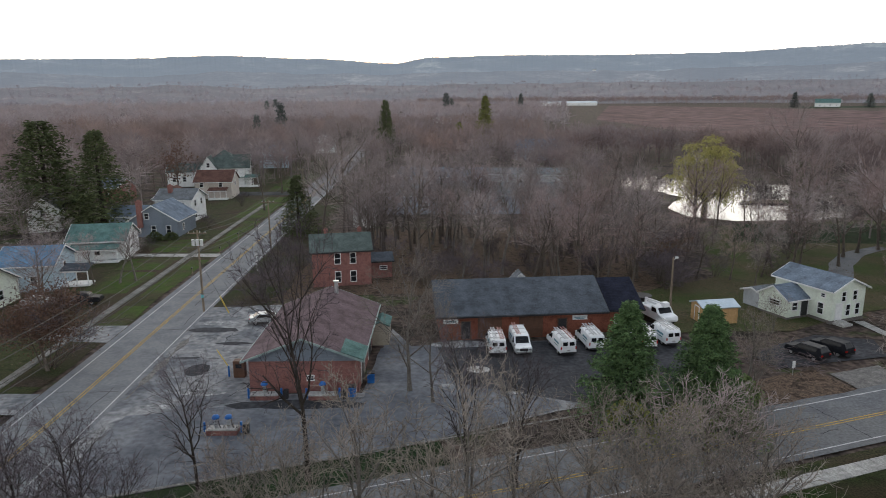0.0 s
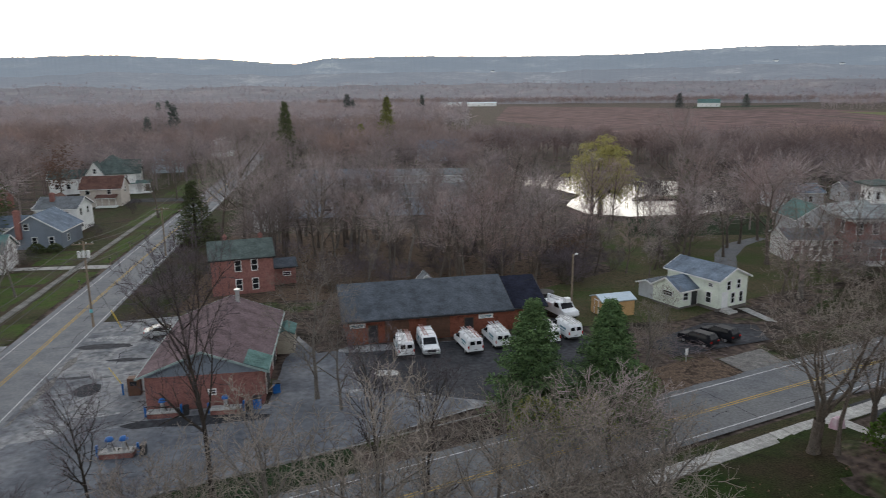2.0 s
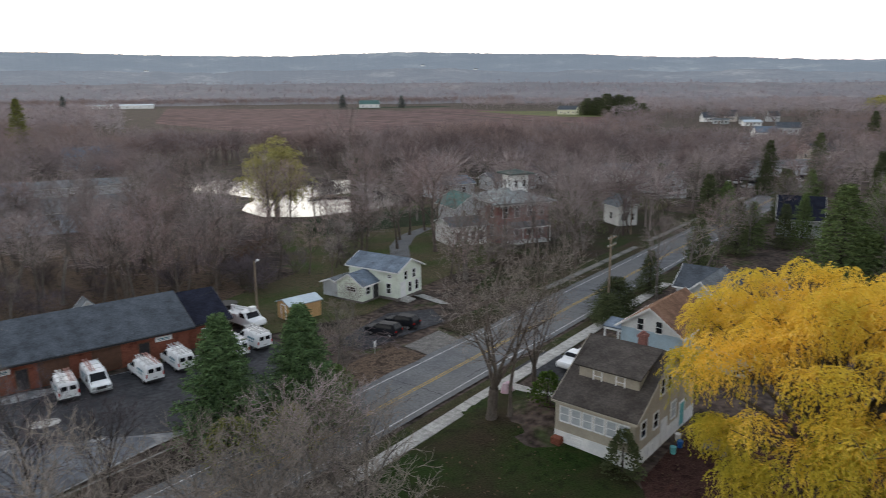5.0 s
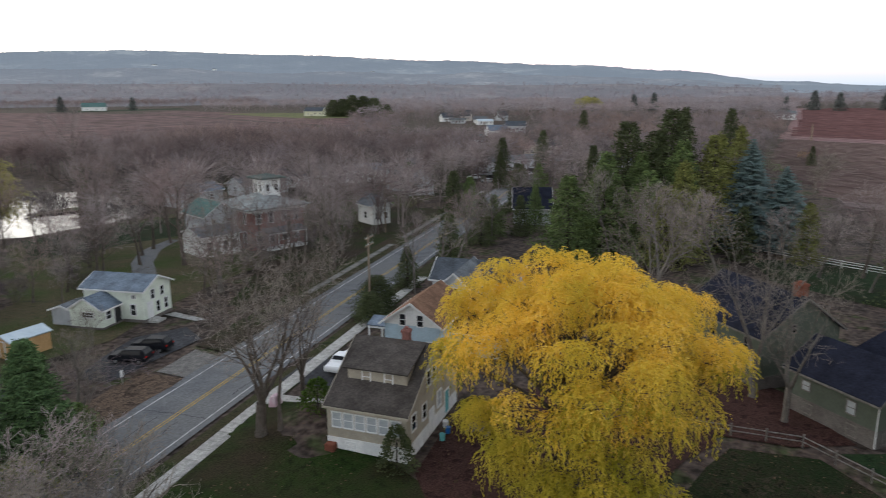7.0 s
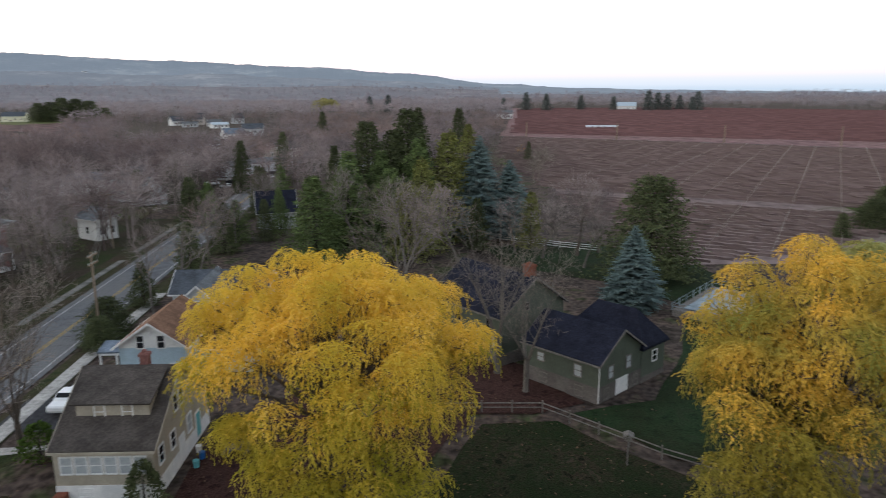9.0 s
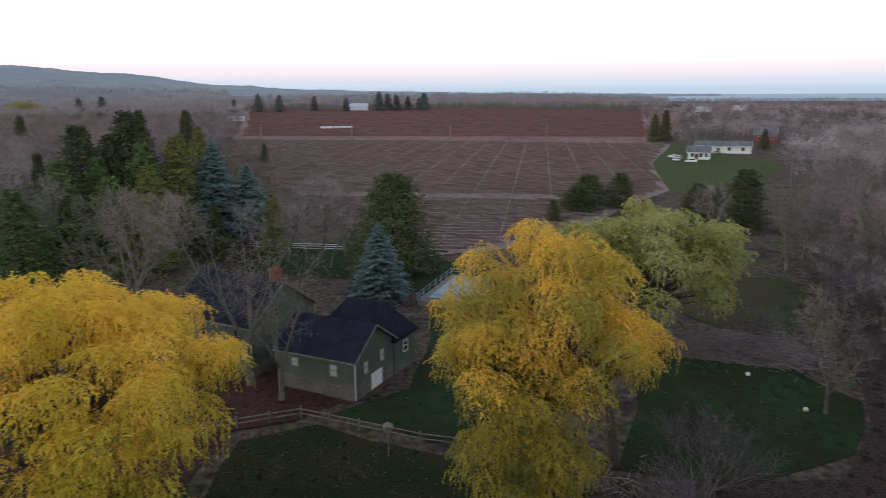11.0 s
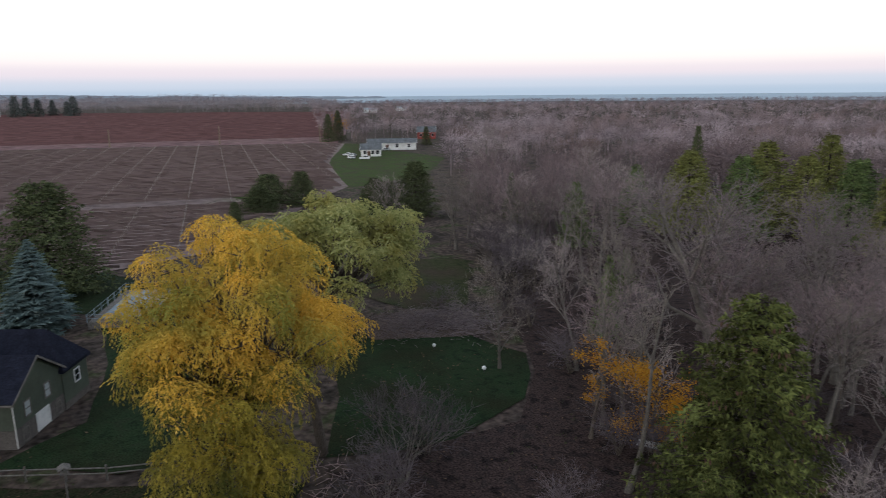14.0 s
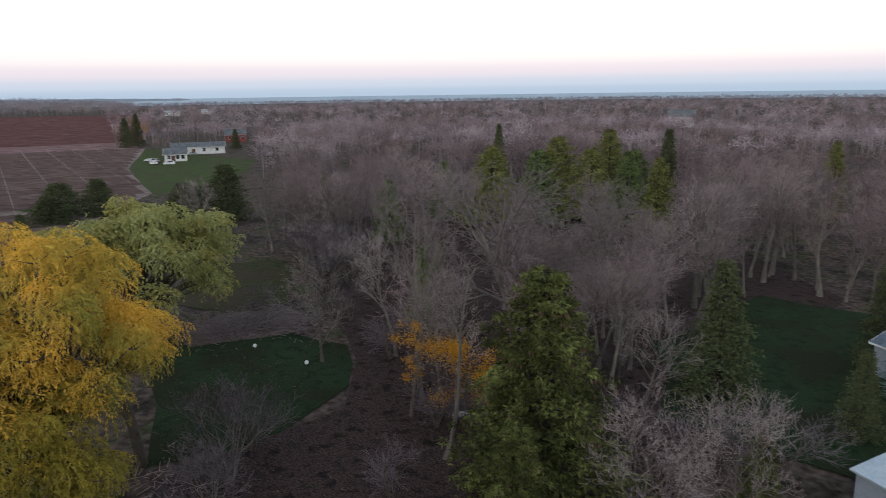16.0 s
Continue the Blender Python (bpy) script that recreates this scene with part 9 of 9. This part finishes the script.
# the strip of woods behind the garage and the street
while n_near < 85:
    x, y = rw.uniform(-24, 62), rw.uniform(88, 175)
    az = math.degrees(math.atan2(x, y))
    if not free(x, y) or (x > 28 and y < 100) or (x > 36 and y < 122) or (18.5 < az < 30 and y > 108 and rw.random() < 0.8) or az < -8:
        continue
    plant(rw.choice(NEAR), x, y, rw.uniform(9, 15) if y < 125 else rw.uniform(11, 16), wide=rw.uniform(0.85, 1.25))
    n_near += 1
for k in range(24):
    x, y = rw.uniform(-20, 34), rw.uniform(91, 112)
    if free(x, y):
        plant("bush", x, y, rw.uniform(2.2, 4.5), wide=rw.uniform(0.9, 1.4))
for x, y, h_ in ((-25.5, 91, 3.0), (-24.5, 97, 3.6), (-26, 104, 2.6), (-23.5, 109, 3.4), (-26.5, 116, 3.0), (-22.5, 92.5, 4.0), (-66, 126, 3.5), (-68, 109, 4), (-52.5, 121, 2.2), (-49, 143, 2.6), (-64, 168, 4), (-50, 172, 3)):
    plant("bush", x, y, h_, wide=1.2)
for k in range(26):
    x, y = rw.uniform(-14, 34), rw.uniform(116, 137)
    if free(x, y):
        plant(rw.choice(NEAR), x, y, rw.uniform(11, 16), wide=rw.uniform(0.9, 1.3))
# the woods on the north side
n_near = 0
while n_near < 120:
    a, d = radians(rw.uniform(-172, -116)), rw.uniform(46, 135)
    x, y = -math.sin(a) * d, math.cos(a) * d
    if (28 > x > 2 and -88 < y < -44) or (42 < x < 100 and -60 < y < -12) or d < 52 and x > 30:
        continue
    if -2.1 < a < -2.02 and d > 120 or -2.72 < a < -2.36 and d > 82:
        continue
    plant(rw.choice(("north1", "north2", "north1", "pole2", "mid4")), x, y, rw.uniform(10, 14.5) if d > 80 else rw.uniform(8, 12.5), wide=rw.uniform(0.85, 1.25))
    n_near += 1
for k in range(60):
    a, d = radians(rw.uniform(-165, -118)), rw.uniform(36, 85)
    x, y = -math.sin(a) * d, math.cos(a) * d
    if not (28 > x > 2 and -88 < y < -44) and not (44 < x < 62 and -40 < y < -12):
        plant("bush", x, y, rw.uniform(2.0, 4.0), wide=rw.uniform(0.9, 1.5))


def far_tree(m, rnd, x, y, h, w, n, thin, z0=0.0):
    """A far leafless crown: a stem, a few boughs, and twigs that fan out over an uneven, rounded crown."""
    m.tube((x, y, z0 - 0.3), (x, y, z0 + h * 0.6), h * 0.012, h * 0.007, 3)
    lx, ly = rnd.gauss(0, 0.08) * w, rnd.gauss(0, 0.08) * w
    base, cz = rnd.uniform(0.50, 0.66), rnd.uniform(0.30, 0.40)
    ph, c = rnd.uniform(0, 6.283), Vector((x + lx, y + ly, z0 + h * base))
    for k in range(n):
        an, u = rnd.uniform(0, 6.283), rnd.uniform(-0.75, 1.0)
        q = math.sqrt(1 - u * u)
        lump = 1 + 0.22 * math.sin(3 * an + ph) + 0.16 * math.sin(5 * u + 2 * an + ph)
        d = Vector((math.cos(an) * q * w * 0.5, math.sin(an) * q * w * 0.5, u * h * cz)) * lump
        f0 = rnd.uniform(0.1, 0.72)
        p, e = c + d * f0, c + d * (f0 + rnd.uniform(0.25, 0.42))
        e.z += rnd.uniform(-0.01, 0.07) * h
        side = Vector((rnd.gauss(0, 1), rnd.gauss(0, 1), rnd.gauss(0, 1))).normalized() * w * thin * rnd.uniform(0.7, 1.5)
        m.face(p - side, p + side, e)
    for k in range(max(2, n // 14)):
        an = rnd.uniform(0, 6.283)
        p = Vector((x, y, z0 + h * rnd.uniform(0.2, 0.5)))
        e = c + Vector((math.cos(an) * w * 0.32, math.sin(an) * w * 0.32, h * rnd.uniform(0.0, 0.25)))
        side = Vector((math.sin(an), -math.cos(an), 0)) * h * 0.006
        m.face(p - side, p + side, e)


def woods(label, spots, n, h0, h1, rnd, thin=0.02, mat="far_wood", lift=None):
    m = Mesh()
    for x, y in spots:
        h = rnd.uniform(h0, h1) * (1 + 0.25 * noise.noise(Vector((x * 0.01, y * 0.01, 0))))
        far_tree(m, rnd, x, y, h, h * rnd.uniform(0.65, 1.05), n, thin, lift(x, y) if lift else 0.0)
    ob = new("woods", m.done("woods", M[mat]))
    return tagged(ob, label, "woods", kind="stuff")


def ring(az0, az1, d0, d1, count, rnd, skip=None):
    out = []
    for _ in range(count):
        a = radians(rnd.uniform(az0, az1))
        d = math.sqrt(rnd.uniform(d0 * d0, d1 * d1)) if d1 < d0 * 2.5 else d0 * (d1 / d0) ** (rnd.random() ** 0.8)
        x, y = -math.sin(a) * d, math.cos(a) * d
        if free(x, y) and not (skip and skip(x, y, d)):
            out.append((x, y))
    return out


def box_spots(x0, x1, y0, y1, n, rnd, skip=None):
    pts = [(rnd.uniform(x0, x1), rnd.uniform(y0, y1)) for _ in range(n)]
    return [p for p in pts if free(*p) and not (skip and skip(*p))]


def in_fields(x, y, d):
    az = math.degrees(math.atan2(-x, y))
    if -38 < az < -7 and 330 < d < 1500:
        return True
    if -47 < az <= -38 and 420 < d < 800:
        return True
    if -62 < az < -51 and 360 < d < 620:
        return True
    if az < -72 and d < 420:
        return True
    return False


def azimuth(x, y):
    return math.degrees(math.atan2(-x, y))


def foot_z(x, y):
    """Height of the wooded foothills over (x, y)."""
    return hill_z(azimuth(x, y), math.hypot(x, y), 1600, 2700, 0.24, 9.0) - 1.0


def in_vines(x, y, d=0):
    return inside(Vector((x, y)), FIELD) or inside(Vector((x, y)), FIELD_B)


rf = random.Random(8)
# trees between and behind the houses
woods("bare trees round the mansion", box_spots(62, 190, 84, 140, 90, rf, lambda x, y: x < 98 and y < 112), 260, 10, 17, rf, 0.006, "twig")
woods("bare trees behind the mansion", box_spots(97, 240, 135, 235, 150, rf), 200, 11, 16, rf, 0.008, "twig_village")
woods("bare trees along the road verge", box_spots(96, 190, 84, 112, 24, rf), 260, 9, 15, rf, 0.007, "twig_village")
woods("bare trees in the village gardens", box_spots(130, 330, 105, 220, 70, rf), 200, 9, 14, rf, 0.008, "twig_village")
woods("bare trees of the village street", box_spots(120, 280, 88, 150, 24, rf), 240, 9, 14, rf, 0.007, "twig_village")
woods("bare trees behind the conifers", box_spots(96, 240, 26, 66, 22, rf), 220, 8, 13, rf, 0.007, "twig_tan")
woods("bare trees behind the street houses", box_spots(-135, -66, 80, 330, 80, rf, lambda x, y: x > -72 and y < 215), 240, 10, 16, rf, 0.007, "twig")
woods("bare trees along the far street", box_spots(-64, -44, 225, 420, 24, rf), 220, 10, 15, rf, 0.007, "twig")
woods("bare trees round the works sheds", box_spots(-28, 48, 140, 330, 64, rf, lambda x, y: x < -0.115 * y), 220, 10, 16, rf, 0.007, "twig")
woods("bare trees beyond the pond", box_spots(50, 130, 232, 330, 40, rf), 220, 10, 15, rf, 0.007, "twig_red")
woods("dense bare brown woods beyond the street", ring(46, -8, 215, 520, 1300, rf), 170, 10, 17, rf, 0.0075)
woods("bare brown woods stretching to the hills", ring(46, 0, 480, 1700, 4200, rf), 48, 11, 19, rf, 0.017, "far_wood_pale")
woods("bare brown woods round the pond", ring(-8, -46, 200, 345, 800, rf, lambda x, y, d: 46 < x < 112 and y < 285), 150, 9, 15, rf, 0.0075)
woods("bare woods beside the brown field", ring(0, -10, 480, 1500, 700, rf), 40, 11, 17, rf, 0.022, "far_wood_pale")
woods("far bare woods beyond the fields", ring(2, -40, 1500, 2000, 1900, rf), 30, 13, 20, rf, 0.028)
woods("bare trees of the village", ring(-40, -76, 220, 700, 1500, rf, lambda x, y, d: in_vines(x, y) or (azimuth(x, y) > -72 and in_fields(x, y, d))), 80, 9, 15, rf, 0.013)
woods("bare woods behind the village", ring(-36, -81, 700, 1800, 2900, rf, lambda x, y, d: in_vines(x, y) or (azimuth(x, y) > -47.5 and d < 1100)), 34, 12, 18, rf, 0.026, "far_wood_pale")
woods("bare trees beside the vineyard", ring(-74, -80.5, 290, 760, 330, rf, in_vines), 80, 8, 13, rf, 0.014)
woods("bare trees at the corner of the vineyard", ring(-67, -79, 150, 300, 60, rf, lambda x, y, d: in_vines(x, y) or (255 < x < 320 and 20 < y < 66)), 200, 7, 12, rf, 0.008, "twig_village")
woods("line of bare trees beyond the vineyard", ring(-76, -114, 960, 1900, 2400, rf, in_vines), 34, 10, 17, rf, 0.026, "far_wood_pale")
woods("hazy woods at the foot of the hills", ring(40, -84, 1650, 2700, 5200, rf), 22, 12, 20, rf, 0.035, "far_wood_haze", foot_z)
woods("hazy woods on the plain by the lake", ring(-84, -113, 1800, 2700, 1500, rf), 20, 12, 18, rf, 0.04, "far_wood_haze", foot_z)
woods("bare woods behind the northern lawns", ring(-116, -176, 120, 230, 400, rf, lambda x, y, d: azimuth(x, y) > -124 or -156 < azimuth(x, y) < -135 and d < 165), 170, 9, 13.5, rf, 0.008, "twig_north")
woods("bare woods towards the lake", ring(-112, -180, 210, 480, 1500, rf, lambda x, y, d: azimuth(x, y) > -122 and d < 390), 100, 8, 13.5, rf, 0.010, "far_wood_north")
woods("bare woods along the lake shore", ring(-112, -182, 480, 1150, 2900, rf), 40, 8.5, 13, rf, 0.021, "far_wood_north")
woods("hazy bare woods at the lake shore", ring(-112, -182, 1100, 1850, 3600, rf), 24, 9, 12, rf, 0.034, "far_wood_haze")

# fallen leaves and tufts of grass in the yards
YARDS = [(-62, -37.5, 56, 160, 5200, 0.085), (23, 62, 76, 108, 4200, 0.085), (-24, 34, 90, 122, 4200, 0.1), (18, 60, -6, 42, 2000, 0.085), (18, 60, -45, -12, 1000, 0.09), (-29, -20, 88, 130, 900, 0.09), (34, 60, 58, 74, 900, 0.08)]
lm, tm, rl = Mesh(), Mesh(), random.Random(71)
for x0, x1, y0, y1, n, size in YARDS:
    for k in range(n):
        x, y = rl.uniform(x0, x1), rl.uniform(y0, y1)
        p2 = Vector((x, y)) - O_B
        if abs(p2.dot(N_B)) < 5.2 or abs(x - on_a(y, 0)[0]) < 5.2 or noise.noise(Vector((x * 0.1, y * 0.1, 5))) < -0.12:
            continue
        z, a, w_ = ground_z(x, y) + 0.05, rl.uniform(0, 6.283), size * rl.uniform(0.6, 1.6)
        u, v = Vector((math.cos(a), math.sin(a), rl.gauss(0, 0.25))) * w_, Vector((-math.sin(a), math.cos(a), rl.gauss(0, 0.25))) * w_ * 0.6
        c = Vector((x, y, z + 0.03))
        lm.face(c - u, c - v, c + u, c + v)
        if k % 2 == 0:
            x, y = x + rl.gauss(0, 3), y + rl.gauss(0, 3)
            if abs((Vector((x, y)) - O_B).dot(N_B)) < 5.2 or abs(x - on_a(y, 0)[0]) < 5.2:
                continue
            for q in range(3):
                c = Vector((x + rl.gauss(0, 0.1), y + rl.gauss(0, 0.1), ground_z(x, y)))
                e = c + Vector((rl.gauss(0, 0.12), rl.gauss(0, 0.12), size * rl.uniform(0.8, 1.8)))
                sd = Vector((rl.gauss(0, 1), rl.gauss(0, 1), 0)).normalized() * size * 0.3
                tm.face(c - sd, c + sd, e)
ob = new("fallen_leaves", lm.done("fallen_leaves", M["fallen"]))
tagged(ob, "brown and tan fallen leaves on the ground", "leaves", kind="stuff")
ob = new("grass_tufts", tm.done("grass_tufts", M["tuft"]))
tagged(ob, "tufts of dull green and yellowed grass", "grass", kind="stuff")

# vine rows
vm = Mesh()
rv = random.Random(3)


def vine_row(a, b, gap, hgt):
    """Tied-up canes along the wires of one row, ragged on top, with a gap here and there."""
    a, b = Vector(a), Vector(b)
    n = max(1, int((b - a).length / gap))
    u = (b - a).normalized()
    last = None
    for k in range(n + 1):
        p = a + u * gap * k
        top = hgt * rv.uniform(0.75, 1.12)
        cur = (Vector((p.x + rv.gauss(0, 0.06), p.y, top * 0.42)), Vector((p.x + rv.gauss(0, 0.1), p.y, top)))
        if last:
            vm.face(last[0], cur[0], cur[1], last[1])
        last = cur


A_V, R_V = Vector((0.968, -0.25)), Vector((0.25, 0.968))
def row_span(s, poly):
    """Where the row at s enters and leaves the field."""
    rr = [r for r in range(-420, 420, 3) if inside(A_V * s + R_V * r, poly)]
    return (rr[0], rr[-1]) if len(rr) > 1 else None


pm = Mesh()
s = 106.0
while s < 430:
    span = row_span(s, FIELD)
    if span and not 176 < s < 184:
        vine_row(A_V * s + R_V * span[0], A_V * s + R_V * span[1], 1.4 if s < 176 else 2.6, 0.85)
        for r in range(int(span[0] // 10) * 10 + 10, span[1], 10):
            p = A_V * s + R_V * r
            pm.tube((p.x, p.y, 0), (p.x, p.y, 1.5), 0.04, 0.035, 3)
    s += 2.8
ob = new("vine_rows", vm.done("vine_rows", M["vine"]))
tagged(ob, "rows of bare brown grapevines", "vines", kind="stuff")
ob = new("vine_posts", pm.done("vine_posts", M["post_grey"]))
tagged(ob, "pale grey wooden vineyard posts", "posts", kind="stuff")
vm = Mesh()
s = 420.0
while s < 1150:
    span = row_span(s, FIELD_B)
    if span:
        vine_row(A_V * s + R_V * span[0], A_V * s + R_V * span[1], 6.0, 1.4)
    s += 7.0
ob = new("vine_rows", vm.done("vine_rows", M["vine_red"]))
tagged(ob, "rows of red-brown grapevines beyond the lane", "vines", kind="stuff")
